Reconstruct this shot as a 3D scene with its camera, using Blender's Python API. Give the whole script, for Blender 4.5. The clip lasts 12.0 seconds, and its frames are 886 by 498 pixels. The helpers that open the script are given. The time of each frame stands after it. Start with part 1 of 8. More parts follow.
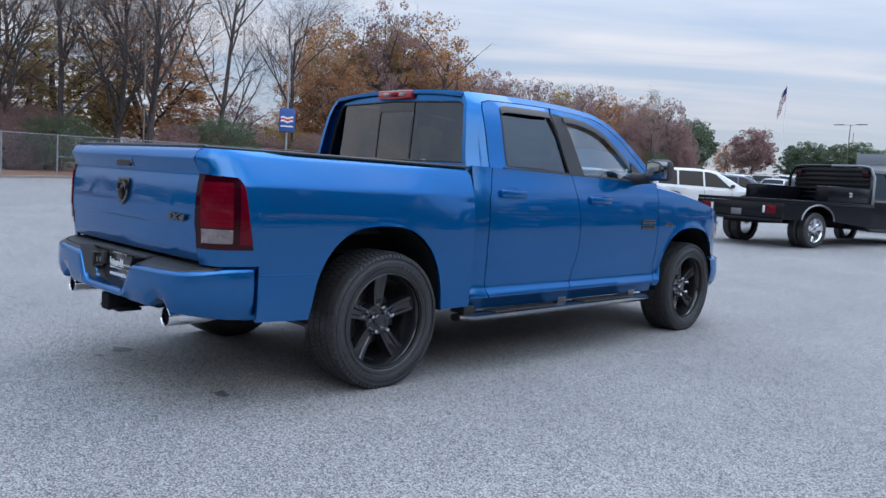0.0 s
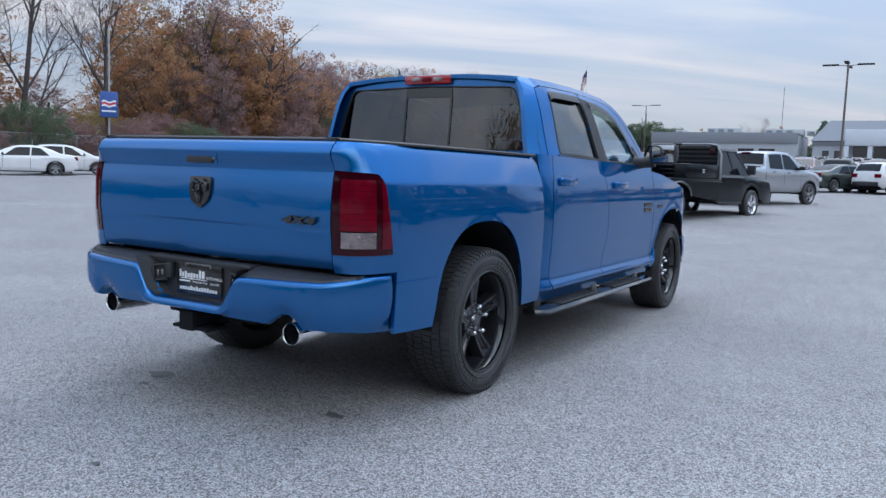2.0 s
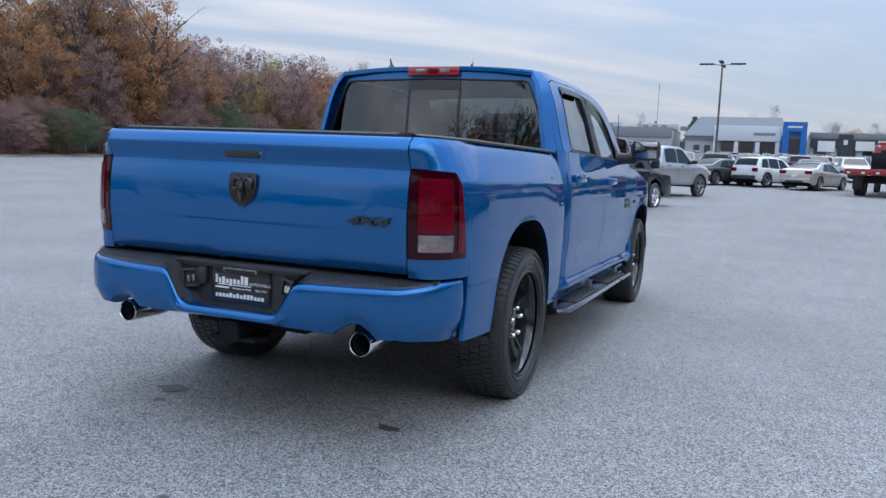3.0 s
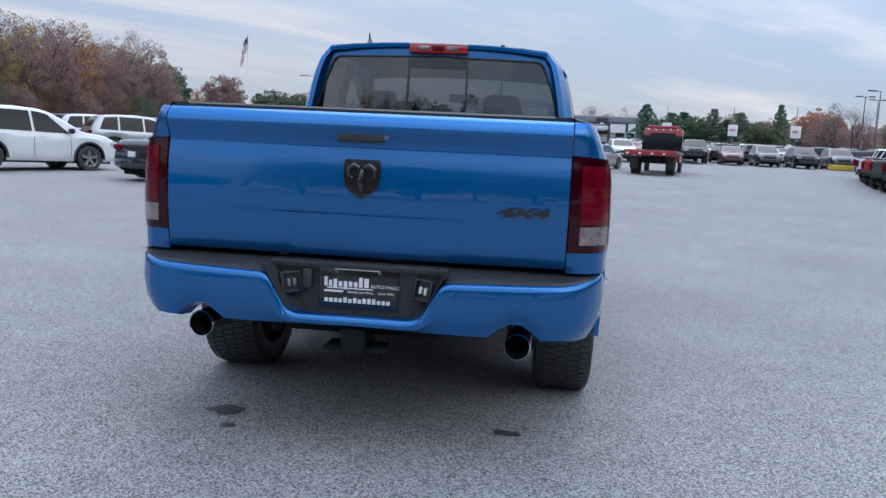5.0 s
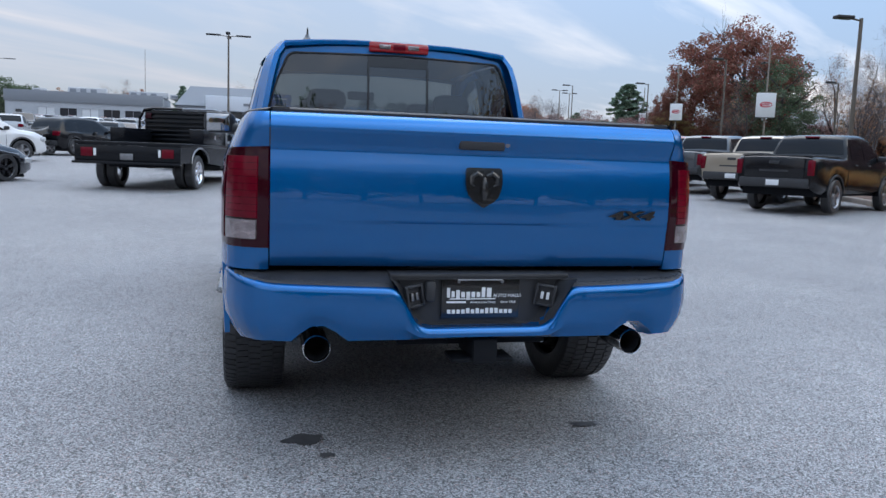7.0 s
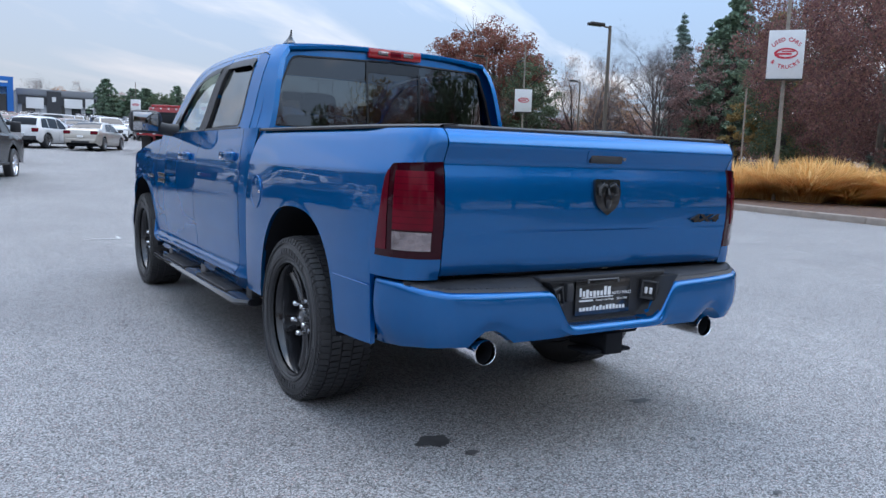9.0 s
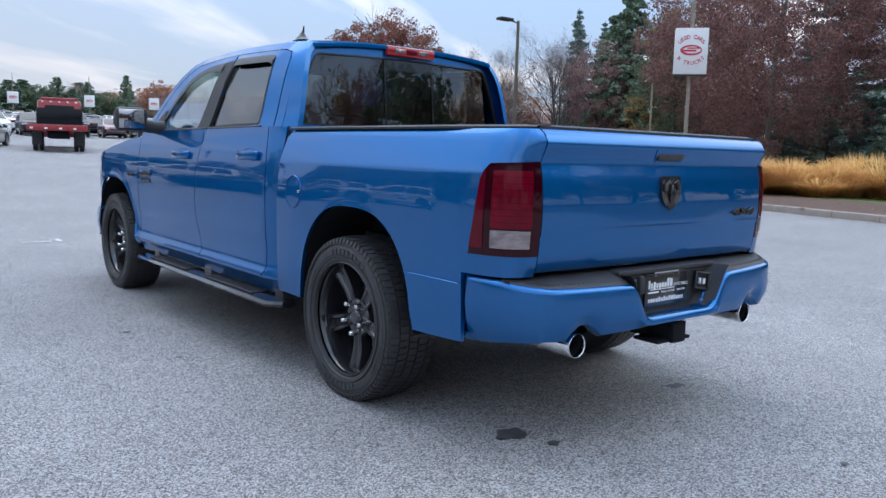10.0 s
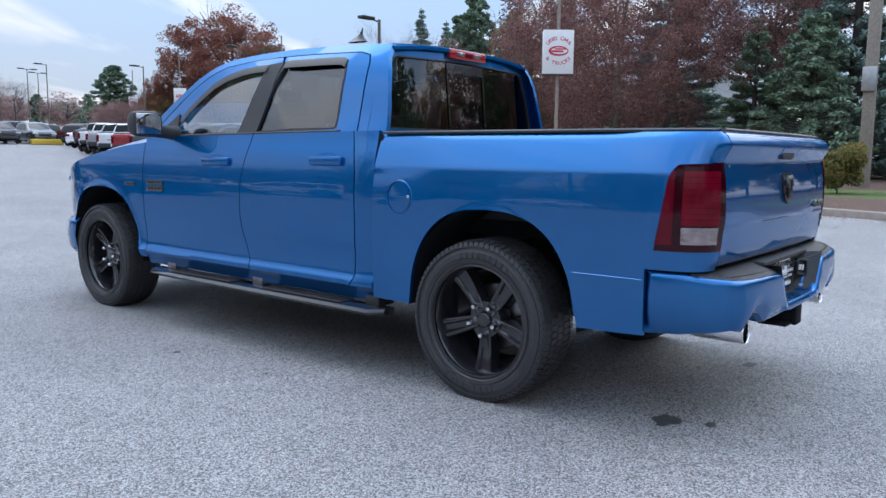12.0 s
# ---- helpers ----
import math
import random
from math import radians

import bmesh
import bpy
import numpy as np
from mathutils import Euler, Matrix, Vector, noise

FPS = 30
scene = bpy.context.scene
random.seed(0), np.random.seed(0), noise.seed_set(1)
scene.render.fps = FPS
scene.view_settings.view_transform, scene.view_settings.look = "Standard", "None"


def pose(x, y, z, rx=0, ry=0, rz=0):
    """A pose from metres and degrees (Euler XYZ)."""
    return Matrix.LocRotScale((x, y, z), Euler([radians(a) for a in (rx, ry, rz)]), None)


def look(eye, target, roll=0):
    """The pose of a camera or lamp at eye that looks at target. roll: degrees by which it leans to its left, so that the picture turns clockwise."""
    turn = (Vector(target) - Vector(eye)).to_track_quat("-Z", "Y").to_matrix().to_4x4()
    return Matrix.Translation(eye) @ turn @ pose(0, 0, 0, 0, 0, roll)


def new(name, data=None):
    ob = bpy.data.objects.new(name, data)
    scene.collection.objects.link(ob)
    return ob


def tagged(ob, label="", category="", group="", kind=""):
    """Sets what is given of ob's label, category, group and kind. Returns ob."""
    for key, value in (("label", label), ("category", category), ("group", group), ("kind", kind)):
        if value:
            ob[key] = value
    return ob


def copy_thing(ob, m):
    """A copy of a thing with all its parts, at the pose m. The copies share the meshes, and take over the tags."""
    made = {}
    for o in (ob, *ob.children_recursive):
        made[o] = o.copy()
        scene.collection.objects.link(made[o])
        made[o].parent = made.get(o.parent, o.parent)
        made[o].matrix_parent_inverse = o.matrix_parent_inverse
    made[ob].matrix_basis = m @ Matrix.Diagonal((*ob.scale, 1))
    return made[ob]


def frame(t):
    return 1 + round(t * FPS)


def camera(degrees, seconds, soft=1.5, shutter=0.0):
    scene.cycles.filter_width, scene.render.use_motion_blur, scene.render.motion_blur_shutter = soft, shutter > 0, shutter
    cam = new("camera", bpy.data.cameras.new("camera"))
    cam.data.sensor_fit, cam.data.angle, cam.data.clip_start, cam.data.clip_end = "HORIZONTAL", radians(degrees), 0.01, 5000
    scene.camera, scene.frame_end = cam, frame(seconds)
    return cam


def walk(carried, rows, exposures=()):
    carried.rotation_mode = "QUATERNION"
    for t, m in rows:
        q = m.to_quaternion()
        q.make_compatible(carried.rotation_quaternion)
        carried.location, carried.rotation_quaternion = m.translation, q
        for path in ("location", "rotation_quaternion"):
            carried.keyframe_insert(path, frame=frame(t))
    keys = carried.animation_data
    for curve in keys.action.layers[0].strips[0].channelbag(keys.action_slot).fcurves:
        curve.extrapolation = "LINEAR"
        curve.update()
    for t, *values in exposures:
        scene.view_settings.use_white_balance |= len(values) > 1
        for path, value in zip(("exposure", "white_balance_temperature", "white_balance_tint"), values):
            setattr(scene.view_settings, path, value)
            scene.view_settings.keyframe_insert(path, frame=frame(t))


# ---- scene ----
cam = camera(59.2, 12.0)
PATH = [
    (0, (4.288, -2.983, 1.22), (2.889, -1.564, 1.044), 3.5),
    (0.5, (4.008, -3.206, 1.217), (2.672, -1.729, 1.037), 3.1),
    (1, (3.655, -3.357, 1.199), (2.402, -1.809, 1.012), 2.6),
    (1.5, (3.3, -3.559, 1.202), (2.149, -1.934, 1.008), 2.4),
    (2, (2.919, -3.734, 1.191), (1.885, -2.033, 0.994), 2.1),
    (2.5, (2.513, -3.814, 1.204), (1.606, -2.044, 1.001), 2.1),
    (3, (2.122, -3.941, 1.193), (1.349, -2.109, 0.983), 2.6),
    (3.2, (1.979, -3.972, 1.185), (1.26, -2.118, 0.97), 2.7),
    (4.8, (0.8, -4.076, 1.16), (0.51, -2.111, 0.923), 2.8),
    (5, (0.659, -4.073, 1.157), (0.43, -2.101, 0.92), 2.8),
    (5.5, (0.286, -4.119, 1.17), (0.214, -2.135, 0.928), 2.6),
    (6, (-0.087, -4.046, 1.163), (0.015, -2.063, 0.923), 2.4),
    (6.5, (-0.469, -4.022, 1.162), (-0.184, -2.057, 0.923), 2.3),
    (7, (-0.832, -3.98, 1.163), (-0.363, -2.05, 0.929), 2.0),
    (7.5, (-1.191, -3.89, 1.177), (-0.552, -2.009, 0.945), 1.8),
    (7.7, (-1.348, -3.867, 1.17), (-0.646, -2.009, 0.936), 1.8),
    (9.3, (-2.497, -3.499, 1.207), (-1.386, -1.854, 0.966), 1.9),
    (9.5, (-2.63, -3.429, 1.193), (-1.475, -1.815, 0.949), 1.8),
    (10, (-2.936, -3.2, 1.208), (-1.681, -1.662, 0.96), 1.6),
    (10.5, (-3.277, -2.98, 1.216), (-1.931, -1.521, 0.966), 1.2),
    (11, (-3.5, -2.715, 1.199), (-2.076, -1.333, 0.949), 0.8),
    (11.5, (-3.748, -2.473, 1.212), (-2.255, -1.166, 0.964), 0.6),
    (12, (-3.963, -2.243, 1.207), (-2.418, -0.997, 0.962), 0.6),
]
walk(cam, [(t, look(eye, target, roll)) for t, eye, target, roll in PATH],
     exposures=[(0.0, 0.38, 6400, 14), (5.5, 0.34, 6430, 14), (12.0, 0.60, 6440, 15)])

# ---- world, sun ----
SUN_AZ, SUN_EL = radians(0), radians(60)      # clockwise from +y
world = bpy.data.worlds.new("world")
scene.world = world
world.use_nodes = True
wn, wl = world.node_tree.nodes, world.node_tree.links


def wnode(kind, **sets):
    n = wn.new(kind)
    for k, v in sets.items():
        n.inputs[k.replace("_", " ")].default_value = v
    return n


sky = wn.new("ShaderNodeTexSky")
sky.sky_type, sky.sun_disc = "NISHITA", False
sky.sun_elevation, sky.sun_rotation = SUN_EL, SUN_AZ
sky.air_density, sky.dust_density, sky.ozone_density = 1.0, 1.5, 2.0
sky_gain = wn.new("ShaderNodeVectorMath")
sky_gain.operation = "SCALE"
sky_gain.inputs[3].default_value = 0.10
wl.new(sky.outputs[0], sky_gain.inputs[0])
tc = wn.new("ShaderNodeTexCoord")
sep = wn.new("ShaderNodeSeparateXYZ")
wl.new(tc.outputs["Generated"], sep.inputs[0])


def wmath(op, a, b=None, clamp=False):
    n = wn.new("ShaderNodeMath")
    n.operation, n.use_clamp = op, clamp
    for i, v in enumerate((a, b)):
        if v is None:
            continue
        if isinstance(v, (int, float)):
            n.inputs[i].default_value = v
        else:
            wl.new(v, n.inputs[i])
    return n.outputs[0]


# cloud sheet: direction projected on a flat layer, long streaks
up = wmath("ADD", wmath("MAXIMUM", sep.outputs[2], 0.0), 0.13)
comb = wn.new("ShaderNodeCombineXYZ")
wl.new(wmath("DIVIDE", sep.outputs[0], up), comb.inputs[0])
wl.new(wmath("DIVIDE", sep.outputs[1], up), comb.inputs[1])
mapn = wn.new("ShaderNodeMapping")
mapn.vector_type = "TEXTURE"
mapn.inputs["Rotation"].default_value = (0, 0, radians(38))
mapn.inputs["Scale"].default_value = (3.2, 1.25, 1.0)
wl.new(comb.outputs[0], mapn.inputs[0])
n1 = wnode("ShaderNodeTexNoise", Scale=0.85, Detail=7.0, Roughness=0.50, Distortion=1.0)
wl.new(mapn.outputs[0], n1.inputs["Vector"])
n2 = wnode("ShaderNodeTexNoise", Scale=3.2, Detail=6.0, Roughness=0.5, Distortion=0.5)
wl.new(mapn.outputs[0], n2.inputs["Vector"])
cover = wmath("ADD", wmath("MULTIPLY", n1.outputs[0], 0.75), wmath("MULTIPLY", n2.outputs[0], 0.25))
ramp = wn.new("ShaderNodeValToRGB")
ramp.color_ramp.elements[0].position, ramp.color_ramp.elements[0].color = 0.45, (0.0, 0.0, 0.0, 1)
ramp.color_ramp.elements[1].position, ramp.color_ramp.elements[1].color = 0.57, (1, 1, 1, 1)
wl.new(cover, ramp.inputs[0])
# thin veil everywhere, thicker where the sheet is
veil = wmath("ADD", wmath("MULTIPLY", ramp.outputs[0], 0.22), 0.76)
cloudcol = wn.new("ShaderNodeMix")
cloudcol.data_type = "RGBA"
# thin grey sheet on the wood's side, brighter torn streaks with clear gaps on the kerb's side
torn = wmath("MULTIPLY", wmath("ADD", sep.outputs[0], -0.05), 1.7, True)


def tinted(c0, c1):
    n = wn.new("ShaderNodeMix")
    n.data_type = "RGBA"
    n.inputs[6].default_value, n.inputs[7].default_value = c0, c1
    wl.new(torn, n.inputs[0])
    return n.outputs[2]


wl.new(tinted((0.28, 0.345, 0.43, 1), (0.25, 0.37, 0.53, 1)), cloudcol.inputs[6])
wl.new(tinted((0.50, 0.515, 0.545, 1), (0.92, 0.90, 0.87, 1)), cloudcol.inputs[7])
wl.new(ramp.outputs[0], cloudcol.inputs[0])
# paler towards the horizon and towards the sun
low = wmath("POWER", wmath("SUBTRACT", 1.0, wmath("MAXIMUM", sep.outputs[2], 0.0), True), 9.0)
hor = wn.new("ShaderNodeMix")
hor.data_type = "RGBA"
hor.inputs[7].default_value = (0.50, 0.52, 0.58, 1)
wl.new(wmath("MULTIPLY", low, 0.55), hor.inputs[0])
wl.new(cloudcol.outputs[2], hor.inputs[6])
mixs = wn.new("ShaderNodeMix")
mixs.data_type = "RGBA"
wl.new(veil, mixs.inputs[0])
wl.new(sky_gain.outputs[0], mixs.inputs[6])
wl.new(hor.outputs[2], mixs.inputs[7])
bg = wn["Background"]
# an overcast sky is brightest overhead
zen = wmath("ADD", 0.92, wmath("MULTIPLY", wmath("POWER", wmath("MAXIMUM", sep.outputs[2], 0.0), 1.3), 2.7))
wl.new(zen, bg.inputs[1])
# bluer overhead than towards the horizon
deep = wn.new("ShaderNodeMix")
deep.data_type, deep.blend_type = "RGBA", "MULTIPLY"
deep.inputs[7].default_value = (0.88, 1.0, 1.06, 1)
wl.new(wmath("POWER", wmath("MAXIMUM", sep.outputs[2], 0.0), 0.8), deep.inputs[0])
wl.new(mixs.outputs[2], deep.inputs[6])
wl.new(deep.outputs[2], bg.inputs[0])

sun = new("sun", bpy.data.lights.new("sun", "SUN"))
sun.data.energy, sun.data.angle, sun.data.color = 0.55, radians(45), (1.0, 0.96, 0.9)
sd = Vector((math.sin(SUN_AZ) * math.cos(SUN_EL), math.cos(SUN_AZ) * math.cos(SUN_EL), math.sin(SUN_EL)))
sun.matrix_world = look(sd * 60, (0, 0, 0))


# ---- materials ----
def mat(name, col, rough=0.5, metal=0.0, vary=0.15, scale=8.0, bump=0.0, bscale=60.0, coat=0.0, spec=0.5, rnd=0.0,
        col2=None, detail=6.0):
    """A procedural surface: base colour broken up by noise at two scales, with optional relief."""
    m = bpy.data.materials.new(name)
    m.use_nodes = True
    n, l = m.node_tree.nodes, m.node_tree.links
    p = n["Principled BSDF"]
    p.inputs["Roughness"].default_value, p.inputs["Metallic"].default_value = rough, metal
    p.inputs["Coat Weight"].default_value, p.inputs["Coat Roughness"].default_value = coat, 0.015
    p.inputs["Specular IOR Level"].default_value = spec
    t = n.new("ShaderNodeTexCoord")
    a = n.new("ShaderNodeTexNoise")
    a.inputs["Scale"].default_value, a.inputs["Detail"].default_value = scale, detail
    l.new(t.outputs["Object"], a.inputs["Vector"])
    mix = n.new("ShaderNodeMix")
    mix.data_type = "RGBA"
    c2 = col2 or [c * (1 - 2 * vary) for c in col]
    mix.inputs[6].default_value, mix.inputs[7].default_value = (*c2, 1), (*[min(1, c * (1 + vary)) for c in col], 1)
    l.new(a.outputs[0], mix.inputs[0])
    out = mix.outputs[2]
    if rnd:
        info = n.new("ShaderNodeObjectInfo")
        hsv = n.new("ShaderNodeHueSaturation")
        mr = n.new("ShaderNodeMapRange")
        mr.inputs["To Min"].default_value, mr.inputs["To Max"].default_value = 1 - rnd, 1 + rnd
        l.new(info.outputs["Random"], mr.inputs[0])
        l.new(mr.outputs[0], hsv.inputs["Value"])
        l.new(out, hsv.inputs["Color"])
        out = hsv.outputs[0]
    l.new(out, p.inputs["Base Color"])
    if bump:
        b = n.new("ShaderNodeTexNoise")
        b.inputs["Scale"].default_value, b.inputs["Detail"].default_value = bscale, 4.0
        l.new(t.outputs["Object"], b.inputs["Vector"])
        bp = n.new("ShaderNodeBump")
        bp.inputs["Strength"].default_value, bp.inputs["Distance"].default_value = bump, 0.01
        l.new(b.outputs[0], bp.inputs["Height"])
        l.new(bp.outputs[0], p.inputs["Normal"])
    return m


def paint(name, col, metal=0.35, rough=0.32, edge_tint=None, coat_ior=1.5):
    m = mat(name, col, rough, metal, 0.06, 2.0, coat=1.0, spec=0.5 if not edge_tint else 0.0)
    p = m.node_tree.nodes["Principled BSDF"]
    p.inputs["Coat IOR"].default_value = coat_ior
    if edge_tint:
        p.inputs["Specular Tint"].default_value = (*edge_tint, 1)
    return m


def glass(name, tint, gloss=1.0, base=0.046):
    m = bpy.data.materials.new(name)
    m.use_nodes = True
    n, l = m.node_tree.nodes, m.node_tree.links
    for o in list(n):
        n.remove(o)
    tr, gl = n.new("ShaderNodeBsdfTransparent"), n.new("ShaderNodeBsdfGlossy")
    tr.inputs[0].default_value = (*tint, 1)
    gl.inputs["Roughness"].default_value = 0.01
    gl.inputs[0].default_value = (gloss, gloss, gloss, 1)
    lw, mx, out = n.new("ShaderNodeLayerWeight"), n.new("ShaderNodeMixShader"), n.new("ShaderNodeOutputMaterial")
    lw.inputs[0].default_value = 0.5
    pw, sc = n.new("ShaderNodeMath"), n.new("ShaderNodeMath")
    pw.operation, sc.operation = "POWER", "MULTIPLY_ADD"
    pw.inputs[1].default_value, sc.inputs[1].default_value, sc.inputs[2].default_value = 4.8, 1.0 - base, base
    l.new(lw.outputs["Facing"], pw.inputs[0])
    l.new(pw.outputs[0], sc.inputs[0])
    l.new(sc.outputs[0], mx.inputs[0])
    l.new(tr.outputs[0], mx.inputs[1])
    l.new(gl.outputs[0], mx.inputs[2])
    l.new(mx.outputs[0], out.inputs[0])
    return m


def flake_paint(name, col, rough, deep, mirror=.05):
    """Metal flake under clear lacquer: a coloured satin base that keeps its hue at a glancing look, and a sharp coat."""
    m = bpy.data.materials.new(name)
    m.use_nodes = True
    n, l = m.node_tree.nodes, m.node_tree.links
    n.remove(n["Principled BSDF"])
    base, body, coat, fr = n.new("ShaderNodeBsdfAnisotropic"), n.new("ShaderNodeBsdfDiffuse"), n.new("ShaderNodeBsdfAnisotropic"), n.new("ShaderNodeLayerWeight")
    t, spots, r = n.new("ShaderNodeTexCoord"), n.new("ShaderNodeTexNoise"), n.new("ShaderNodeValToRGB")
    spots.inputs["Scale"].default_value, spots.inputs["Detail"].default_value = 2.0, 6.0
    l.new(t.outputs["Object"], spots.inputs["Vector"])
    r.color_ramp.elements[0].position, r.color_ramp.elements[1].position = .3, .7
    r.color_ramp.elements[0].color, r.color_ramp.elements[1].color = (*(c * .95 for c in col), 1), (*(c * 1.05 for c in col), 1)
    l.new(spots.outputs[0], r.inputs[0])
    l.new(r.outputs[0], base.inputs["Color"])
    base.inputs["Roughness"].default_value = rough
    body.inputs["Color"].default_value = (*deep, 1)
    coat.inputs["Roughness"].default_value, coat.inputs["Color"].default_value = .012, (1, 1, 1, 1)
    pw, sc = n.new("ShaderNodeMath"), n.new("ShaderNodeMath")
    pw.operation, sc.operation = "POWER", "MULTIPLY_ADD"
    fr.inputs[0].default_value, pw.inputs[1].default_value, sc.inputs[1].default_value, sc.inputs[2].default_value = .5, 5.0, 1 - mirror, mirror
    l.new(fr.outputs["Facing"], pw.inputs[0]), l.new(pw.outputs[0], sc.inputs[0])
    under, over = n.new("ShaderNodeMixShader"), n.new("ShaderNodeMixShader")
    under.inputs[0].default_value = .77
    l.new(body.outputs[0], under.inputs[1]), l.new(base.outputs[0], under.inputs[2])
    l.new(sc.outputs[0], over.inputs[0])
    l.new(under.outputs[0], over.inputs[1]), l.new(coat.outputs[0], over.inputs[2])
    l.new(over.outputs[0], n["Material Output"].inputs[0])
    return m


BLUE = flake_paint("metallic_blue_paint", (0.0, 0.143, 0.41), 0.33, (0.0, 0.088, 0.295), .048)
BLACK_PLASTIC = mat("black_plastic", (0.030, 0.030, 0.033), 0.50, bump=0.25, bscale=400)
GLOSS_BLACK = mat("gloss_black", (0.012, 0.012, 0.013), 0.18, coat=0.6)
SATIN_BLACK = mat("satin_black_wheel", (0.022, 0.022, 0.026), 0.20, 0.3, coat=0.8)
RUBBER = mat("tyre_rubber", (0.040, 0.040, 0.043), 0.44, vary=0.25, scale=30, bump=0.2, bscale=200)
CHROME = mat("chrome", (0.88, 0.88, 0.90), 0.10, 1.0, 0.03)
STEEL = mat("dull_steel", (0.30, 0.30, 0.31), 0.42, 1.0, 0.2)
DARK = mat("underbody_black", (0.014, 0.015, 0.018), 0.9, spec=0.1)
SEAT = mat("dark_cloth", (0.010, 0.010, 0.012), 0.9, bump=0.3, bscale=300)
TINT = glass("tinted_glass", (0.15, 0.165, 0.18), base=0.11)
SIDE_TINT = glass("dark_side_glass", (0.10, 0.105, 0.11), base=0.125)
LIGHT_TINT = glass("light_tinted_glass", (0.70, 0.79, 0.75), base=0.20)
CLEAR = glass("clear_lens", (0.9, 0.9, 0.9))
MIRROR = mat("mirror_glass", (0.50, 0.51, 0.53), 0.02, 1.0, 0.01)
RED_LENS = mat("red_lens", (0.155, 0.0007, 0.011), 0.20, vary=0.3, scale=12, coat=0.3, spec=0.1)
RED_DARK = mat("smoked_red_lens", (0.030, 0.0004, 0.005), 0.10, vary=0.2, coat=0.5, spec=0.05)
RED_BRIGHT = mat("bright_red_lens", (0.42, 0.015, 0.022), 0.12, coat=1.0)
RED_DEEP = mat("deep_red_lens", (0.115, 0.0006, 0.010), 0.14, vary=0.2, coat=0.4, spec=0.1)
WHITE_LENS = mat("reverse_lens", (0.40, 0.33, 0.34), 0.16, 0.75, vary=0.5, scale=26, bump=1.0, bscale=30, coat=1.0)
AMBER = mat("amber_lens", (0.6, 0.22, 0.02), 0.15, coat=1.0)
BLACK_STEEL = mat("black_powder_coat", (0.006, 0.007, 0.010), 0.22, spec=0.28)
SMOKE = mat("smoked_plastic", (0.020, 0.020, 0.022), 0.40)
WHITE_INK = mat("white_print", (0.80, 0.80, 0.80), 0.5)
RED_INK = mat("red_print", (0.62, 0.03, 0.06), 0.5)


# ---- mesh helpers ----
def link(name, bm, material, parent=None, label="", smooth=True):
    """Link a bmesh (or mesh) as one object; a part when parent is given."""
    if isinstance(bm, bpy.types.Mesh):
        me = bm
    else:
        me = bpy.data.meshes.new(name)
        bmesh.ops.recalc_face_normals(bm, faces=bm.faces)
        if smooth:
            for f in bm.faces:
                f.smooth = True
            for e in bm.edges:
                if len(e.link_faces) == 2 and e.calc_face_angle(0) > 0.65:
                    e.smooth = False
        bm.to_mesh(me)
        bm.free()
    if material and not me.materials:
        me.materials.append(material)
    ob = new(name, me)
    if parent:
        ob.parent = parent
    if label:
        tagged(ob, label)
    return ob


part = link


def thing(name, label, category, group="", m=None, kind=""):
    ob = tagged(new(name), label, category, group, kind)
    if m is not None:
        ob.matrix_basis = m
    return ob


def lerp(tab, v):
    """Piecewise linear table of (key, value)."""
    if v <= tab[0][0]:
        return tab[0][1]
    for (a, fa), (b, fb) in zip(tab, tab[1:]):
        if v <= b:
            return fa + (fb - fa) * (v - a) / (b - a)
    return tab[-1][1]


def smooth_tab(tab, v, w=0.03):
    return sum(lerp(tab, v + w * k) for k in (-1, -0.5, 0, 0.5, 1)) / 5


def grid(bm, rows, closed=False):
    vs = [[bm.verts.new(p) for p in r] for r in rows]
    for a, b in zip(vs, vs[1:]):
        n = len(a)
        for i in range(n if closed else n - 1):
            j = (i + 1) % n
            bm.faces.new((a[i], a[j], b[j], b[i]))
    return vs


def cuboid(bm, x0, x1, y0, y1, z0, z1, bevel=0.0, seg=2, m=None):
    g = bmesh.ops.create_cube(bm, size=1.0)["verts"]
    for v in g:
        v.co = Vector(((x0 + x1) / 2 + v.co.x * (x1 - x0), (y0 + y1) / 2 + v.co.y * (y1 - y0), (z0 + z1) / 2 + v.co.z * (z1 - z0)))
    if bevel:
        es = list({e for v in g for e in v.link_edges})
        r = bmesh.ops.bevel(bm, geom=es, offset=bevel, segments=seg, profile=0.5, affect="EDGES")
        g = list({v for f in r["faces"] for v in f.verts} | {v for v in g if v.is_valid})
    if m is not None:
        bmesh.ops.transform(bm, matrix=m, verts=g)
    return g


def block(x0, x1, y0, y1, z0, z1, bevel=0.0, m=None):
    bm = bmesh.new()
    cuboid(bm, x0, x1, y0, y1, z0, z1, bevel, 2, m)
    return bm


def tube(bm, pts, radii, n=8, caps=True):
    """A round bar through pts."""
    pts = [Vector(p) for p in pts]
    if isinstance(radii, (int, float)):
        radii = [radii] * len(pts)
    rows = []
    side = None
    for i, p in enumerate(pts):
        d = (pts[min(i + 1, len(pts) - 1)] - pts[max(i - 1, 0)]).normalized()
        if side is None:
            side = d.orthogonal().normalized()
        side = (side - d * side.dot(d)).normalized()
        up_ = d.cross(side)
        rows.append([p + radii[i] * (math.cos(2 * math.pi * k / n) * side + math.sin(2 * math.pi * k / n) * up_) for k in range(n)])
    vs = grid(bm, rows, True)
    if caps:
        bm.faces.new(vs[0][::-1])
        bm.faces.new(vs[-1])
    return vs


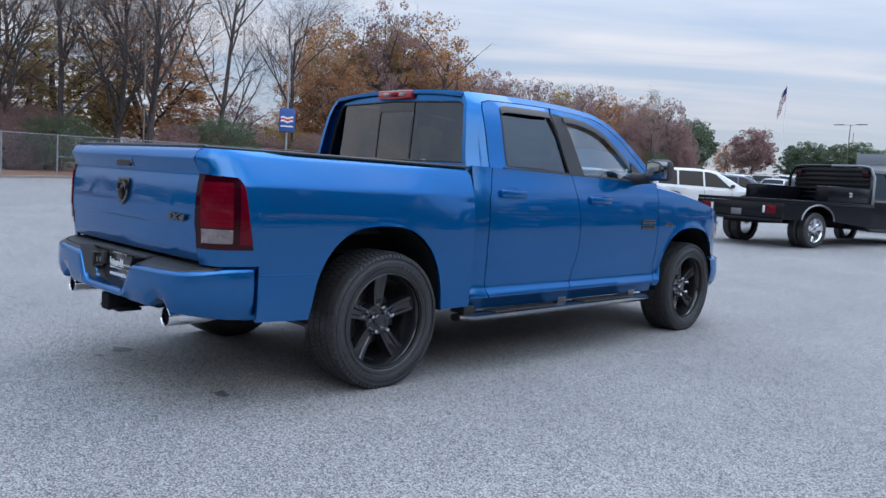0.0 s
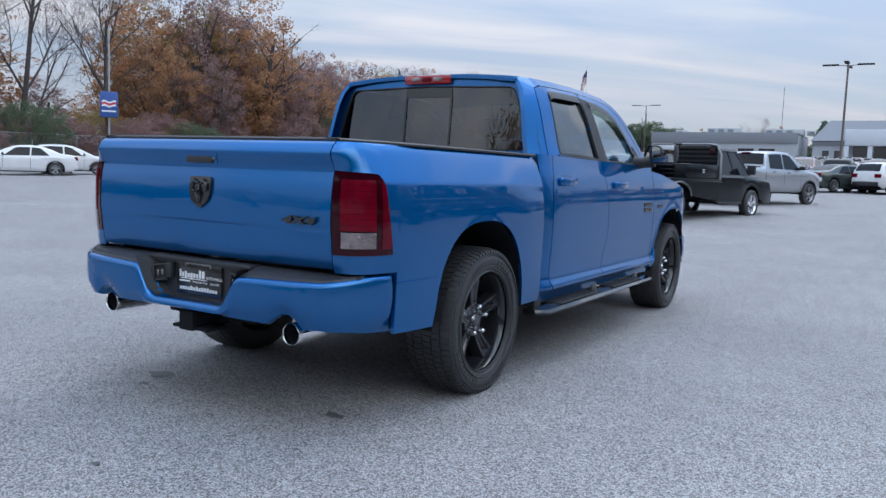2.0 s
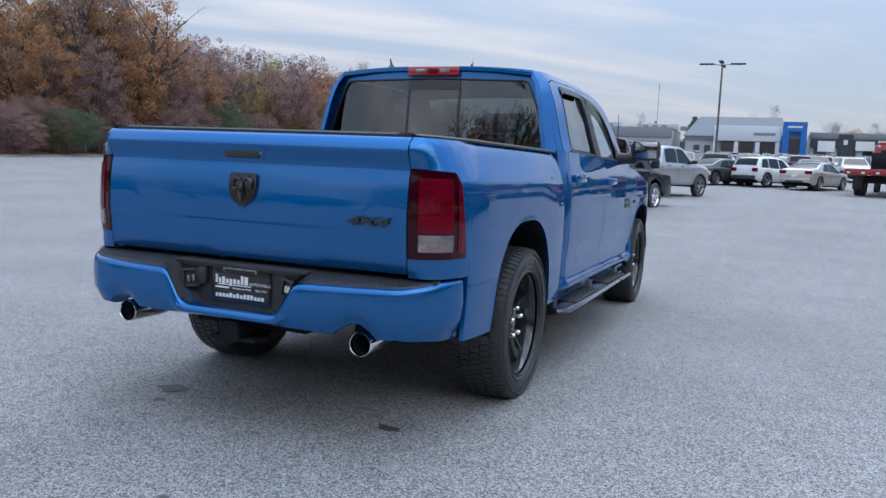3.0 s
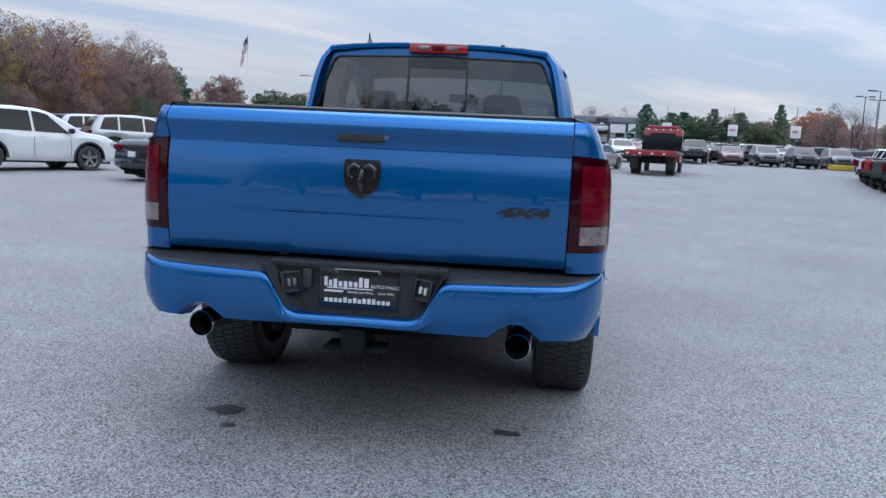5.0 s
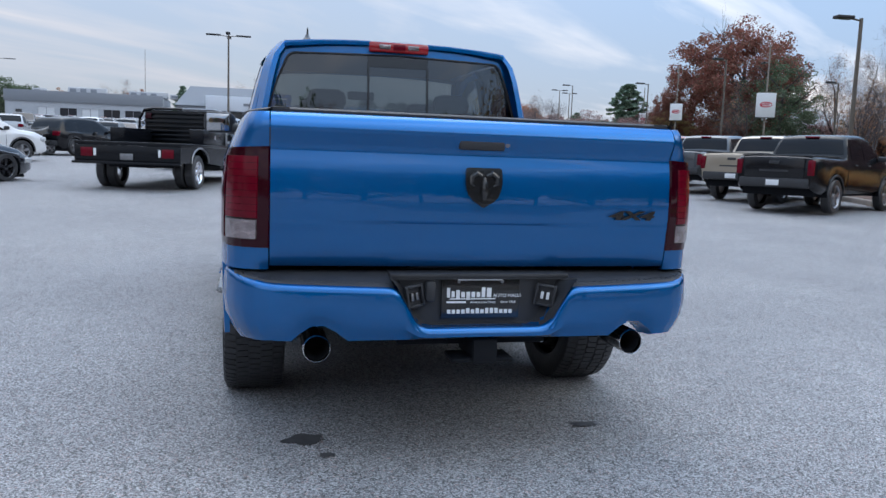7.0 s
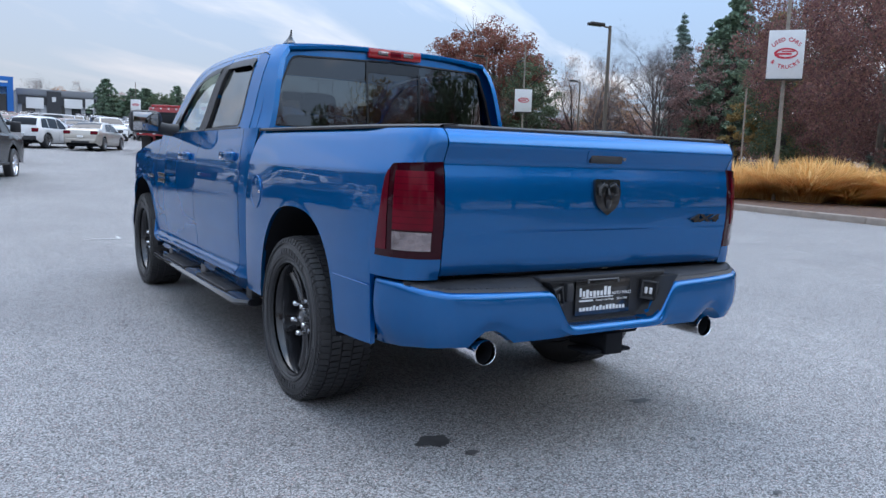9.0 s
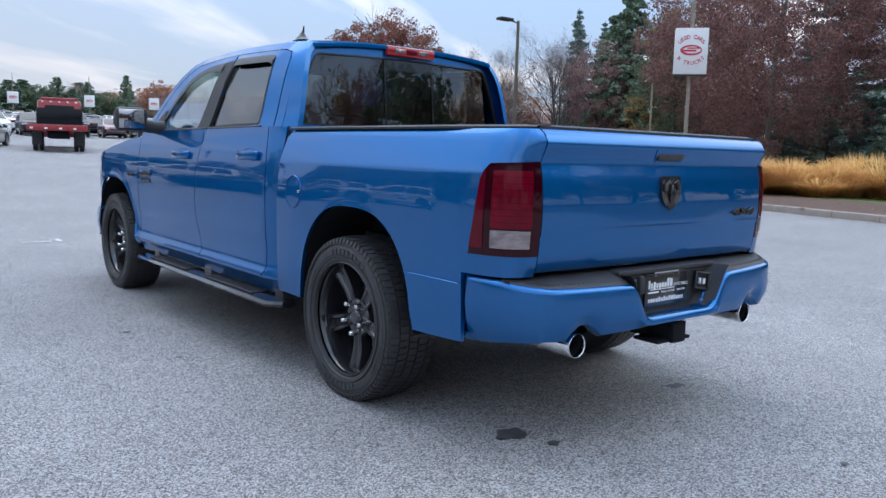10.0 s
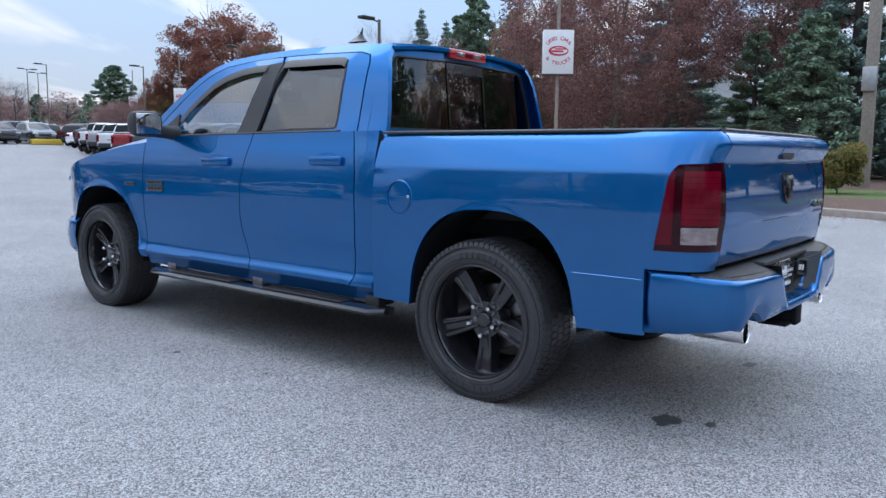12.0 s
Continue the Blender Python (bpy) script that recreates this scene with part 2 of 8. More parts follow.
def lathe(bm, prof, n=48, m=None, closed=False):
    """Turn (radius, height) pairs about the x axis; height runs along x."""
    rows = []
    for r, h in prof:
        rows.append([Vector((h, r * math.cos(2 * math.pi * k / n), r * math.sin(2 * math.pi * k / n))) for k in range(n)])
    if m is not None:
        rows = [[m @ p for p in r] for r in rows]
    if closed:
        rows.append(rows[0])
    return grid(bm, rows, True)


def flange(bm, depth):
    """Turn the open border inwards by depth(v)."""
    border = [e for e in bm.edges if len(e.link_faces) == 1]
    r = bmesh.ops.extrude_edge_only(bm, edges=border)
    for v in [g for g in r["geom"] if isinstance(g, bmesh.types.BMVert)]:
        v.co += depth(v.co)
    for e in border:
        e.smooth = False


def rounded(pts, r, n=4):
    """A closed outline with its corners rounded; r one radius or one for each corner."""
    out = []
    k = len(pts)
    for i, p in enumerate(pts):
        p, a, b = Vector(p), Vector(pts[i - 1]), Vector(pts[(i + 1) % k])
        q = r[i] if isinstance(r, (list, tuple)) else r
        if q <= 0:
            out.append(p)
            continue
        da, db = (a - p), (b - p)
        q = min(q, da.length * 0.45, db.length * 0.45)
        s, e = p + da.normalized() * q, p + db.normalized() * q
        for j in range(n + 1):
            t = j / n
            out.append(s * (1 - t) ** 2 + p * 2 * t * (1 - t) + e * t * t)
    return out


def dense(loop, step):
    out = []
    for a, b in zip(loop, loop[1:] + loop[:1]):
        k = max(1, int((b - a).length / step))
        out += [a + (b - a) * j / k for j in range(k)]
    return out


def sheet(loops, to3d, step=0.06):
    """Fill an outline with holes, given in two dimensions, and lay it on a surface."""
    bm = bmesh.new()
    edges = []
    for loop in loops:
        pts = dense([Vector(p) for p in loop], step)
        vs = [bm.verts.new((p.x, p.y, 0)) for p in pts]
        edges += [bm.edges.new((a, b)) for a, b in zip(vs, vs[1:] + vs[:1])]
    bmesh.ops.triangle_fill(bm, use_beauty=True, edges=edges)
    for v in bm.verts:
        v.co = to3d(v.co.x, v.co.y)
    return bm


def text_mesh(body, size, depth=0.002, bold=0.0, shear=0.0):
    cu = bpy.data.curves.new("text", "FONT")
    cu.body, cu.size, cu.extrude, cu.offset, cu.shear = body, size, depth, bold, shear
    cu.align_x, cu.align_y = "CENTER", "CENTER"
    ob = bpy.data.objects.new("text", cu)
    scene.collection.objects.link(ob)
    dg = bpy.context.evaluated_depsgraph_get()
    me = bpy.data.meshes.new_from_object(ob.evaluated_get(dg))
    bpy.data.objects.remove(ob)
    bpy.data.curves.remove(cu)
    me.materials.clear()
    return me

# ---- ground ----
RISE = [(5, 0), (8, .03), (12, .10), (16, .20), (20, .30), (26, .42), (34, .60), (42, .80), (50, 1.10), (58, 1.40), (70, 1.80), (110, 2.95), (150, 4.45), (190, 6.0),
        (230, 7.2), (400, 8.5)]


def ground_z(x, y):
    """The lot is level round the pickup and climbs gently beyond it."""
    if y <= 5:
        return 0.0
    return sum(lerp(RISE, y + d) for d in (-3, -1.5, 0, 1.5, 3)) / 5


def asphalt():
    m = bpy.data.materials.new("asphalt")
    m.use_nodes = True
    n, l = m.node_tree.nodes, m.node_tree.links
    p = n["Principled BSDF"]
    t = n.new("ShaderNodeTexCoord")

    def noise_(scale, detail=4.0, rough=0.55):
        a = n.new("ShaderNodeTexNoise")
        a.inputs["Scale"].default_value, a.inputs["Detail"].default_value, a.inputs["Roughness"].default_value = scale, detail, rough
        l.new(t.outputs["Object"], a.inputs["Vector"])
        return a.outputs[0]

    def ramp_(src, p0, p1, c0, c1):
        r = n.new("ShaderNodeValToRGB")
        r.color_ramp.elements[0].position, r.color_ramp.elements[1].position = p0, p1
        r.color_ramp.elements[0].color, r.color_ramp.elements[1].color = (*c0, 1), (*c1, 1)
        l.new(src, r.inputs[0])
        return r.outputs[0]

    def mix_(a, b, f, mode="MULTIPLY"):
        x = n.new("ShaderNodeMix")
        x.data_type, x.blend_type = "RGBA", mode
        x.inputs[0].default_value = f
        l.new(a, x.inputs[6]), l.new(b, x.inputs[7])
        return x.outputs[2]
    vor = n.new("ShaderNodeTexVoronoi")
    vor.inputs["Scale"].default_value = 168.0
    l.new(t.outputs["Object"], vor.inputs["Vector"])
    sepc = n.new("ShaderNodeSeparateColor")
    l.new(vor.outputs["Color"], sepc.inputs[0])
    stones = ramp_(sepc.outputs[0], 0.10, 0.98, (.072, .071, .072), (.452, .446, .446))
    tint = ramp_(sepc.outputs[1], .90, .97, (1, 1, 1), (1.25, .92, .86))
    grit = ramp_(noise_(260, 2), .30, .70, (.50, .50, .50), (1.45, 1.45, 1.45))
    big = ramp_(noise_(.55, 5), .3, .7, (.86, .86, .87), (1.10, 1.10, 1.10))
    mid = ramp_(noise_(4.0, 5), .3, .72, (.93, .93, .93), (1.06, 1.06, 1.06))
    c = mix_(mix_(mix_(mix_(stones, tint, 1.0), grit, 1.0), big, 1.0), mid, 1.0)
    l.new(c, p.inputs["Base Color"])
    p.inputs["Roughness"].default_value = 0.8
    p.inputs["Specular IOR Level"].default_value = 0.5
    b = n.new("ShaderNodeBump")
    b.inputs["Strength"].default_value, b.inputs["Distance"].default_value = 0.35, 0.005
    l.new(vor.outputs["Distance"], b.inputs["Height"])
    l.new(b.outputs[0], p.inputs["Normal"])
    return m


ASPHALT = asphalt()
xs = [-1500, -600, -300, -160, -100] + [-80 + 5 * k for k in range(33)] + [100, 160, 300, 600, 1500]
ys = [-1500, -500, -200, -80, -30, 0] + [5 + 3 * k for k in range(36)] + [118, 130, 142, 154, 166, 178, 190, 204, 218, 232, 260, 300, 350, 400, 600, 1500]
me = bpy.data.meshes.new("ground")
me.from_pydata([(x, y, ground_z(x, y)) for y in ys for x in xs], [], [(j * len(xs) + i, j * len(xs) + i + 1, (j + 1) * len(xs) + i + 1, (j + 1) * len(xs) + i)
                                                                    for j in range(len(ys) - 1) for i in range(len(xs) - 1)])
for f in me.polygons:
    f.use_smooth = True
me.materials.append(ASPHALT)
tagged(new("ground", me), "worn grey asphalt of an open car lot", "ground", kind="structure")

# ---- the blue crew-cab pickup: rear axle over the origin, nose towards +y ----
truck = thing("pickup_truck", "metallic blue crew-cab pickup with black wheels on the asphalt", "pickup truck")
CAB_X = [(0.38, .925), (0.435, .945), (0.462, .962), (0.478, .974), (0.495, .974), (0.530, .952), (0.60, .950), (0.684, .955),
         (0.692, .960), (0.80, .966), (0.95, .968), (1.05, .964), (1.15, .952), (1.25, .930), (1.32, .908)]


def bed_curve(z):
    """Half width of the bed side: a gentle bow up to the shoulder crease, then the shoulder leaning in."""
    if z <= .92:
        return .9685 - .055 * (.92 - z) ** 2
    if z <= 1.134:
        return .9685 - .26 * (z - .92) ** 2
    return .9566 - .40 * (z - 1.134) - .25 * (z - 1.134) ** 2 - max(0, z - 1.27) ** 2 * 9


BED_X = [(z / 200, bed_curve(z / 200)) for z in range(80, 262)]
GH_X = [(1.26, .918), (1.33, .897), (1.424, .870), (1.53, .845), (1.644, .814), (1.72, .785), (1.77, .752), (1.81, .712), (1.84, .672),
        (1.87, .62)]
REAR_ARCH, FRONT_ARCH = (-.085, .485, .42, .52), (3.50, .515, .40, .53)


def arch(y, a):
    u = abs(y - a[0]) / a[1]
    return a[2] + a[3] * (1 - u ** 2.6) ** (1 / 2.2) if u < 1 else 0.0


def lip(y, z, a):
    """The flare round a wheel opening."""
    u = math.hypot((y - a[0]) / a[1], (z - a[2]) / a[3]) - 1.0
    k, w = (0.003, 0.035) if a is REAR_ARCH else (0.010, 0.075)
    return k * math.exp(-(u / w) ** 2) if z > a[2] - .05 else k * math.exp(-((abs(y - a[0]) / a[1] - 1) / w) ** 2)


def cab_x(y, z):
    x = (smooth_tab(CAB_X, z, 0.006) if z < .66 else smooth_tab(CAB_X, z, min(.07, .006 + .3 * (z - .66)))) + lip(y, z, FRONT_ARCH) + 0.3 * lip(y, z, REAR_ARCH)
    if y > 2.7:
        x += 0.012 * min(1, (y - 2.7) / .5)
    if y > 3.75:
        x -= 0.52 * (y - 3.75) ** 2
    if y < 0.86:
        x -= 0.030 * ((.86 - y) / .17) ** 2
    return x


def ghx(y, z):
    x = smooth_tab(GH_X, z, 0.02)
    if y < 1.0:
        x -= 0.045 * ((1.0 - y) / .22) ** 2
    if y > 1.9:
        x -= 0.035 * (y - 1.9) ** 2
    return x


def panel(name, y0, y1, z0, z1, xf, sgn, ny, nz, label="", material=None, depth=0.02, ys=None):
    """A body side panel between two upright edges y0(z), y1(z), from z0(y) to z1(y)."""
    rows = []
    for i in range(ny + 1):
        u = ys[i] if ys else i / ny
        col = []
        for j in range(nz + 1):
            v = j / nz
            z = 0.9
            for _ in range(5):
                y = y0(z) + (y1(z) - y0(z)) * u
                z = z0(y) + (z1(y) - z0(y)) * v
            col.append(Vector((sgn * xf(y, z), y, z)))
        rows.append(col)
    bm = bmesh.new()
    grid(bm, rows)
    flange(bm, lambda c: Vector((-sgn * depth, 0, 0)))
    return part(name, bm, material or BLUE, truck, label)


def edge(tab):
    return lambda z: lerp(tab, z)


TG = [(.752, -1.130), (.765, -1.140), (.82, -1.148), (.86, -1.1525), (.890, -1.1535), (.905, -1.1540), (.914, -1.1545), (.921, -1.1608), (.928, -1.1618), (.940, -1.1620), (1.00, -1.162),
      (1.08, -1.158), (1.14, -1.150), (1.168, -1.143), (1.180, -1.142), (1.200, -1.151), (1.235, -1.170), (1.246, -1.175), (1.256, -1.174),
      (1.285, -1.158), (1.300, -1.140), (1.308, -1.115)]


def gate_dy(o, z):
    """The bed's rear corner follows the gate's upright profile."""
    return (smooth_tab([p for p in TG if not .90 < p[0] < .93], z, .012) + .012 + 1.124) * min(1, max(0, o / .181)) ** 1.6


const = lambda c: (lambda _: c)
BELT = lambda y: 1.318 - 0.012 * (y - 1.0)
SPLIT = [(.46, 1.715), (.55, 1.745), (.70, 1.795), (.81, 1.815), (1.0, 1.81), (1.15, 1.775), (1.28, 1.735), (1.34, 1.722)]
RDOOR = [(.46, .845), (.52, .812), (.8, .800), (1.1, .806), (1.25, .835), (1.36, .862)]
G = 0.0035
for s in (-1, 1):
    # bed side with its wrapped rear corner
    off = [(0, -.60), (.002, -.72), (.007, -.82), (.0128, -.886), (.0129, -.8885), (.014, -.90), (.023, -.965), (.040, -1.03), (.064, -1.075), (.098, -1.105),
           (.138, -1.119), (.181, -1.124)]
    path = [(0, .671 - 1.271 * k / 72) for k in range(72)]
    for (a, ya), (b, yb) in zip(off, off[1:]):
        path += [(a + (b - a) * k / 3, ya + (yb - ya) * k / 3) for k in range(3)]
    path.append(off[-1])
    rows = []
    for o, y in path:
        zb = arch(y, REAR_ARCH) or (.445 + .03 * max(0, -y - .55) if y < 0 else .425)
        zb = max(zb, .445 if y < 0 else .425)
        if y < -.8862:
            zb = .738
        col = []
        levels = [zb + (1.120 - zb) * (j / 36) for j in range(37)] + [1.125, 1.129, 1.1325, 1.136, 1.140, 1.145, 1.16, 1.18, 1.20, 1.225, 1.25, 1.27, 1.287, 1.303]
        for z in levels:
            w = (bed_curve(z - .009) + bed_curve(z) * 2 + bed_curve(z + .009)) / 4 if 1.11 < z < 1.16 else bed_curve(z)
            # the crease fades into a plain bow towards the cab
            fade = min(1, max(0, (y - .12) / .46))
            fade = fade * fade * (3 - 2 * fade) * .85
            if z > .92 and fade:
                w += fade * (.9685 - .66 * (z - .92) ** 2 - w)
            if y > .35:
                w -= (0.010 * ((y - .35) / .32) ** 2) * (1 if z < 1.12 else .4)
            w += lip(y, z, REAR_ARCH)
            col.append(Vector((s * (w - o * (w - .785) / .181), y + gate_dy(o, z), z)))
        rows.append(col)
    bm = bmesh.new()
    grid(bm, rows)
    flange(bm, lambda c: Vector((-s * .02 if c.y > -1.0 else 0, .02 if c.y < -1.0 else 0, 0)))
    part("bed_side", bm, BLUE, truck)
    # cab: corner strip, two doors, fender, sill
    panel("cab_corner", const(.688), lambda z: lerp(RDOOR, z) - G, const(.472), lambda y: BELT(y), cab_x, s, 8, 30)
    rd = panel("rear_door", lambda z: lerp(RDOOR, z) + G, lambda z: lerp(SPLIT, z) - G, const(.474), BELT, cab_x, s, 24, 44)
    fd = panel("front_door", lambda z: lerp(SPLIT, z) + G, lambda z: 2.925 - G + .02 * (z - .9), lambda y: max(.474 - .02 * max(0, (y - 2.3)), arch(y, FRONT_ARCH)), BELT, cab_x, s, 36, 44)
    ftop = lambda y: lerp([(2.9, 1.262), (3.2, 1.235), (3.6, 1.175), (3.9, 1.115), (4.15, 1.05), (4.3, 1.00)], y)
    panel("fender", lambda z: 2.925 + G + .02 * (z - .9), const(4.22), lambda y: max(.62 if y > 3.95 else .44, arch(y, FRONT_ARCH)), ftop, cab_x, s, 60, 30)
    panel("sill", const(.69), const(2.93), const(.395), lambda y: .474 - .02 * max(0, y - 2.3) - G, lambda y, z: cab_x(y, z) - .010, s, 20, 6)
    # sheet metal behind the gaps, so that they read as dark lines
    bm = bmesh.new()
    grid(bm, [[(s * (lerp(CAB_X, z) - .035), y, z) for z in (.40, .55, .8, 1.1, 1.30)] for y in (.66, 1.2, 1.8, 2.4, 2.93, 3.0)])
    part("inner_panel", bm, DARK, truck)

    # greenhouse side: door frames, pillars, roof rail
    def gh(y, z, d=0.0):
        return Vector((s * (ghx(y, z) - d), y, z))
    w_r = rounded([(1.762, 1.318), (1.577, 1.752), (1.02, 1.741), (1.008, 1.335)], [.008, .02, .075, .03])
    w_f = rounded([(1.893, 1.312), (1.735, 1.738), (1.98, 1.735), (2.24, 1.672), (2.57, 1.461), (2.70, 1.300)], [.008, .012, .12, .12, .10, .02])
    roof_z = lambda y: lerp([(.70, 1.805), (.92, 1.815), (1.3, 1.830), (1.6, 1.836), (1.9, 1.828), (2.18, 1.806), (2.32, 1.765), (2.50, 1.675),
                             (2.75, 1.530), (2.93, 1.420), (3.08, 1.318)], y)
    door_top = lambda y: roof_z(y) - .052 - .012 * max(0, y - 2.0)
    top_r = [Vector((y, door_top(y))) for y in (1.62, 1.5, 1.35, 1.2, 1.05, .95)]
    outer_r = [Vector(p) for p in ((.862, 1.318), (1.725, 1.308))] + [Vector((1.655, 1.53)), Vector((1.60, 1.70))] + top_r + [Vector((.885, 1.745)), Vector((.868, 1.70)), Vector((.866, 1.45))]
    bm = sheet([outer_r, w_r], lambda y, z: gh(y, z))
    flange(bm, lambda c: Vector((-s * .022, 0, 0)))
    part("rear_door_frame", bm, BLUE, truck)
    fy = [1.64 + k * .09 for k in range(15)]
    outer_f = [Vector((1.735, 1.305)), Vector((2.90, 1.293))] + [Vector((2.86, 1.385)), Vector((2.72, 1.478))] + [Vector((y, door_top(y))) for y in reversed(fy) if y < 2.62] + [Vector((1.61, 1.70)), Vector((1.665, 1.53))]
    bm = sheet([outer_f, w_f], lambda y, z: gh(y, z))
    flange(bm, lambda c: Vector((-s * .022, 0, 0)))
    part("front_door_frame", bm, BLUE, truck)
    rail = [Vector((y, roof_z(y))) for y in [.79, .86, .92, 1.1, 1.3, 1.5, 1.7, 1.9, 2.05, 2.18, 2.32, 2.5, 2.62, 2.75, 2.93, 3.06]]
    inner = [Vector((2.905, 1.300)), Vector((2.868, 1.389)), Vector((2.724, 1.484))] + [Vector((y, door_top(y) + .006)) for y in reversed(fy) if y < 2.62] + [Vector((y, door_top(y) + .006)) for y in (1.5, 1.35, 1.2, 1.05, .95)] + [Vector((.878, 1.750)), Vector((.860, 1.70)), Vector((.858, 1.45)), Vector((.855, 1.318)), Vector((.70, 1.318)), Vector((.715, 1.45)), Vector((.745, 1.65))]
    bm = sheet([rail + inner], lambda y, z: gh(y, z))
    flange(bm, lambda c: Vector((-s * .03, 0, 0)))
    part("roof_rail", bm, BLUE, truck)
    # black pillar trim over both doors
    for q in ([(1.775, 1.316), (1.720, 1.316), (1.655, 1.53), (1.604, 1.70), (1.585, 1.752), (1.568, 1.752), (1.60, 1.68), (1.70, 1.47)],
              [(1.895, 1.312), (1.729, 1.314), (1.664, 1.53), (1.612, 1.70), (1.600, 1.750), (1.742, 1.742), (1.77, 1.65), (1.85, 1.44)]):
        bm = sheet([[Vector(p) for p in q]], lambda y, z: gh(y, z, -.005))
        flange(bm, lambda c: Vector((-s * .02, 0, 0)))
        part("pillar_trim", bm, BLACK_PLASTIC, truck, "matt black pillar trim")
    for nm, w, g in (("rear_side_glass", w_r, SIDE_TINT), ("front_side_glass", w_f, LIGHT_TINT)):
        part(nm, sheet([w], lambda y, z: gh(y, z, .014)), g, truck, "dark tinted side glass" if g is SIDE_TINT else "clear side glass")
        ring = dense([Vector(p) for p in w], .05)
        mid = sum(ring, Vector((0, 0))) / len(ring)
        bm = bmesh.new()
        rows = []
        for p in ring + ring[:1]:
            q = p + (mid - p).normalized() * .014
            rows.append([gh(p.x, p.y, -.002), gh(q.x, q.y, -.003), gh(q.x, q.y, .016)])
        grid(bm, rows)
        part("window_seal", bm, BLACK_PLASTIC, truck)
    # belt moulding under the glass
    for a, b in ((.98, 1.72), (1.735, 2.74)):
        bm = bmesh.new()
        tube(bm, [gh(y, BELT(y) + .004, -.004) for y in [a + (b - a) * k / 8 for k in range(9)]], .008, 6)
        part("belt_moulding", bm, BLACK_PLASTIC, truck)
    # rain guards along the tops of the windows
    for pts in ([(1.575, 1.756), (1.5, 1.756), (1.4, 1.754), (1.2, 1.750), (1.10, 1.747), (1.06, 1.742), (1.03, 1.728)],
                [(1.74, 1.742), (1.86, 1.740), (1.98, 1.728), (2.12, 1.700), (2.26, 1.652), (2.40, 1.570), (2.52, 1.490), (2.60, 1.420)]):
        bm = bmesh.new()
        rows = []
        c = Vector((1.4, 1.45)) if pts[0][0] < 1.6 else Vector((2.0, 1.35))
        for i, p in enumerate(pts):
            p = Vector(p)
            tg = Vector(pts[min(i + 1, len(pts) - 1)]) - Vector(pts[max(i - 1, 0)])
            n = Vector((-tg.y, tg.x)).normalized()
            if n.y > 0:
                n = -n
            if pts[0][0] < 1.6:
                n = Vector((0, -1))
            q, r = p + n * .020, p + n * .045
            rows.append([gh(p.x, p.y, -.004), gh(q.x, q.y, -.009), gh(r.x, r.y, -.011), gh(r.x, r.y, -.007), gh(p.x, p.y, 0)])
        grid(bm, rows)
        part("rain_guard", bm, SMOKE, truck, "smoked plastic rain guard")
    # handles
    for a, b, z in ((.900, 1.163, 1.156), (1.924, 2.204, 1.138)):
        door = rd if a < 1.5 else fd
        bm = block(-.013, .020, a, b, z - .026, z + .026, .012)
        for v in bm.verts:
            k = abs((v.co.y - (a + b) / 2) / ((b - a) / 2))
            v.co.x += -.012 * k * k
            v.co.x = s * (v.co.x + cab_x((a + b) / 2, z) + .016)
        part("door_handle", bm, BLUE, door, "blue door handle")
        bm = bmesh.new()
        rows = []
        for k in range(25):
            t = 2 * math.pi * k / 24
            y, zz = (a + b) / 2 + (.088 - .0) * math.cos(t), z + .038 * math.sin(t)
            x = cab_x(y, zz)
            rows.append([(s * (x + .0015), (a + b) / 2 + .094 * math.cos(t), z + .042 * math.sin(t)), (s * (x - .0), y, zz), (s * (x + .002), y, z + .0)])
        grid(bm, rows)
        part("handle_cup", bm, BLUE, door)
    # mirror
    mz, my = 1.40 if s > 0 else 1.378, 2.56
    bm = block(1.010, 1.245, my, my + .14, mz - .094, mz + .092, .048)
    for v in bm.verts:
        k = (v.co.y - my) / .13
        v.co.z = mz + (v.co.z - mz) * (1 - .25 * max(0, k))
        v.co.x = s * (v.co.x - .03 * max(0, k))
    mir = part("mirror", bm, BLACK_PLASTIC, truck, "black door mirror")
    part("mirror_glass", block(min(s * 1.035, s * 1.212), max(s * 1.035, s * 1.212), my - .003, my + .01, mz - .068, mz + .068, .0045), MIRROR, mir, "mirror glass")
    bm = bmesh.new()
    tube(bm, [(s * .88, my + .06, 1.32), (s * .95, my + .06, 1.325), (s * 1.04, my + .07, 1.34)], [.055, .045, .05], 10)
    part("mirror_arm", bm, BLACK_PLASTIC, mir)
    part("mirror_sail", sheet([[Vector(p) for p in ((2.60, 1.302), (2.86, 1.300), (2.80, 1.36), (2.62, 1.46))]], lambda y, z: gh(y, z, -.006)), BLACK_PLASTIC, mir)
    # running board with brackets and tread pads
    bm = bmesh.new()
    prof = [(.895, .375), (.99, .382), (1.035, .374), (1.048, .358), (1.035, .342), (.96, .335), (.895, .345)]
    rows = []
    for y, k in ((.565, .55), (.64, 1), (1.2, 1), (2.0, 1), (2.74, 1), (2.83, .55)):
        rows.append([(s * (.895 + (x - .895) * k), y, z) for x, z in prof])
    vs = grid(bm, rows, True)
    bm.faces.new(vs[0]), bm.faces.new(vs[-1][::-1])
    step = part("running_board", bm, SATIN_BLACK, truck, "satin black running board")
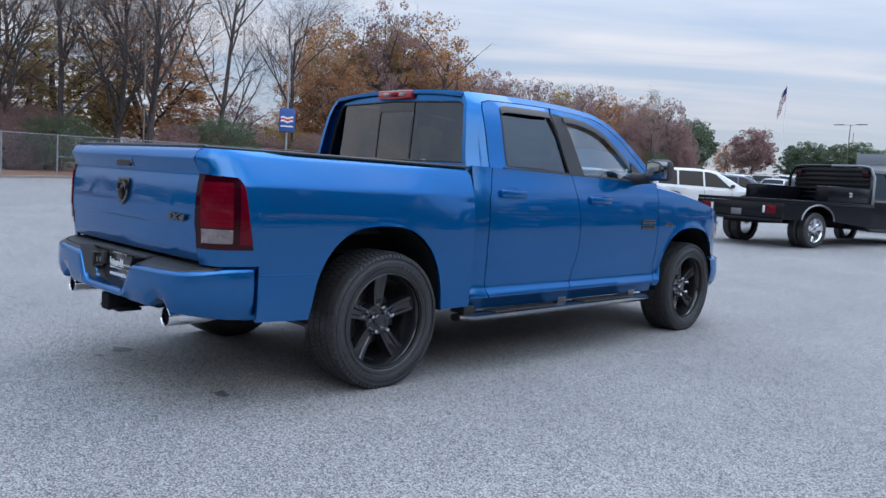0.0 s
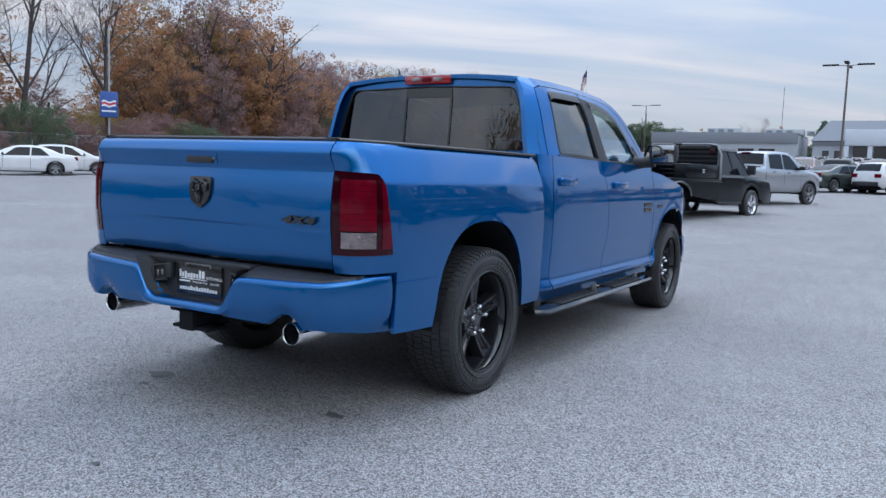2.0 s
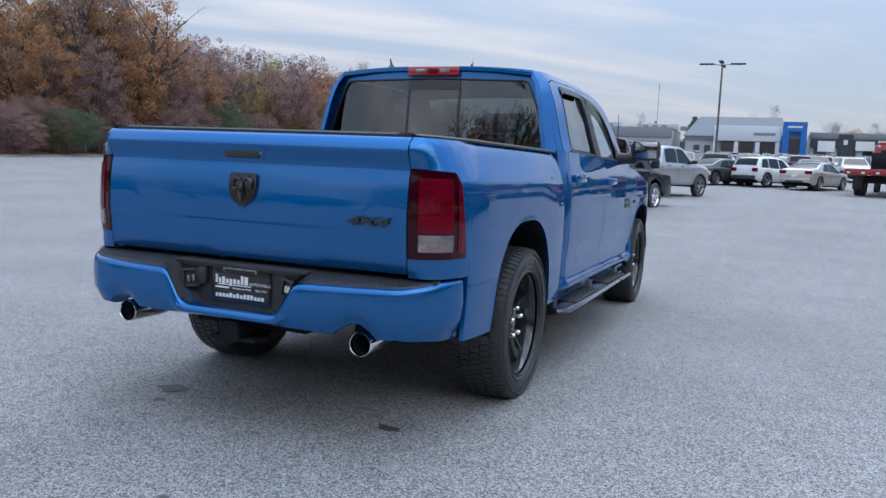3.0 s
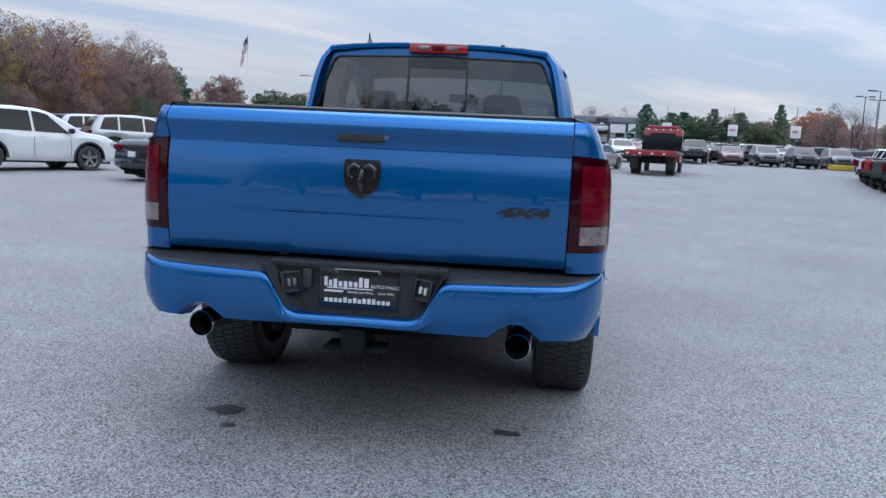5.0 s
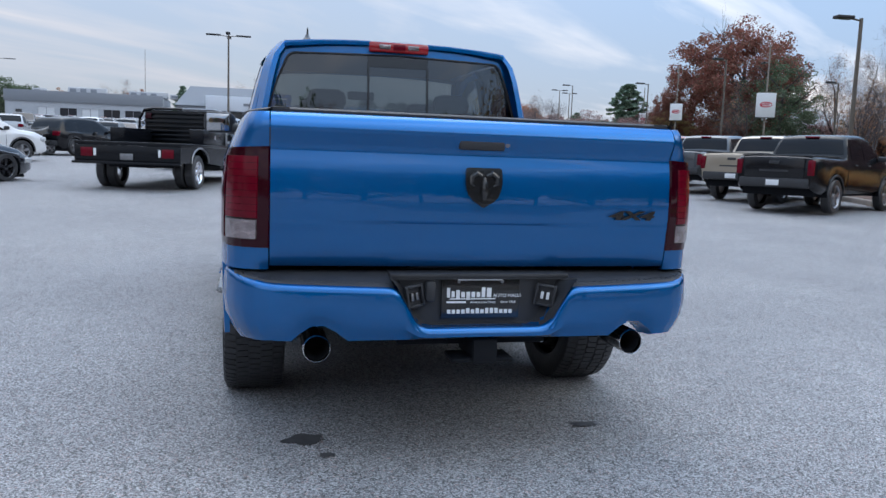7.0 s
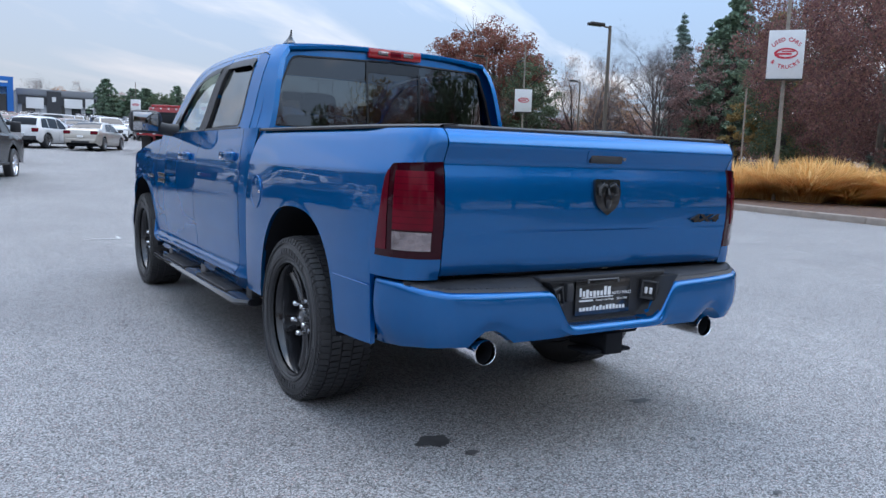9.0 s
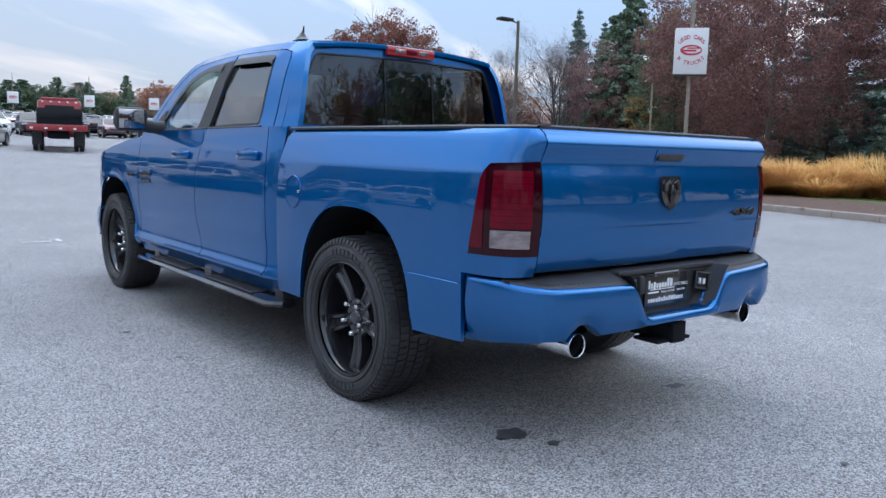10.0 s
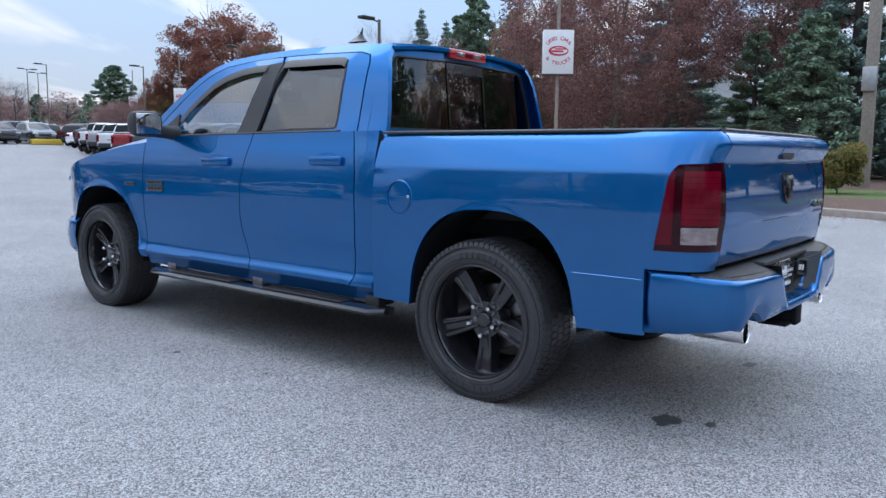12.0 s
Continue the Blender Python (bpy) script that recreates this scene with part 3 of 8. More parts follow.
    for a, b in ((.86, 1.52), (1.86, 2.52)):
        bm = bmesh.new()
        cuboid(bm, min(s * .905, s * 1.02), max(s * .905, s * 1.02), a, b, .378, .388, .003)
        for k in range(int((b - a) / .022)):
            y = a + .012 + k * .022
            for r in range(4):
                cuboid(bm, min(s * (.915 + r * .027), s * (.933 + r * .027)), max(s * (.915 + r * .027), s * (.933 + r * .027)), y, y + .012, .386, .392)
        part("tread_pad", bm, BLACK_PLASTIC, step, "ribbed step pad")
    for y in (.70, 1.70, 2.66):
        part("bracket", block(min(s * .80, s * .93), max(s * .80, s * .93), y - .05, y + .05, .37, .425, .008), STEEL if y > .8 else BLACK_PLASTIC, step)

# pressed line along the lower bed side
for s in (-1, 1):
    bm = bmesh.new()
    tube(bm, [(s * (lerp(BED_X, .690) - .0010 - (.0128 * max(0, (-y - .60) / .286) ** 1.6 * .18)), y, .690 + .004 * max(0, -y - .5)) for y in (-.555, -.62, -.70, -.78, -.86, -.884)], .0030, 6)
    part("body_line", bm, BLUE, truck)
# badges as plain dark shapes
for s in (-1, 1):
    for y0, y1, z0, z1 in ((2.67, 2.875, .962, .995), (2.67, 2.875, .918, .952), (3.03, 3.155, .948, .975)):
        bm = bmesh.new()
        n = 5 if y1 - y0 > .15 else 4
        for k in range(n):
            a, b = y0 + (y1 - y0) * k / n + .0015, y0 + (y1 - y0) * (k + 1) / n - .0015
            x = cab_x((a + b) / 2, z0) + .001
            cuboid(bm, min(s * x, s * (x + .005)), max(s * x, s * (x + .005)), a, b, z0, z1, .002)
        part("badge", bm, GLOSS_BLACK, truck, "gloss black badge")
bm = bmesh.new()
fuel_x = lambda y, z: -(bed_curve(z) - 0.010 * max(0, (y - .35) / .32) ** 2)
lathe_rows = []
for k in range(41):
    t = 2 * math.pi * k / 40
    row = []
    for r, d in ((.088, .0), (.085, .003), (.0825, -.004), (.079, -.004), (.0775, .0035), (.04, .004), (0.001, .004)):
        y, z = .467 + r * math.cos(t), .978 + r * math.sin(t)
        row.append((fuel_x(y, z) - d, y, z))
    lathe_rows.append(row)
grid(bm, lathe_rows)
part("fuel_door", bm, BLUE, truck, "round blue fuel door")
part("fuel_door_pull", block(-.978, -.962, .392, .408, .975, .99, .003), CHROME, truck)

# roof, rear of the cab, windscreen, bonnet, nose
roof_z = lambda y: lerp([(.70, 1.805), (.92, 1.815), (1.3, 1.830), (1.6, 1.836), (1.9, 1.828), (2.18, 1.806), (2.32, 1.765)], y)
bm = bmesh.new()
rows = []
for i in range(25):
    y = .775 + (2.30 - .775) * i / 24
    e = ghx(max(y, .79), roof_z(y)) - .001
    row = []
    for j in range(25):
        u = -1 + 2 * j / 24
        bulge = (1 - abs(u) ** 2.6) * (.036 if y < 2.1 else .036 - .04 * (y - 2.1))
        back = .012 * max(0, 1 - (y - .775) / .08)
        rib = .004 * math.exp(-((abs(u) - .86) / .035) ** 2)
        row.append(Vector((u * e, y, roof_z(y) + bulge - back - rib)))
    rows.append(row)
grid(bm, rows)
flange(bm, lambda c: Vector((0, 0, -.02)))
part("roof", bm, BLUE, truck)


def rear_pt(x, z, d=0.0):
    y = .752 + .045 * (z - 1.3) / .5 + .035 * (abs(x) / .8) ** 3
    return Vector((x, y + d, z))


we = lambda z: lerp([(1.15, .80), (1.30, .795), (1.43, .762), (1.58, .718), (1.70, .672), (1.752, .650)], z)
side_e = lambda z: ghx(.80, z) if z > 1.26 else .87
zs = [1.15, 1.30, 1.43, 1.55, 1.65, 1.73, 1.785, 1.815]
out_l = [Vector((-side_e(z), z)) for z in zs]
out_r = [Vector((side_e(z), z)) for z in reversed(zs)]
topc = [Vector((u * .66, 1.815 + (1 - abs(u) ** 2.6) * .028)) for u in (-.8, -.5, -.2, .2, .5, .8)]
win = rounded([(-we(1.34), 1.34), (-we(1.58), 1.58), (-we(1.755), 1.752), (0, 1.768), (we(1.755), 1.752), (we(1.58), 1.58), (we(1.34), 1.34)], [.05, 0, .045, 0, .045, 0, .05])
bm = sheet([out_l + topc + out_r, win], lambda x, z: rear_pt(x, z))
flange(bm, lambda c: Vector((0, .02, 0)))
part("cab_rear", bm, BLUE, truck)
part("rear_glass", sheet([win], lambda x, z: rear_pt(x, z, .012)), TINT, truck, "dark tinted rear window")
ring = dense([Vector(p) for p in win], .05)
bm = bmesh.new()
grid(bm, [[rear_pt(p.x, p.y, -.002), rear_pt(p.x * .985, 1.55 + (p.y - 1.55) * .965, -.003), rear_pt(p.x * .985, 1.55 + (p.y - 1.55) * .965, .013)] for p in ring + ring[:1]])
part("rear_glass_seal", bm, BLACK_PLASTIC, truck)
# sliding centre pane: head rail and divider
bm = bmesh.new()
for x0, x1, z0, z1 in ((-.178, .192, 1.690, 1.752), (.184, .198, 1.36, 1.70), (-.180, -.166, 1.36, 1.70)):
    g = [rear_pt(x, z, .006) for x, z in ((x0, z0), (x1, z0), (x1, z1), (x0, z1))]
    vs = [bm.verts.new(p) for p in g]
    bm.faces.new(vs)
part("slider_frame", bm, GLOSS_BLACK, truck, "black sliding window frame")
# high brake lamp
bm = bmesh.new()
cuboid(bm, -.175, .190, .765, .80, 1.775, 1.838, .012)
chm = part("high_brake_lamp", bm, RED_BRIGHT, truck, "red high brake lamp with clear ends")
for a, b in ((-.115, -.045), (.06, .13)):
    part("cargo_lamp", block(a, b, .760, .77, 1.795, 1.822, .004), WHITE_LENS, chm, "clear cargo lamp")
part("brake_lens", block(-.03, .045, .761, .77, 1.79, 1.824, .004), RED_LENS, chm)
# roof fin
bm = bmesh.new()
rows = []
for k in range(7):
    t = k / 6
    w, l = .032 * (1 - t) ** 1.4 + .003, .075 * (1 - t) ** 1.6 + .006
    z = 1.868 + .062 * t
    c = 1.22 - .035 * t
    rows.append([(-.515 + w * math.cos(a), c + l * math.sin(a), z) for a in [2 * math.pi * i / 12 for i in range(12)]])
vs = grid(bm, rows, True)
bm.faces.new(vs[-1])
tube(bm, [(-.515, 1.185, 1.915), (-.515, 1.180, 1.950)], [.007, .004], 6)
part("roof_antenna", bm, GLOSS_BLACK, truck, "black roof antenna fin")
# windscreen
bm = bmesh.new()
rows = []
for i in range(9):
    t = i / 8
    z = 1.80 - .50 * t
    y0 = lerp([(1.30, 3.06), (1.42, 2.93), (1.53, 2.75), (1.675, 2.50), (1.765, 2.32), (1.80, 2.22)], z)
    e = ghx(min(y0, 2.9), z) - .01
    rows.append([(u * e, y0 + .16 * (1 - u * u) * (.4 + .6 * t), z + .015 * (1 - u * u)) for u in [-1 + k / 6 for k in range(13)]])
grid(bm, rows)
part("windscreen", bm, LIGHT_TINT, truck, "windscreen")
# bonnet, rising from the fenders to a raised middle
bm = bmesh.new()
rows = []
for i in range(21):
    y = 2.93 + 1.42 * i / 20
    t = (y - 2.93) / 1.42
    e = cab_x(min(y, 4.2), 1.1) - .05
    zf = lerp([(2.9, 1.262), (3.2, 1.235), (3.6, 1.175), (3.9, 1.115), (4.15, 1.05), (4.36, .98)], y)
    row = []
    for j in range(21):
        u = -1 + j / 10
        yy = y + .10 * (1 - u * u) * t * t
        crown = .115 * (1 - abs(u) ** 2.6) + .020 * math.exp(-((abs(u) - .45) / .12) ** 2)
        edge_drop = -.02 * max(0, (abs(u) - .9) / .1) ** 2
        row.append(Vector((u * e, yy, zf + crown + edge_drop + .012)))
    rows.append(row)
grid(bm, rows)
flange(bm, lambda c: Vector((0, 0, -.03)))
part("bonnet", bm, BLUE, truck)
# nose: grille panel, lamps, bumper
bm = bmesh.new()
rows = []
for z in (.60, .72, .85, .97, 1.04):
    rows.append([(u * (.80), 4.26 + .20 * (1 - u * u) - .10 * (z - .6) ** 2, z) for u in [-1 + k / 8 for k in range(17)]])
grid(bm, rows)
part("grille", bm, GLOSS_BLACK, truck, "black front grille")
for s in (-1, 1):
    bm = bmesh.new()
    rows = []
    for k in range(8):
        y = 3.98 + .27 * k / 7
        rows.append([(s * (cab_x(y, z) + .002), y, z) for z in (.82, .86, .90, .94, .965)])
    grid(bm, rows)
    flange(bm, lambda c: Vector((-s * .03, 0, 0)))
    part("headlamp", bm, WHITE_LENS, truck, "clear headlamp")
bm = bmesh.new()
rows = []
plan = [(-.965, 3.98), (-.955, 4.08), (-.90, 4.22), (-.78, 4.36), (-.5, 4.47), (0, 4.52), (.5, 4.47), (.78, 4.36), (.90, 4.22), (.955, 4.08), (.965, 3.98)]
for x, y in plan:
    rows.append([(x * .97, y - .03, .66), (x, y, .63), (x * 1.01, y + .01, .52), (x, y, .42), (x * .96, y - .05, .355)])
grid(bm, rows)
flange(bm, lambda c: Vector((0, -.03, 0)))
part("front_bumper", bm, BLUE, truck)
# mast on the right fender
bm = bmesh.new()
lathe(bm, [(.001, .03), (.016, .025), (.03, 0)], 12, Matrix.Translation((.80, 3.06, 1.262)) @ Matrix.Rotation(radians(-90), 4, "Y"))
tube(bm, [(.80, 3.06, 1.28), (.805, 2.98, 1.72)], [.006, .0025], 6)
part("mast_antenna", bm, GLOSS_BLACK, truck, "black mast antenna")

# tailgate
bm = bmesh.new()
rows = []
for i in range(41):
    x = -.7805 + 1.561 * i / 40
    k = 1 - min(1, max(0, (abs(x + .03) - .30) / .32))
    row = []
    for z, y in TG:
        if .89 < z < .93:
            y = y * k + (-1.159) * (1 - k)
        row.append(Vector((x, y - .016 * (1 - (x / .776) ** 2) + .012, z)))
    rows.append(row)
grid(bm, rows)
flange(bm, lambda c: Vector((0, .02, 0)))
gate = part("tailgate", bm, BLUE, truck)
tgy = lambda x, z: lerp(TG, z) - .016 * (1 - (x / .776) ** 2) + .012
# handle with its black bezel
bm = bmesh.new()
o = rounded([(-.125, 1.243), (.118, 1.243), (.098, 1.186), (-.105, 1.186)], .015)
bm = sheet([o], lambda x, z: Vector((x, tgy(x, z) - .003, z)))
flange(bm, lambda c: Vector((0, .01, 0)))
th = part("tailgate_handle", bm, BLUE, gate, "blue tailgate handle bezel with black grip")
part("handle_grip", block(-.100, .078, -1.171, -1.150, 1.192, 1.232, .008), BLACK_PLASTIC, th)
bm = bmesh.new()
lathe(bm, [(.001, .004), (.009, .003), (.010, 0)], 12, Matrix.Translation((.088, -1.165, 1.215)) @ Matrix.Rotation(radians(-90), 4, "Z"))
part("camera_eye", bm, STEEL, th)
# shield-shaped emblem, plain
shield = rounded([(-.070, 1.128), (.070, 1.128), (.072, 1.06), (.055, 1.012), (0, .978), (-.055, 1.012), (-.072, 1.06)], [.012, .012, .03, .02, .006, .02, .03])
bm = sheet([shield], lambda x, z: Vector((x, tgy(x, z) - .012, z)))
flange(bm, lambda c: Vector((0, .014, 0)))
emb = part("emblem", bm, GLOSS_BLACK, gate, "gloss black shield emblem")
for s in (-1, 1):
    bm = bmesh.new()
    tube(bm, [(s * .008, tgy(0, 1.1) - .014, 1.098), (s * .030, tgy(0, 1.1) - .017, 1.108), (s * .048, tgy(0, 1.1) - .015, 1.092), (s * .050, tgy(0, 1.07) - .014, 1.066), (s * .036, tgy(0, 1.06) - .012, 1.058)], [.006, .011, .012, .009, .004], 8)
    part("emblem_relief", bm, GLOSS_BLACK, emb)
bm = bmesh.new()
tube(bm, [(0, tgy(0, 1.09) - .013, 1.092), (0, tgy(0, 1.05) - .018, 1.045), (0, tgy(0, 1.0) - .012, 1.008)], [.006, .016, .008], 8)
part("emblem_relief", bm, GLOSS_BLACK, emb)
four = part("badge", text_mesh("4X4", .075, .004, .0035, .25), GLOSS_BLACK, gate, "black four-wheel-drive lettering")
four.matrix_basis = Matrix.Translation((.607, -1.166, .957)) @ Matrix.Rotation(radians(90), 4, "X") @ Matrix.Diagonal((1.45, .62, 1, 1))
# black cap along the top of bed and gate
bm = bmesh.new()
rows = []
for i in range(21):
    x = -.775 + 1.55 * i / 20
    d = -.016 * (1 - (x / .8) ** 2)
    rows.append([(x, -1.108 + d, 1.305), (x, -1.110 + d, 1.314), (x, -1.100 + d, 1.321), (x, -1.06, 1.322), (x, -1.05, 1.30)])
grid(bm, rows)
part("gate_cap", bm, BLACK_PLASTIC, gate, "black plastic gate cap")
for s in (-1, 1):
    bm = bmesh.new()
    rows = []
    for i in range(31):
        t = i / 30
        y = .665 - 1.775 * t
        w = .886
        if y < -.6:
            w -= .10 * ((-.6 - y) / .52) ** 2
        rows.append([(s * w, y, 1.303), (s * (w + .002), y, 1.312), (s * (w - .012), y, 1.319), (s * (w - .075), y, 1.320), (s * (w - .09), y, 1.29)])
    grid(bm, rows)
    part("bed_rail_cap", bm, BLACK_PLASTIC, truck, "black plastic bed rail cap")
# load bed inside
bm = bmesh.new()
grid(bm, [[(-.80, y, 1.30), (-.80, y, .985), (-.60, y, .98), (-.60, y, .86), (.60, y, .86), (.60, y, .98), (.80, y, .985), (.80, y, 1.30)] for y in (-1.09, .66)])
part("bed_liner", bm, BLACK_PLASTIC, truck, "black bed liner")
for nm, hw_, y, z in (("bed_bulkhead", .80, .655, .86), ("gate_lining", .77, -1.085, .80)):
    bm = bmesh.new()
    grid(bm, [[(-hw_, y, q), (hw_, y, q)] for q in (z, 1.30)])
    part(nm, bm, BLACK_PLASTIC, truck)

# tail lamps: wrap from the gate round the corner
for s in (-1, 1):
    def tl_pt(u, z, d=0.003):
        """u: 0 at the gate, 1 at the forward edge on the side."""
        f = lerp([(.80, .918), (.83, .925), (.95, .945), (1.10, .966)], z)   # how far forward the lamp reaches
        if z > 1.09:
            f += .085 * (1 - math.sqrt(max(0, 1 - min(1, (z - 1.09) / .092) ** 2.2)))
        off = [(.181, -1.124), (.138, -1.119), (.098, -1.105), (.064, -1.075), (.040, -1.03), (.023, -.965), (.014, -.90)]
        keys = [0, .16, .30, .44, .60, .80, 1.0]
        o = lerp(list(zip(keys, [a for a, b in off])), u)
        y = lerp(list(zip(keys, [b for a, b in off])), u)
        lim = -f
        if y > lim:
            y = lim
            o = lerp([(b, a) for a, b in off], y)
        w = lerp([(1.13, 0), (1.18, .6)], z) * (.9645 - lerp(BED_X, z)) + lerp(BED_X, z)
        p = Vector((s * (w - o * (w - .785) / .181), y + gate_dy(o, z), z))
        n = Vector((s * lerp([(0, 0), (.3, .6), (.6, .9), (1, 1)], u), -lerp([(0, 1), (.3, .8), (.6, .4), (1, .1)], u), 0))
        return p + n * d
    def lamp_patch(u0, u1, z0, z1, d, nu=10, nz=8):
        bm = bmesh.new()
        grid(bm, [[tl_pt(u0 + (u1 - u0) * i / nu, z0(u0 + (u1 - u0) * i / nu) + (z1(u0 + (u1 - u0) * i / nu) - z0(u0 + (u1 - u0) * i / nu)) * j / nz, d) for j in range(nz + 1)] for i in range(nu + 1)])
        flange(bm, lambda c: Vector((-s * .012, .012, 0)))
        return bm
    top = lambda u: 1.180 - .012 * u - .006 * u ** 3
    lamp = part("tail_lamp", lamp_patch(0.01, 1.0, const(.818), top, .004, 24, 20), RED_DARK, truck, "smoked red tail lamp")
    for k in range(9):
        za = .925 + k * .0245
        part("tail_segment", lamp_patch(.15, .62, const(za), const(za + .0232), .009, 8, 2), RED_LENS, lamp)
    part("outer_lens", lamp_patch(.72, .95, const(.845), const(1.145), .007, 6, 10), RED_DEEP, lamp, "deep red outer lens")
    part("reverse_lamp", lamp_patch(.16, .62, const(.849), const(.918), .010, 8, 4), WHITE_LENS, lamp, "clear reversing lamp")

# rear bumper
PLAN = [(.918, -.899), (.938, -.901), (.945, -.912), (.944, -.95), (.930, -1.03), (.903, -1.10), (.868, -1.16), (.825, -1.205), (.77, -1.235), (.68, -1.252), (.55, -1.262), (.42, -1.268),
        (.36, -1.270), (.335, -1.2705), (.315, -1.271), (.295, -1.271), (.275, -1.272), (.255, -1.272), (.235, -1.272), (.20, -1.273), (.12, -1.274), (0, -1.275)]
PLAN2 = []
for (a, b), (c, d) in zip(PLAN, PLAN[1:]):
    n = 3 if a > .36 else 2
    PLAN2 += [(a + (c - a) * k / n, b + (d - b) * k / n) for k in range(n)]
PLAN2.append(PLAN[-1])
PLAN2 = PLAN2 + [(-x, y) for x, y in reversed(PLAN2[:-1])]
b_top = lambda x: smooth_tab([(0, .541), (.222, .541), (.256, .556), (.328, .678), (.352, .690), (.80, .702), (.88, .714), (.93, .729), (1, .731)], abs(x), .012)


def b_bot(x, y):
    b = lerp([(0, .495), (.35, .490), (.6, .488), (.80, .486), (.90, .472), (.96, .452)], abs(x))
    d = abs(abs(x) - .612)
    if d < .085 and y < -1.1:
        b = max(b, .462 + math.sqrt(max(0, .0875 ** 2 - d * d)) * .95)
    return b


bm = bmesh.new()
rows = []
for i, (x, y) in enumerate(PLAN2):
    a, b = PLAN2[max(0, i - 1)], PLAN2[min(len(PLAN2) - 1, i + 1)]
    t = Vector((b[0] - a[0], b[1] - a[1]))
    n = Vector((-t.y, t.x)).normalized()
    if n.dot(Vector((x, y + .5))) < 0:
        n = -n
    zt, zb = b_top(x), b_bot(x, y)
    h = zt - zb
    prof = [(-.045, zt - .004), (-.022, zt + .002), (-.010, zt - .002), (-.002, zt - .011), (0.0, zt - .024), (.004, zb + h * .62), (.003, zb + h * .35), (-.008, zb + min(.04, h * .25)), (-.022, zb + .008), (-.05, zb)]
    tuck = .030 * min(1, max(0, (abs(x) - .70) / .22))
    rows.append([Vector((x + n.x * o - (1 if x > 0 else -1) * tuck * max(0, 1 - (z - zb) / .16) ** 1.4, y + n.y * o + .35 * tuck * max(0, 1 - (z - zb) / .16), z)) for o, z in prof])
grid(bm, rows)
flange(bm, lambda c: Vector((-.02 * (1 if c.x > 0 else -1), .05, 0)))
bumper = part("rear_bumper", bm, BLUE, truck)
# black step pad on top, with its ribs
for s in (-1, 1):
    bm = bmesh.new()
    rows = []
    for k in range(17):
        x = .345 + (.905 - .345) * k / 16
        yo = lerp([(x2, y2) for x2, y2 in reversed(PLAN)], x) + .03
        zt = b_top(x)
        rows.append([(s * x, yo - .012, zt - .003), (s * x, yo, zt + .010), (s * x, min(-1.10, yo + .10), .728), (s * x, -1.06, .732)])
    grid(bm, rows)
    pad = part("step_pad", bm, BLACK_PLASTIC, bumper, "black plastic bumper step")
    bm = bmesh.new()
    for k in range(20):
        x = .37 + k * .025
        yo = lerp([(x2, y2) for x2, y2 in reversed(PLAN)], x) + .036
        cuboid(bm, s * x - .005, s * x + .005, yo + .004, yo + .06, b_top(x) + .004, b_top(x) + .0155, .002)
    part("step_ribs", bm, BLACK_PLASTIC, pad)
# recess for the number plate
bm = bmesh.new()
sec = [(-.36, .725), (-.337, .698), (-.256, .556), (-.222, .533), (.222, .533), (.256, .556), (.337, .698), (.36, .725)]
grid(bm, [[(x * f, y, .60 + (z - .60) * f) for x, z in sec] for y, f in ((-1.262, 1.0), (-1.20, .97), (-1.165, .90))])
vs = [bm.verts.new((x * .90, -1.165, .60 + (z - .60) * .90)) for x, z in sec]
bm.faces.new(vs)
grid(bm, [[(-.36, y, z), (.36, y, z)] for y, z in ((-1.262, .725), (-1.262, .722))])
part("plate_recess", bm, BLACK_PLASTIC, bumper, "black plastic plate recess")
part("recess_shelf", block(-.35, .35, -1.19, -1.06, .712, .733, .006), BLACK_PLASTIC, bumper)
plate = part("number_plate", block(-.150, .156, -1.178, -1.170, .560, .722, .002), GLOSS_BLACK, bumper, "black dealer plate with white print")
PY = -1.1785


def on_plate(name, me, x, z, sx=1, sz=1, material=None):
    o = part(name, me, material or WHITE_INK, plate)
    o.matrix_basis = Matrix.Translation((x, PY, z)) @ Matrix.Rotation(radians(90), 4, "X") @ Matrix.Diagonal((sx, sz, 1, 1))


for x0, x1, z0, z1 in ((-.13, -.118, .640, .676), (-.112, -.10, .640, .663), (-.094, -.08, .636, .668), (-.074, -.06, .640, .660), (-.054, -.04, .630, .661),
                       (-.034, -.02, .640, .661), (-.014, .0, .640, .660), (.006, .02, .640, .678), (.026, .044, .640, .676), (-.118, .060, .632, .636),
                       (-.09, .085, .705, .715), (-.13, -.055, .618, .625)):
    part("print", block(x0, x1, PY - .001, PY + .001, z0, z1), WHITE_INK, plate)
on_plate("print", text_mesh("AUTO MALLS", .019, .0006), .108, .646)
on_plate("print", text_mesh("Always Low Price", .014, .0006), .012, .621)
on_plate("print", text_mesh("Since 1966", .014, .0006), .112, .621)
for k in range(14):
    a = -.128 + k * .0187
    part("print", block(a, a + .0135, PY - .001, PY + .001, .578, .578 + (.020 if k in (4, 6, 8, 9, 10) else .015)), WHITE_INK, plate)
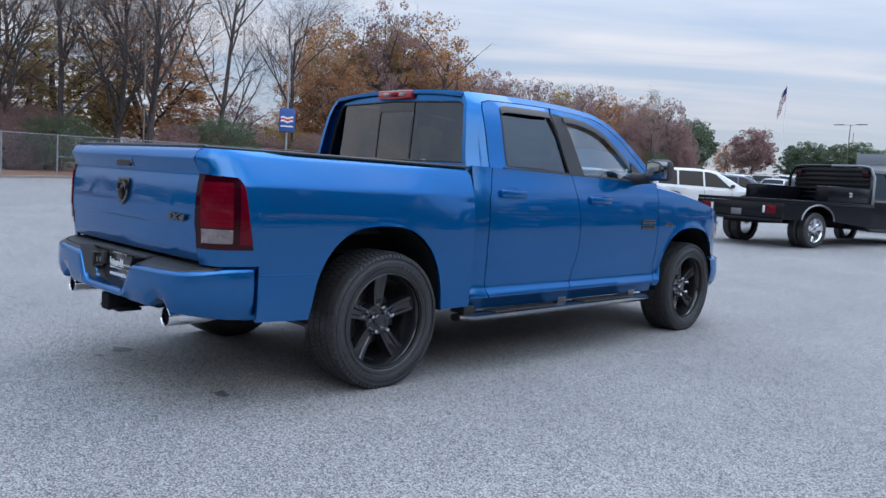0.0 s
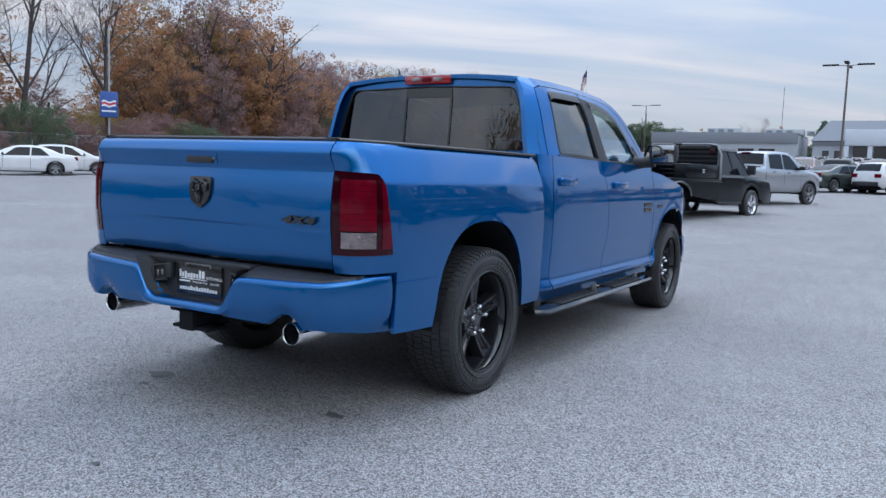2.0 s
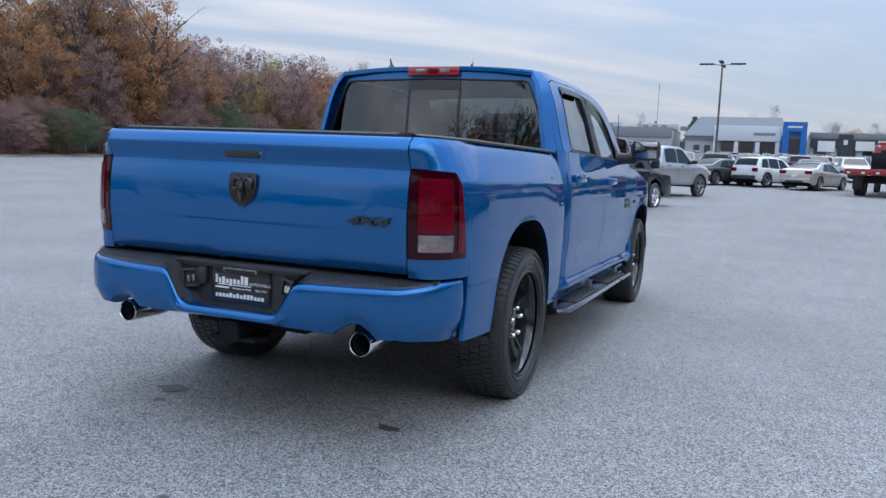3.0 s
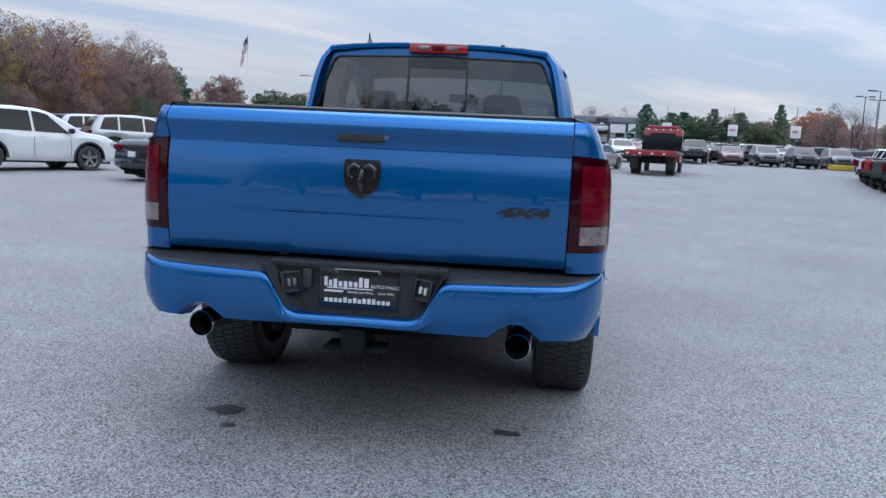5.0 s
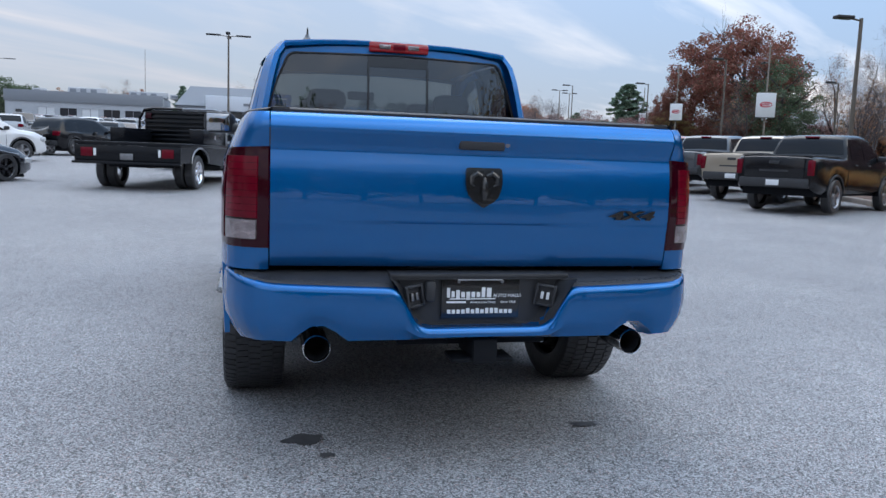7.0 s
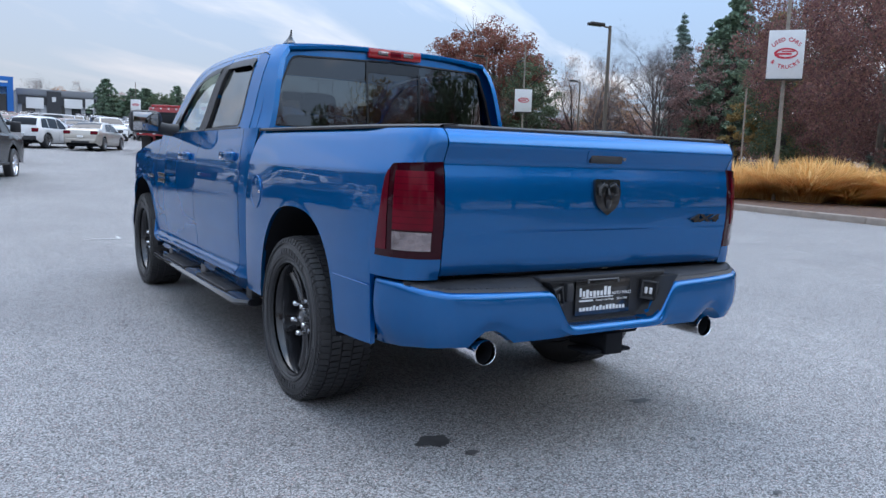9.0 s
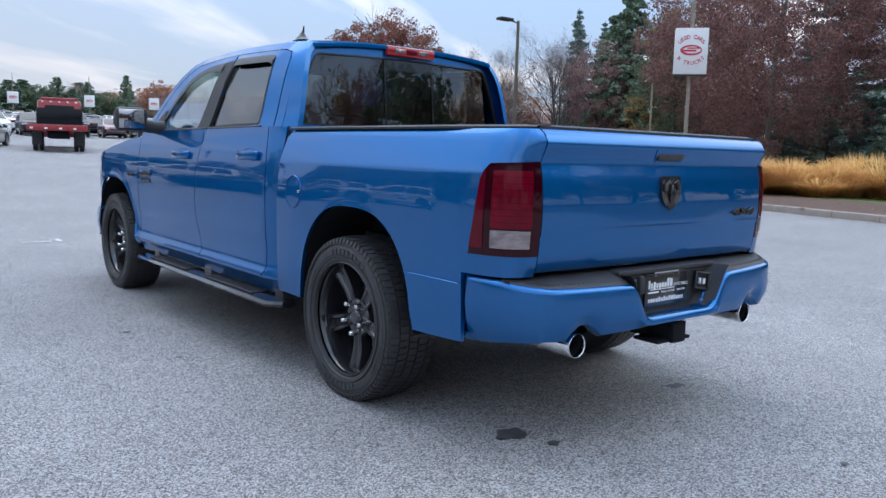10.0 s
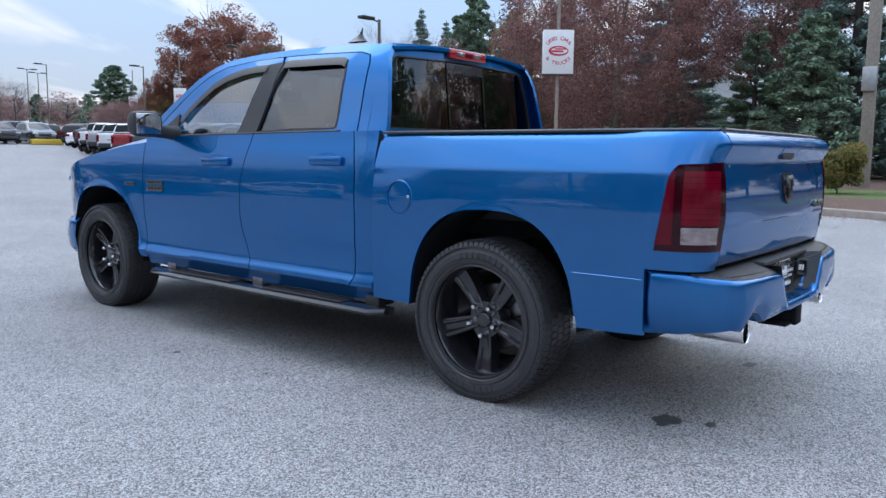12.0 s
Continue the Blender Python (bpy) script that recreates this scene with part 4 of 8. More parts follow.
for s in (-1, 1):
    # plug sockets on the slopes of the recess
    m = Matrix.Translation((s * .258, -1.188, .648)) @ Matrix.Rotation(radians(s * 8), 4, "Y") @ Matrix.Rotation(radians(-s * 24), 4, "Z")
    bm = bmesh.new()
    for a_ in ((-.040, -.029, -.042, .042), (.029, .040, -.042, .042), (-.029, .029, .031, .042), (-.029, .029, -.042, -.031)):
        cuboid(bm, a_[0], a_[1], -.014, .012, a_[2], a_[3], .003, 1, m)
    cuboid(bm, -.029, .029, .004, .012, -.031, .031, 0, 1, m)
    sock = part("tow_socket", bm, BLACK_PLASTIC, bumper, "black trailer socket in a raised frame")
    for a in (-.017, .005):
        part("contact", block(a, a + .012, -.008, .004, -.016, .012, .002, m), WHITE_INK if s > 0 else STEEL, sock)
part("socket_cover", block(-.215, -.175, -1.20, -1.165, .625, .705, .012), BLACK_PLASTIC, bumper)
for x in (-.085, .085):
    bm = bmesh.new()
    lathe(bm, [(.001, .004), (.006, .003), (.007, 0)], 8, Matrix.Translation((x, PY, .700)) @ Matrix.Rotation(radians(-90), 4, "Z"))
    part("screw", bm, STEEL, plate)

# tow hitch, exhaust tips, underbody
hitch = part("tow_hitch", block(-.30, .30, -1.10, -1.02, .44, .50, .01), DARK, truck, "black receiver hitch")
bm = bmesh.new()
for a in (((-.034, .046), (.478, .488)), ((-.034, .046), (.408, .418)), ((-.034, -.024), (.408, .488)), ((.036, .046), (.408, .488))):
    cuboid(bm, a[0][0], a[0][1], -1.255, -1.02, a[1][0], a[1][1], .002)
cuboid(bm, -.040, .052, -1.258, -1.235, .402, .494, .004)
part("receiver", bm, DARK, hitch)
part("chain_plate", block(-.115, .125, -1.235, -1.10, .402, .418, .006), DARK, hitch)
for s in (-1, 1):
    m = Matrix.Translation((.622 if s > 0 else -.613, -1.20, .460)) @ Matrix.Rotation(radians(90), 4, "Z") @ Matrix.Diagonal((1, .90, .90, 1))
    bm = bmesh.new()
    lathe(bm, [(.0495, .012), (.0500, -.002), (.0510, -.007), (.0530, -.009), (.0550, -.007), (.0565, .002), (.0560, .012), (.055, .20), (.045, .26), (.044, .5)], 32, m)
    tip = part("exhaust_tip", bm, CHROME, truck, "chrome exhaust tip")
    bm = bmesh.new()
    lathe(bm, [(.0496, .011), (.048, .15), (.001, .152)], 32, m)
    part("bore", bm, DARK, tip)
    # wheel wells and inner mud flaps
    for a, yc in ((REAR_ARCH, -.085), (FRONT_ARCH, 3.50)):
        bm = bmesh.new()
        rows = []
        for k in range(25):
            t = math.pi * k / 24
            y = yc + (a[1] + .01) * math.cos(t) * (1 if abs(math.cos(t)) < .98 else 1)
            z = a[2] + (a[3] + .012) * math.sin(t) ** .9
            rows.append([(s * x, y, z) for x in (.955 if yc < 1 else .96, .62)])
        grid(bm, rows)
        part("wheel_well", bm, DARK, truck, "dark wheel well")
    part("mud_guard", block(min(s * .70, s * .93), max(s * .70, s * .93), -.575, -.56, .40, .60, .004), BLACK_PLASTIC, truck)
    part("frame_rail", block(min(s * .40, s * .50), max(s * .40, s * .50), -.86, 4.3, .42, .56, .01), DARK, truck)
part("underbody", block(-.88, .88, .62, 3.0, .40, .47), DARK, truck, "dark underbody")
part("bed_floor_pan", block(-.60, .60, -1.08, .66, .78, .855), DARK, truck)
part("engine_bay", block(-.60, .60, 2.9, 4.2, .42, .95), DARK, truck)
part("fuel_tank", block(-.62, -.10, .7, 1.9, .33, .5, .04), DARK, truck)
bm = bmesh.new()
tube(bm, [(-.78, 0, .40), (.78, 0, .40)], .05, 12)
lathe(bm, [(.001, -.17), (.09, -.14), (.14, 0), (.09, .14), (.001, .17)], 16, Matrix.Translation((.05, 0, .40)))
part("rear_axle", bm, DARK, truck)
bm = bmesh.new()
lathe(bm, [(.20, -.10), (.33, -.10), (.36, -.05), (.36, .05), (.33, .10), (.20, .10)], 28, Matrix.Translation((0, -.66, .56)) @ Matrix.Rotation(radians(90), 4, "Y"))
part("spare_wheel", bm, RUBBER, truck, "spare wheel under the bed")
bm = bmesh.new()
tube(bm, [(-.5, .4, .42), (-.5, -.4, .42), (-.56, -.7, .5), (-.612, -1.0, .474)], .035, 10)
tube(bm, [(.45, .4, .42), (.45, -.4, .42), (.56, -.7, .5), (.612, -1.0, .474)], .035, 10)
part("exhaust_pipe", bm, STEEL, truck)

# seats and wheel seen through the glass
for x, y in ((-.40, 2.0), (.40, 2.0), (-.40, 1.05), (.40, 1.05)):
    seat = part("seat", block(x - .25, x + .25, y, y + .50, .62, .92, .05), SEAT, truck, "dark cloth seat")
    part("seat_back", block(x - .24, x + .24, y - .12, y + .06, .85, 1.42, .06), SEAT, seat)
    part("headrest", block(x - .12, x + .12, y - .09, y + .02, 1.43, 1.56, .05), SEAT, seat)
part("dashboard", block(-.80, .80, 2.72, 3.0, 1.0, 1.24, .06), SEAT, truck, "dark dashboard")
bm = bmesh.new()
lathe(bm, [(.19, -.014), (.205, 0), (.19, .014), (.175, 0)], 28, Matrix.Translation((-.40, 2.58, 1.20)) @ Matrix.Rotation(radians(90), 4, "Z") @ Matrix.Rotation(radians(25), 4, "Y"), True)
for k in range(3):
    t = radians(90 + 120 * k)
    tube(bm, [(-.40, 2.58, 1.20), (-.40 + .18 * math.cos(t), 2.58 + .05 * math.sin(t), 1.20 + .17 * math.sin(t))], .015, 6)
part("steering_wheel", bm, BLACK_PLASTIC, truck, "black steering wheel")
part("rear_view_mirror", block(-.11, .11, 2.45, 2.48, 1.60, 1.67, .015), BLACK_PLASTIC, truck)
part("cabin_floor", block(-.86, .86, .80, 3.0, .48, .60), SEAT, truck)
part("headliner", block(-.66, .66, .86, 2.2, 1.775, 1.79), SEAT, truck)


# wheels
def make_tyre(r, w, name="tyre"):
    """A tyre about the x axis, outer side towards +x, with tread blocks standing between grooves."""
    bm = bmesh.new()
    ri, h = r * .672, w / 2
    prof = [(ri, -h * .80), (ri + .01, -h * .92), (r * .78, -h), (r * .90, -h * .98), (r * .955, -h * .93), (r * .978, -h * .84), (r * .982, -h * .6), (r * .982, h * .6),
            (r * .978, h * .84), (r * .955, h * .93), (r * .90, h * .985), (r * .86, h * 1.0), (r * .855, h * 1.012), (r * .80, h * 1.012), (r * .795, h), (r * .72, h * .98), (ri + .012, h * .93), (ri + .004, h * .97), (ri, h * .85)]
    lathe(bm, prof, 64)
    return bm


def make_tread(r, w):
    bm = bmesh.new()
    h = w / 2
    rows = [(-.93, -.62, .35), (-.56, -.22, -.2), (-.17, .17, .2), (.22, .56, -.2), (.62, .93, .35)]
    n = 76
    for q, (a, b, sk) in enumerate(rows):
        for k in range(n):
            t0 = 2 * math.pi * (k + (q % 2) * .5) / n
            dt = 2 * math.pi / n * (.70 if q in (0, 4) else .84)
            c = []
            for aa, tt in ((a, t0), (b, t0 + sk * dt * .5), (b, t0 + sk * dt * .5 + dt), (a, t0 + dt)):
                edge_r = r if abs(aa) < .8 else r * .978
                c.append([(aa * h, rr * math.cos(tt), rr * math.sin(tt)) for rr in (r * .972 if abs(aa) < .8 else r * .94, edge_r)])
            v = [[bm.verts.new(p) for p in e] for e in c]
            bm.faces.new([e[1] for e in v])
            for i in range(4):
                j = (i + 1) % 4
                bm.faces.new((v[i][0], v[j][0], v[j][1], v[i][1]))
    return bm


def make_relief(r, w):
    """Raised bars, rings and shoulder ribs moulded on the outer sidewall."""
    bm = bmesh.new()
    h = w / 2
    for rr in (.748, .905):
        lathe(bm, [(r * rr, h * .985), (r * rr + .0015, h * 1.03), (r * rr + .005, h * 1.03), (r * rr + .0065, h * .985)], 64)
    rr_ = random.Random(2)
    for start, count, pitch, r0, r1 in ((20, 9, 6.2, .785, .855), (200, 9, 6.2, .785, .855), (105, 6, 4.0, .80, .835), (285, 7, 4.0, .80, .835)):
        for k in range(count):
            a0 = radians(start + k * pitch)
            a1 = a0 + radians(pitch * rr_.uniform(.45, .75))
            c = [(r0, a0), (r1, a0), (r1, a1), (r0, a1)]
            top = [bm.verts.new((h * 1.035, r * q * math.cos(a), r * q * math.sin(a))) for q, a in c]
            low = [bm.verts.new((h * .99, r * q * math.cos(a), r * q * math.sin(a))) for q, a in c]
            bm.faces.new(top)
            for i in range(4):
                bm.faces.new((low[i], low[(i + 1) % 4], top[(i + 1) % 4], top[i]))
    for k in range(76):
        a0, a1 = 2 * math.pi * k / 76, 2 * math.pi * (k + .6) / 76
        c = [(.925, a0), (.962, a0), (.962, a1), (.925, a1)]
        top = [bm.verts.new((h * (1.0 if q < .95 else .965), r * q * math.cos(a), r * q * math.sin(a))) for q, a in c]
        low = [bm.verts.new((h * .90, r * q * math.cos(a), r * q * math.sin(a))) for q, a in c]
        bm.faces.new(top)
        for i in range(4):
            bm.faces.new((low[i], low[(i + 1) % 4], top[(i + 1) % 4], top[i]))
    return bm


def make_rim(r, depth):
    """Rim shell: lip, barrel and dish about the x axis, face towards +x at 0."""
    bm = bmesh.new()
    lathe(bm, [(r + .006, .012), (r + .004, .036), (r - .006, .040), (r - .014, .028), (r - .018, -.005), (r - .03, -.06), (r - .045, -depth), (r - .06, -depth - .02)], 56)
    return bm


def make_spoke(r0, r1):
    """One split spoke along +z: two ridges with a valley."""
    bm = bmesh.new()
    rows = []
    for k in range(9):
        t = k / 8
        rr = r0 + (r1 - r0) * t
        w = .030 + .019 * t
        xc = -.012 + .014 * t - .030 * math.sin(math.pi * min(1, t)) * .45
        ridge = .010
        dip = .002 + .006 * min(1, t * 1.6)
        half = [(xc - .055, 1.25), (xc - .012, 1.06), (xc + .001, .97), (xc + .004, .80), (xc + .002, .52), (xc - dip, .34)]
        rows.append([(x_, -w * q, rr) for x_, q in half] + [(xc - dip - .002, 0, rr)] + [(x_, w * q, rr) for x_, q in reversed(half)])
    grid(bm, rows)
    return bm


TYRE_R, TYRE_W = .402, .275
tyre_me, tread_me, rim_me, spoke_me = None, None, None, None
wheel_objs = []
for s in (-1, 1):
    for y in (-.028, 3.569):
        wheel = part("wheel", (lambda b: (lathe(b, [(.001, .006), (.030, .005), (.038, -.002), (.042, -.014), (.090, -.016), (.100, -.03), (.105, -.10)], 30), b)[1])(bmesh.new()), SATIN_BLACK, truck, "black five-spoke wheel")
        wheel.matrix_basis = Matrix.Translation((s * .893, y, TYRE_R - .012)) @ Matrix.Rotation(0 if s > 0 else math.pi, 4, "Z") @ Matrix.Rotation(radians((0 if s > 0 else 36) if y < 1 else (14 if s > 0 else 50)), 4, "X")
        if tyre_me is None:
            tyre = part("tyre", make_tyre(TYRE_R, TYRE_W), RUBBER, wheel, "black all-terrain tyre")
            tread = part("tread", make_tread(TYRE_R, TYRE_W), RUBBER, tyre, smooth=False)
            rim = part("rim", make_rim(.276, .19), SATIN_BLACK, wheel)
            relief = part("sidewall_relief", make_relief(TYRE_R, TYRE_W), RUBBER, tyre, "raised marks on the sidewall")
            relief_me = relief.data
            tyre_me, tread_me, rim_me = tyre.data, tread.data, rim.data
            spoke_me = [part("spoke", make_spoke(.045, .268), SATIN_BLACK, wheel)]
            first = spoke_me.pop()
            spoke_me = first.data
            bpy.data.objects.remove(first)
            b = bmesh.new()
            lathe(b, [(.001, .026), (.009, .025), (.0145, .015), (.0155, -.02)], 10)
            nut = part("lug_nut", b, CHROME, wheel)
            nut_me = nut.data
            bpy.data.objects.remove(nut)
            b = bmesh.new()
            lathe(b, [(.001, -.115), (.165, -.115), (.17, -.12), (.17, -.14), (.001, -.14)], 36)
            disc = part("brake_disc", b, STEEL, wheel, "steel brake disc")
            disc_me = disc.data
            cal = part("brake_caliper", block(-.16, -.09, .10, .19, -.07, .07, .02), STEEL, wheel)
            cal_me = cal.data
        else:
            tyre = part("tyre", tyre_me, None, wheel, "black all-terrain tyre")
            part("tread", tread_me, None, tyre)
            part("sidewall_relief", relief_me, None, tyre, "raised marks on the sidewall")
            part("rim", rim_me, None, wheel)
            part("brake_disc", disc_me, None, wheel, "steel brake disc")
            part("brake_caliper", cal_me, None, wheel)
        tyre.matrix_basis = Matrix.Translation((-.064, 0, 0))
        for k in range(5):
            sp = part("spoke", spoke_me, None, wheel)
            sp.matrix_basis = Matrix.Rotation(2 * math.pi * k / 5, 4, "X")
            nu = part("lug_nut", nut_me, None, wheel, "chrome lug nut")
            nu.matrix_basis = Matrix.Rotation(2 * math.pi * k / 5, 4, "X") @ Matrix.Translation((.004, 0, .077))

# ---- the edge of the lot: kerb, mulch, lawn, marks on the asphalt ----
CONCRETE = mat("concrete", (0.30, 0.255, 0.22), 0.85, vary=0.2, scale=5, bump=0.3, bscale=90)
MULCH = mat("mulch", (0.13, 0.075, 0.055), 0.95, vary=0.45, scale=25, bump=1.0, bscale=40)
LAWN = mat("lawn", (0.10, 0.14, 0.035), 0.95, vary=0.4, scale=9, bump=0.8, bscale=60)
KERB = [(-2, -26), (5, -13), (9.8, -5), (11.6, -1.8), (12.97, .5), (13.78, 2.47), (14.19, 3.58), (14.5, 4.7), (14.72, 6.2), (14.72, 7.8), (14.80, 10.3), (15.2, 12.0),
        (15.9, 13.8), (17.0, 16.5), (17.9, 21), (19.2, 27), (21.2, 33), (23.2, 40), (26.5, 50), (31, 65), (40, 95)]


def spline(pts, step):
    out = []
    for i in range(len(pts) - 1):
        p0, p1, p2, p3 = [Vector(pts[max(0, min(len(pts) - 1, i + k))]) for k in (-1, 0, 1, 2)]
        n = max(1, int((p2 - p1).length / step))
        for k in range(n):
            t = k / n
            out.append(0.5 * ((2 * p1) + (p2 - p0) * t + (2 * p0 - 5 * p1 + 4 * p2 - p3) * t * t + (3 * p1 - p0 - 3 * p2 + p3) * t ** 3))
    out.append(Vector(pts[-1]))
    return out


kl = spline(KERB, .9)


def normal_at(line, i):
    t = (line[min(i + 1, len(line) - 1)] - line[max(i - 1, 0)]).normalized()
    return Vector((t.y, -t.x))


kerb = thing("kerb", "pale concrete kerb edging the asphalt", "kerb", kind="structure")
for i in range(len(kl) - 1):
    # one cast length after another, with open joints
    a, b = kl[i], kl[i + 1]
    na, nb = normal_at(kl, i), normal_at(kl, i + 1)
    g = (b - a).normalized() * .006
    bm = bmesh.new()
    rows = []
    for p, n in ((a + g, na), (b - g, nb)):
        z = ground_z(p.x, p.y)
        rows.append([(p.x + n.x * o, p.y + n.y * o, z + h) for o, h in ((0, -.02), (.012, .10), (.025, .135), (.05, .15), (.19, .152), (.20, .02))])
    vs = grid(bm, rows)
    bm.faces.new(vs[0]), bm.faces.new(vs[1][::-1])
    part("kerbstone", bm, CONCRETE, kerb)


def verge(name, o0, o1, h0, h1, material, label, bumpy, nx=8):
    bm = bmesh.new()
    rows = []
    for i, p in enumerate(kl):
        n = normal_at(kl, i)
        row = []
        for k in range(nx + 1):
            o = o0 + (o1 - o0) * (k / nx) ** 1.5
            q = p + n * o
            h = h0 + (h1 - h0) * k / nx + bumpy * noise.noise(Vector((q.x * 1.3, q.y * 1.3, 0)))
            row.append((q.x, q.y, ground_z(q.x, q.y) + h))
        rows.append(row)
    grid(bm, rows)
    tagged(link(name, bm, material), label, "ground", kind="structure")


verge("mulch_strip", .195, 4.2, .12, .17, MULCH, "brown mulch strip behind the kerb", .03)
verge("lawn", 4.1, 9.0, .16, .19, LAWN, "short green lawn strip", .03)
verge("bed_ground", 8.9, 60.0, .14, .4, MULCH, "dark leaf-covered ground under the trees", .06, 14)

# oil spots
OIL = mat("oil_stain", (0.075, 0.073, 0.076), 0.55, vary=0.3, scale=20)
for x, y, rx, ry, sd_ in ((.60, -.86, .085, .055, 1), (-.634, -.88, .11, .075, 2), (-.56, -1.06, .05, .03, 3), (-1.345, 1.097, .03, .02, 4), (-1.396, 1.868, .045, .02, 5), (.25, -1.9, .03, .02, 6), (-1.62, -1.55, .045, .03, 7), (-.95, -1.95, .03, .022, 8)):
    bm = bmesh.new()
    vs = []
    for k in range(28):
        t = 2 * math.pi * k / 28
        q = 1 + .55 * noise.noise(Vector((math.cos(t) * 1.6, math.sin(t) * 1.6, sd_ * 7.3)))
        vs.append(bm.verts.new((x + .66 * rx * q * math.cos(t), y + .66 * ry * q * math.sin(t), .0045)))
    bm.faces.new(vs)
    tagged(link("oil_spot", bm, OIL, smooth=False), "dark oil spot on the asphalt", "stain", kind="structure")
# a corner of worn white marking, and scattered fallen leaves and grit
LINE = mat("worn_road_paint", (0.62, 0.62, 0.62), 0.8, vary=0.25, scale=30)
for x0, x1, y0, y1 in ((-1.06, -.62, 6.79, 6.83), (-.66, -.62, 6.83, 7.05), (-15.5, -14.2, 5.0, 5.1), (-14.3, -14.2, 5.1, 8.4)):
    bm = bmesh.new()
    z = ground_z(0, 7) + .004 if x0 > -5 else .004
    vs = [bm.verts.new(p) for p in ((x0, y0, z), (x1, y0, z), (x1, y1, z), (x0, y1, z))]
    bm.faces.new(vs)
    tagged(link("lot_marking", bm, LINE, smooth=False), "worn white marking on the asphalt", "marking", kind="structure")


def island_mat(name, cols, rough=0.8, trans=0.0):
    """Colours spread over the loose pieces of one mesh."""
    m = bpy.data.materials.new(name)
    m.use_nodes = True
    n, l = m.node_tree.nodes, m.node_tree.links
    p = n["Principled BSDF"]
    g = n.new("ShaderNodeNewGeometry")
    r = n.new("ShaderNodeValToRGB")
    el = r.color_ramp.elements
    el[0].color, el[1].color = (*cols[0], 1), (*cols[-1], 1)
    for k, c in enumerate(cols[1:-1]):
        e = el.new((k + 1) / (len(cols) - 1))
        e.color = (*c, 1)
    l.new(g.outputs["Random Per Island"], r.inputs[0])
    l.new(r.outputs[0], p.inputs["Base Color"])
    p.inputs["Roughness"].default_value = rough
    p.inputs["Specular IOR Level"].default_value = 0.25
    if trans:
        out = n["Material Output"]
        tl = n.new("ShaderNodeBsdfTranslucent")
        mx = n.new("ShaderNodeMixShader")
        mx.inputs[0].default_value = trans
        l.new(r.outputs[0], tl.inputs[0])
        l.new(p.outputs[0], mx.inputs[1]), l.new(tl.outputs[0], mx.inputs[2])
        l.new(mx.outputs[0], out.inputs[0])
    return m


LITTER = island_mat("fallen_leaves", [(.10, .045, .02), (.22, .10, .04), (.30, .17, .08), (.16, .07, .03)])
rng = np.random.default_rng(5)


def quads_mesh(name, centres, us, vs_):
    """A mesh of loose quads from centres and half-axes."""
    c, u, v = (np.asarray(a, float) for a in (centres, us, vs_))
    co = np.stack([c - u - v, c + u - v, c + u + v, c - u + v], 1).reshape(-1, 3)
    n = len(c)
    me_ = bpy.data.meshes.new(name)
    me_.vertices.add(4 * n), me_.loops.add(4 * n), me_.polygons.add(n)
    me_.vertices.foreach_set("co", co.ravel())
    me_.loops.foreach_set("vertex_index", np.arange(4 * n, dtype=np.int32))
    me_.polygons.foreach_set("loop_start", np.arange(0, 4 * n, 4, dtype=np.int32))
    me_.update(calc_edges=True)
    return me_


def unit(n, up_bias=0.0):
    d = rng.normal(size=(n, 3))
    d[:, 2] += up_bias
    return d / np.linalg.norm(d, axis=1)[:, None]


pts = []
for i, p in enumerate(kl):
    n_ = normal_at(kl, i)
    if not -8 < p.y < 30:
        continue
    for _ in range(70):
        o = rng.normal(-.15, .35) if rng.random() < .6 else rng.uniform(.25, 3.5)
        q = p + n_ * float(o) + (kl[min(i + 1, len(kl) - 1)] - p) * float(rng.random())
        pts.append((q.x, q.y, ground_z(q.x, q.y) + (.012 if o < 0 else .165 if o < .3 else .19)))
u = unit(len(pts))
u[:, 2] *= .2
w = np.cross(u, np.array([0, 0, 1.0]))
me = quads_mesh("fallen_leaves", pts, u * .035, w * .028)
me.materials.append(LITTER)
tagged(new("fallen_leaves", me), "brown fallen leaves along the kerb", "leaves", kind="stuff")

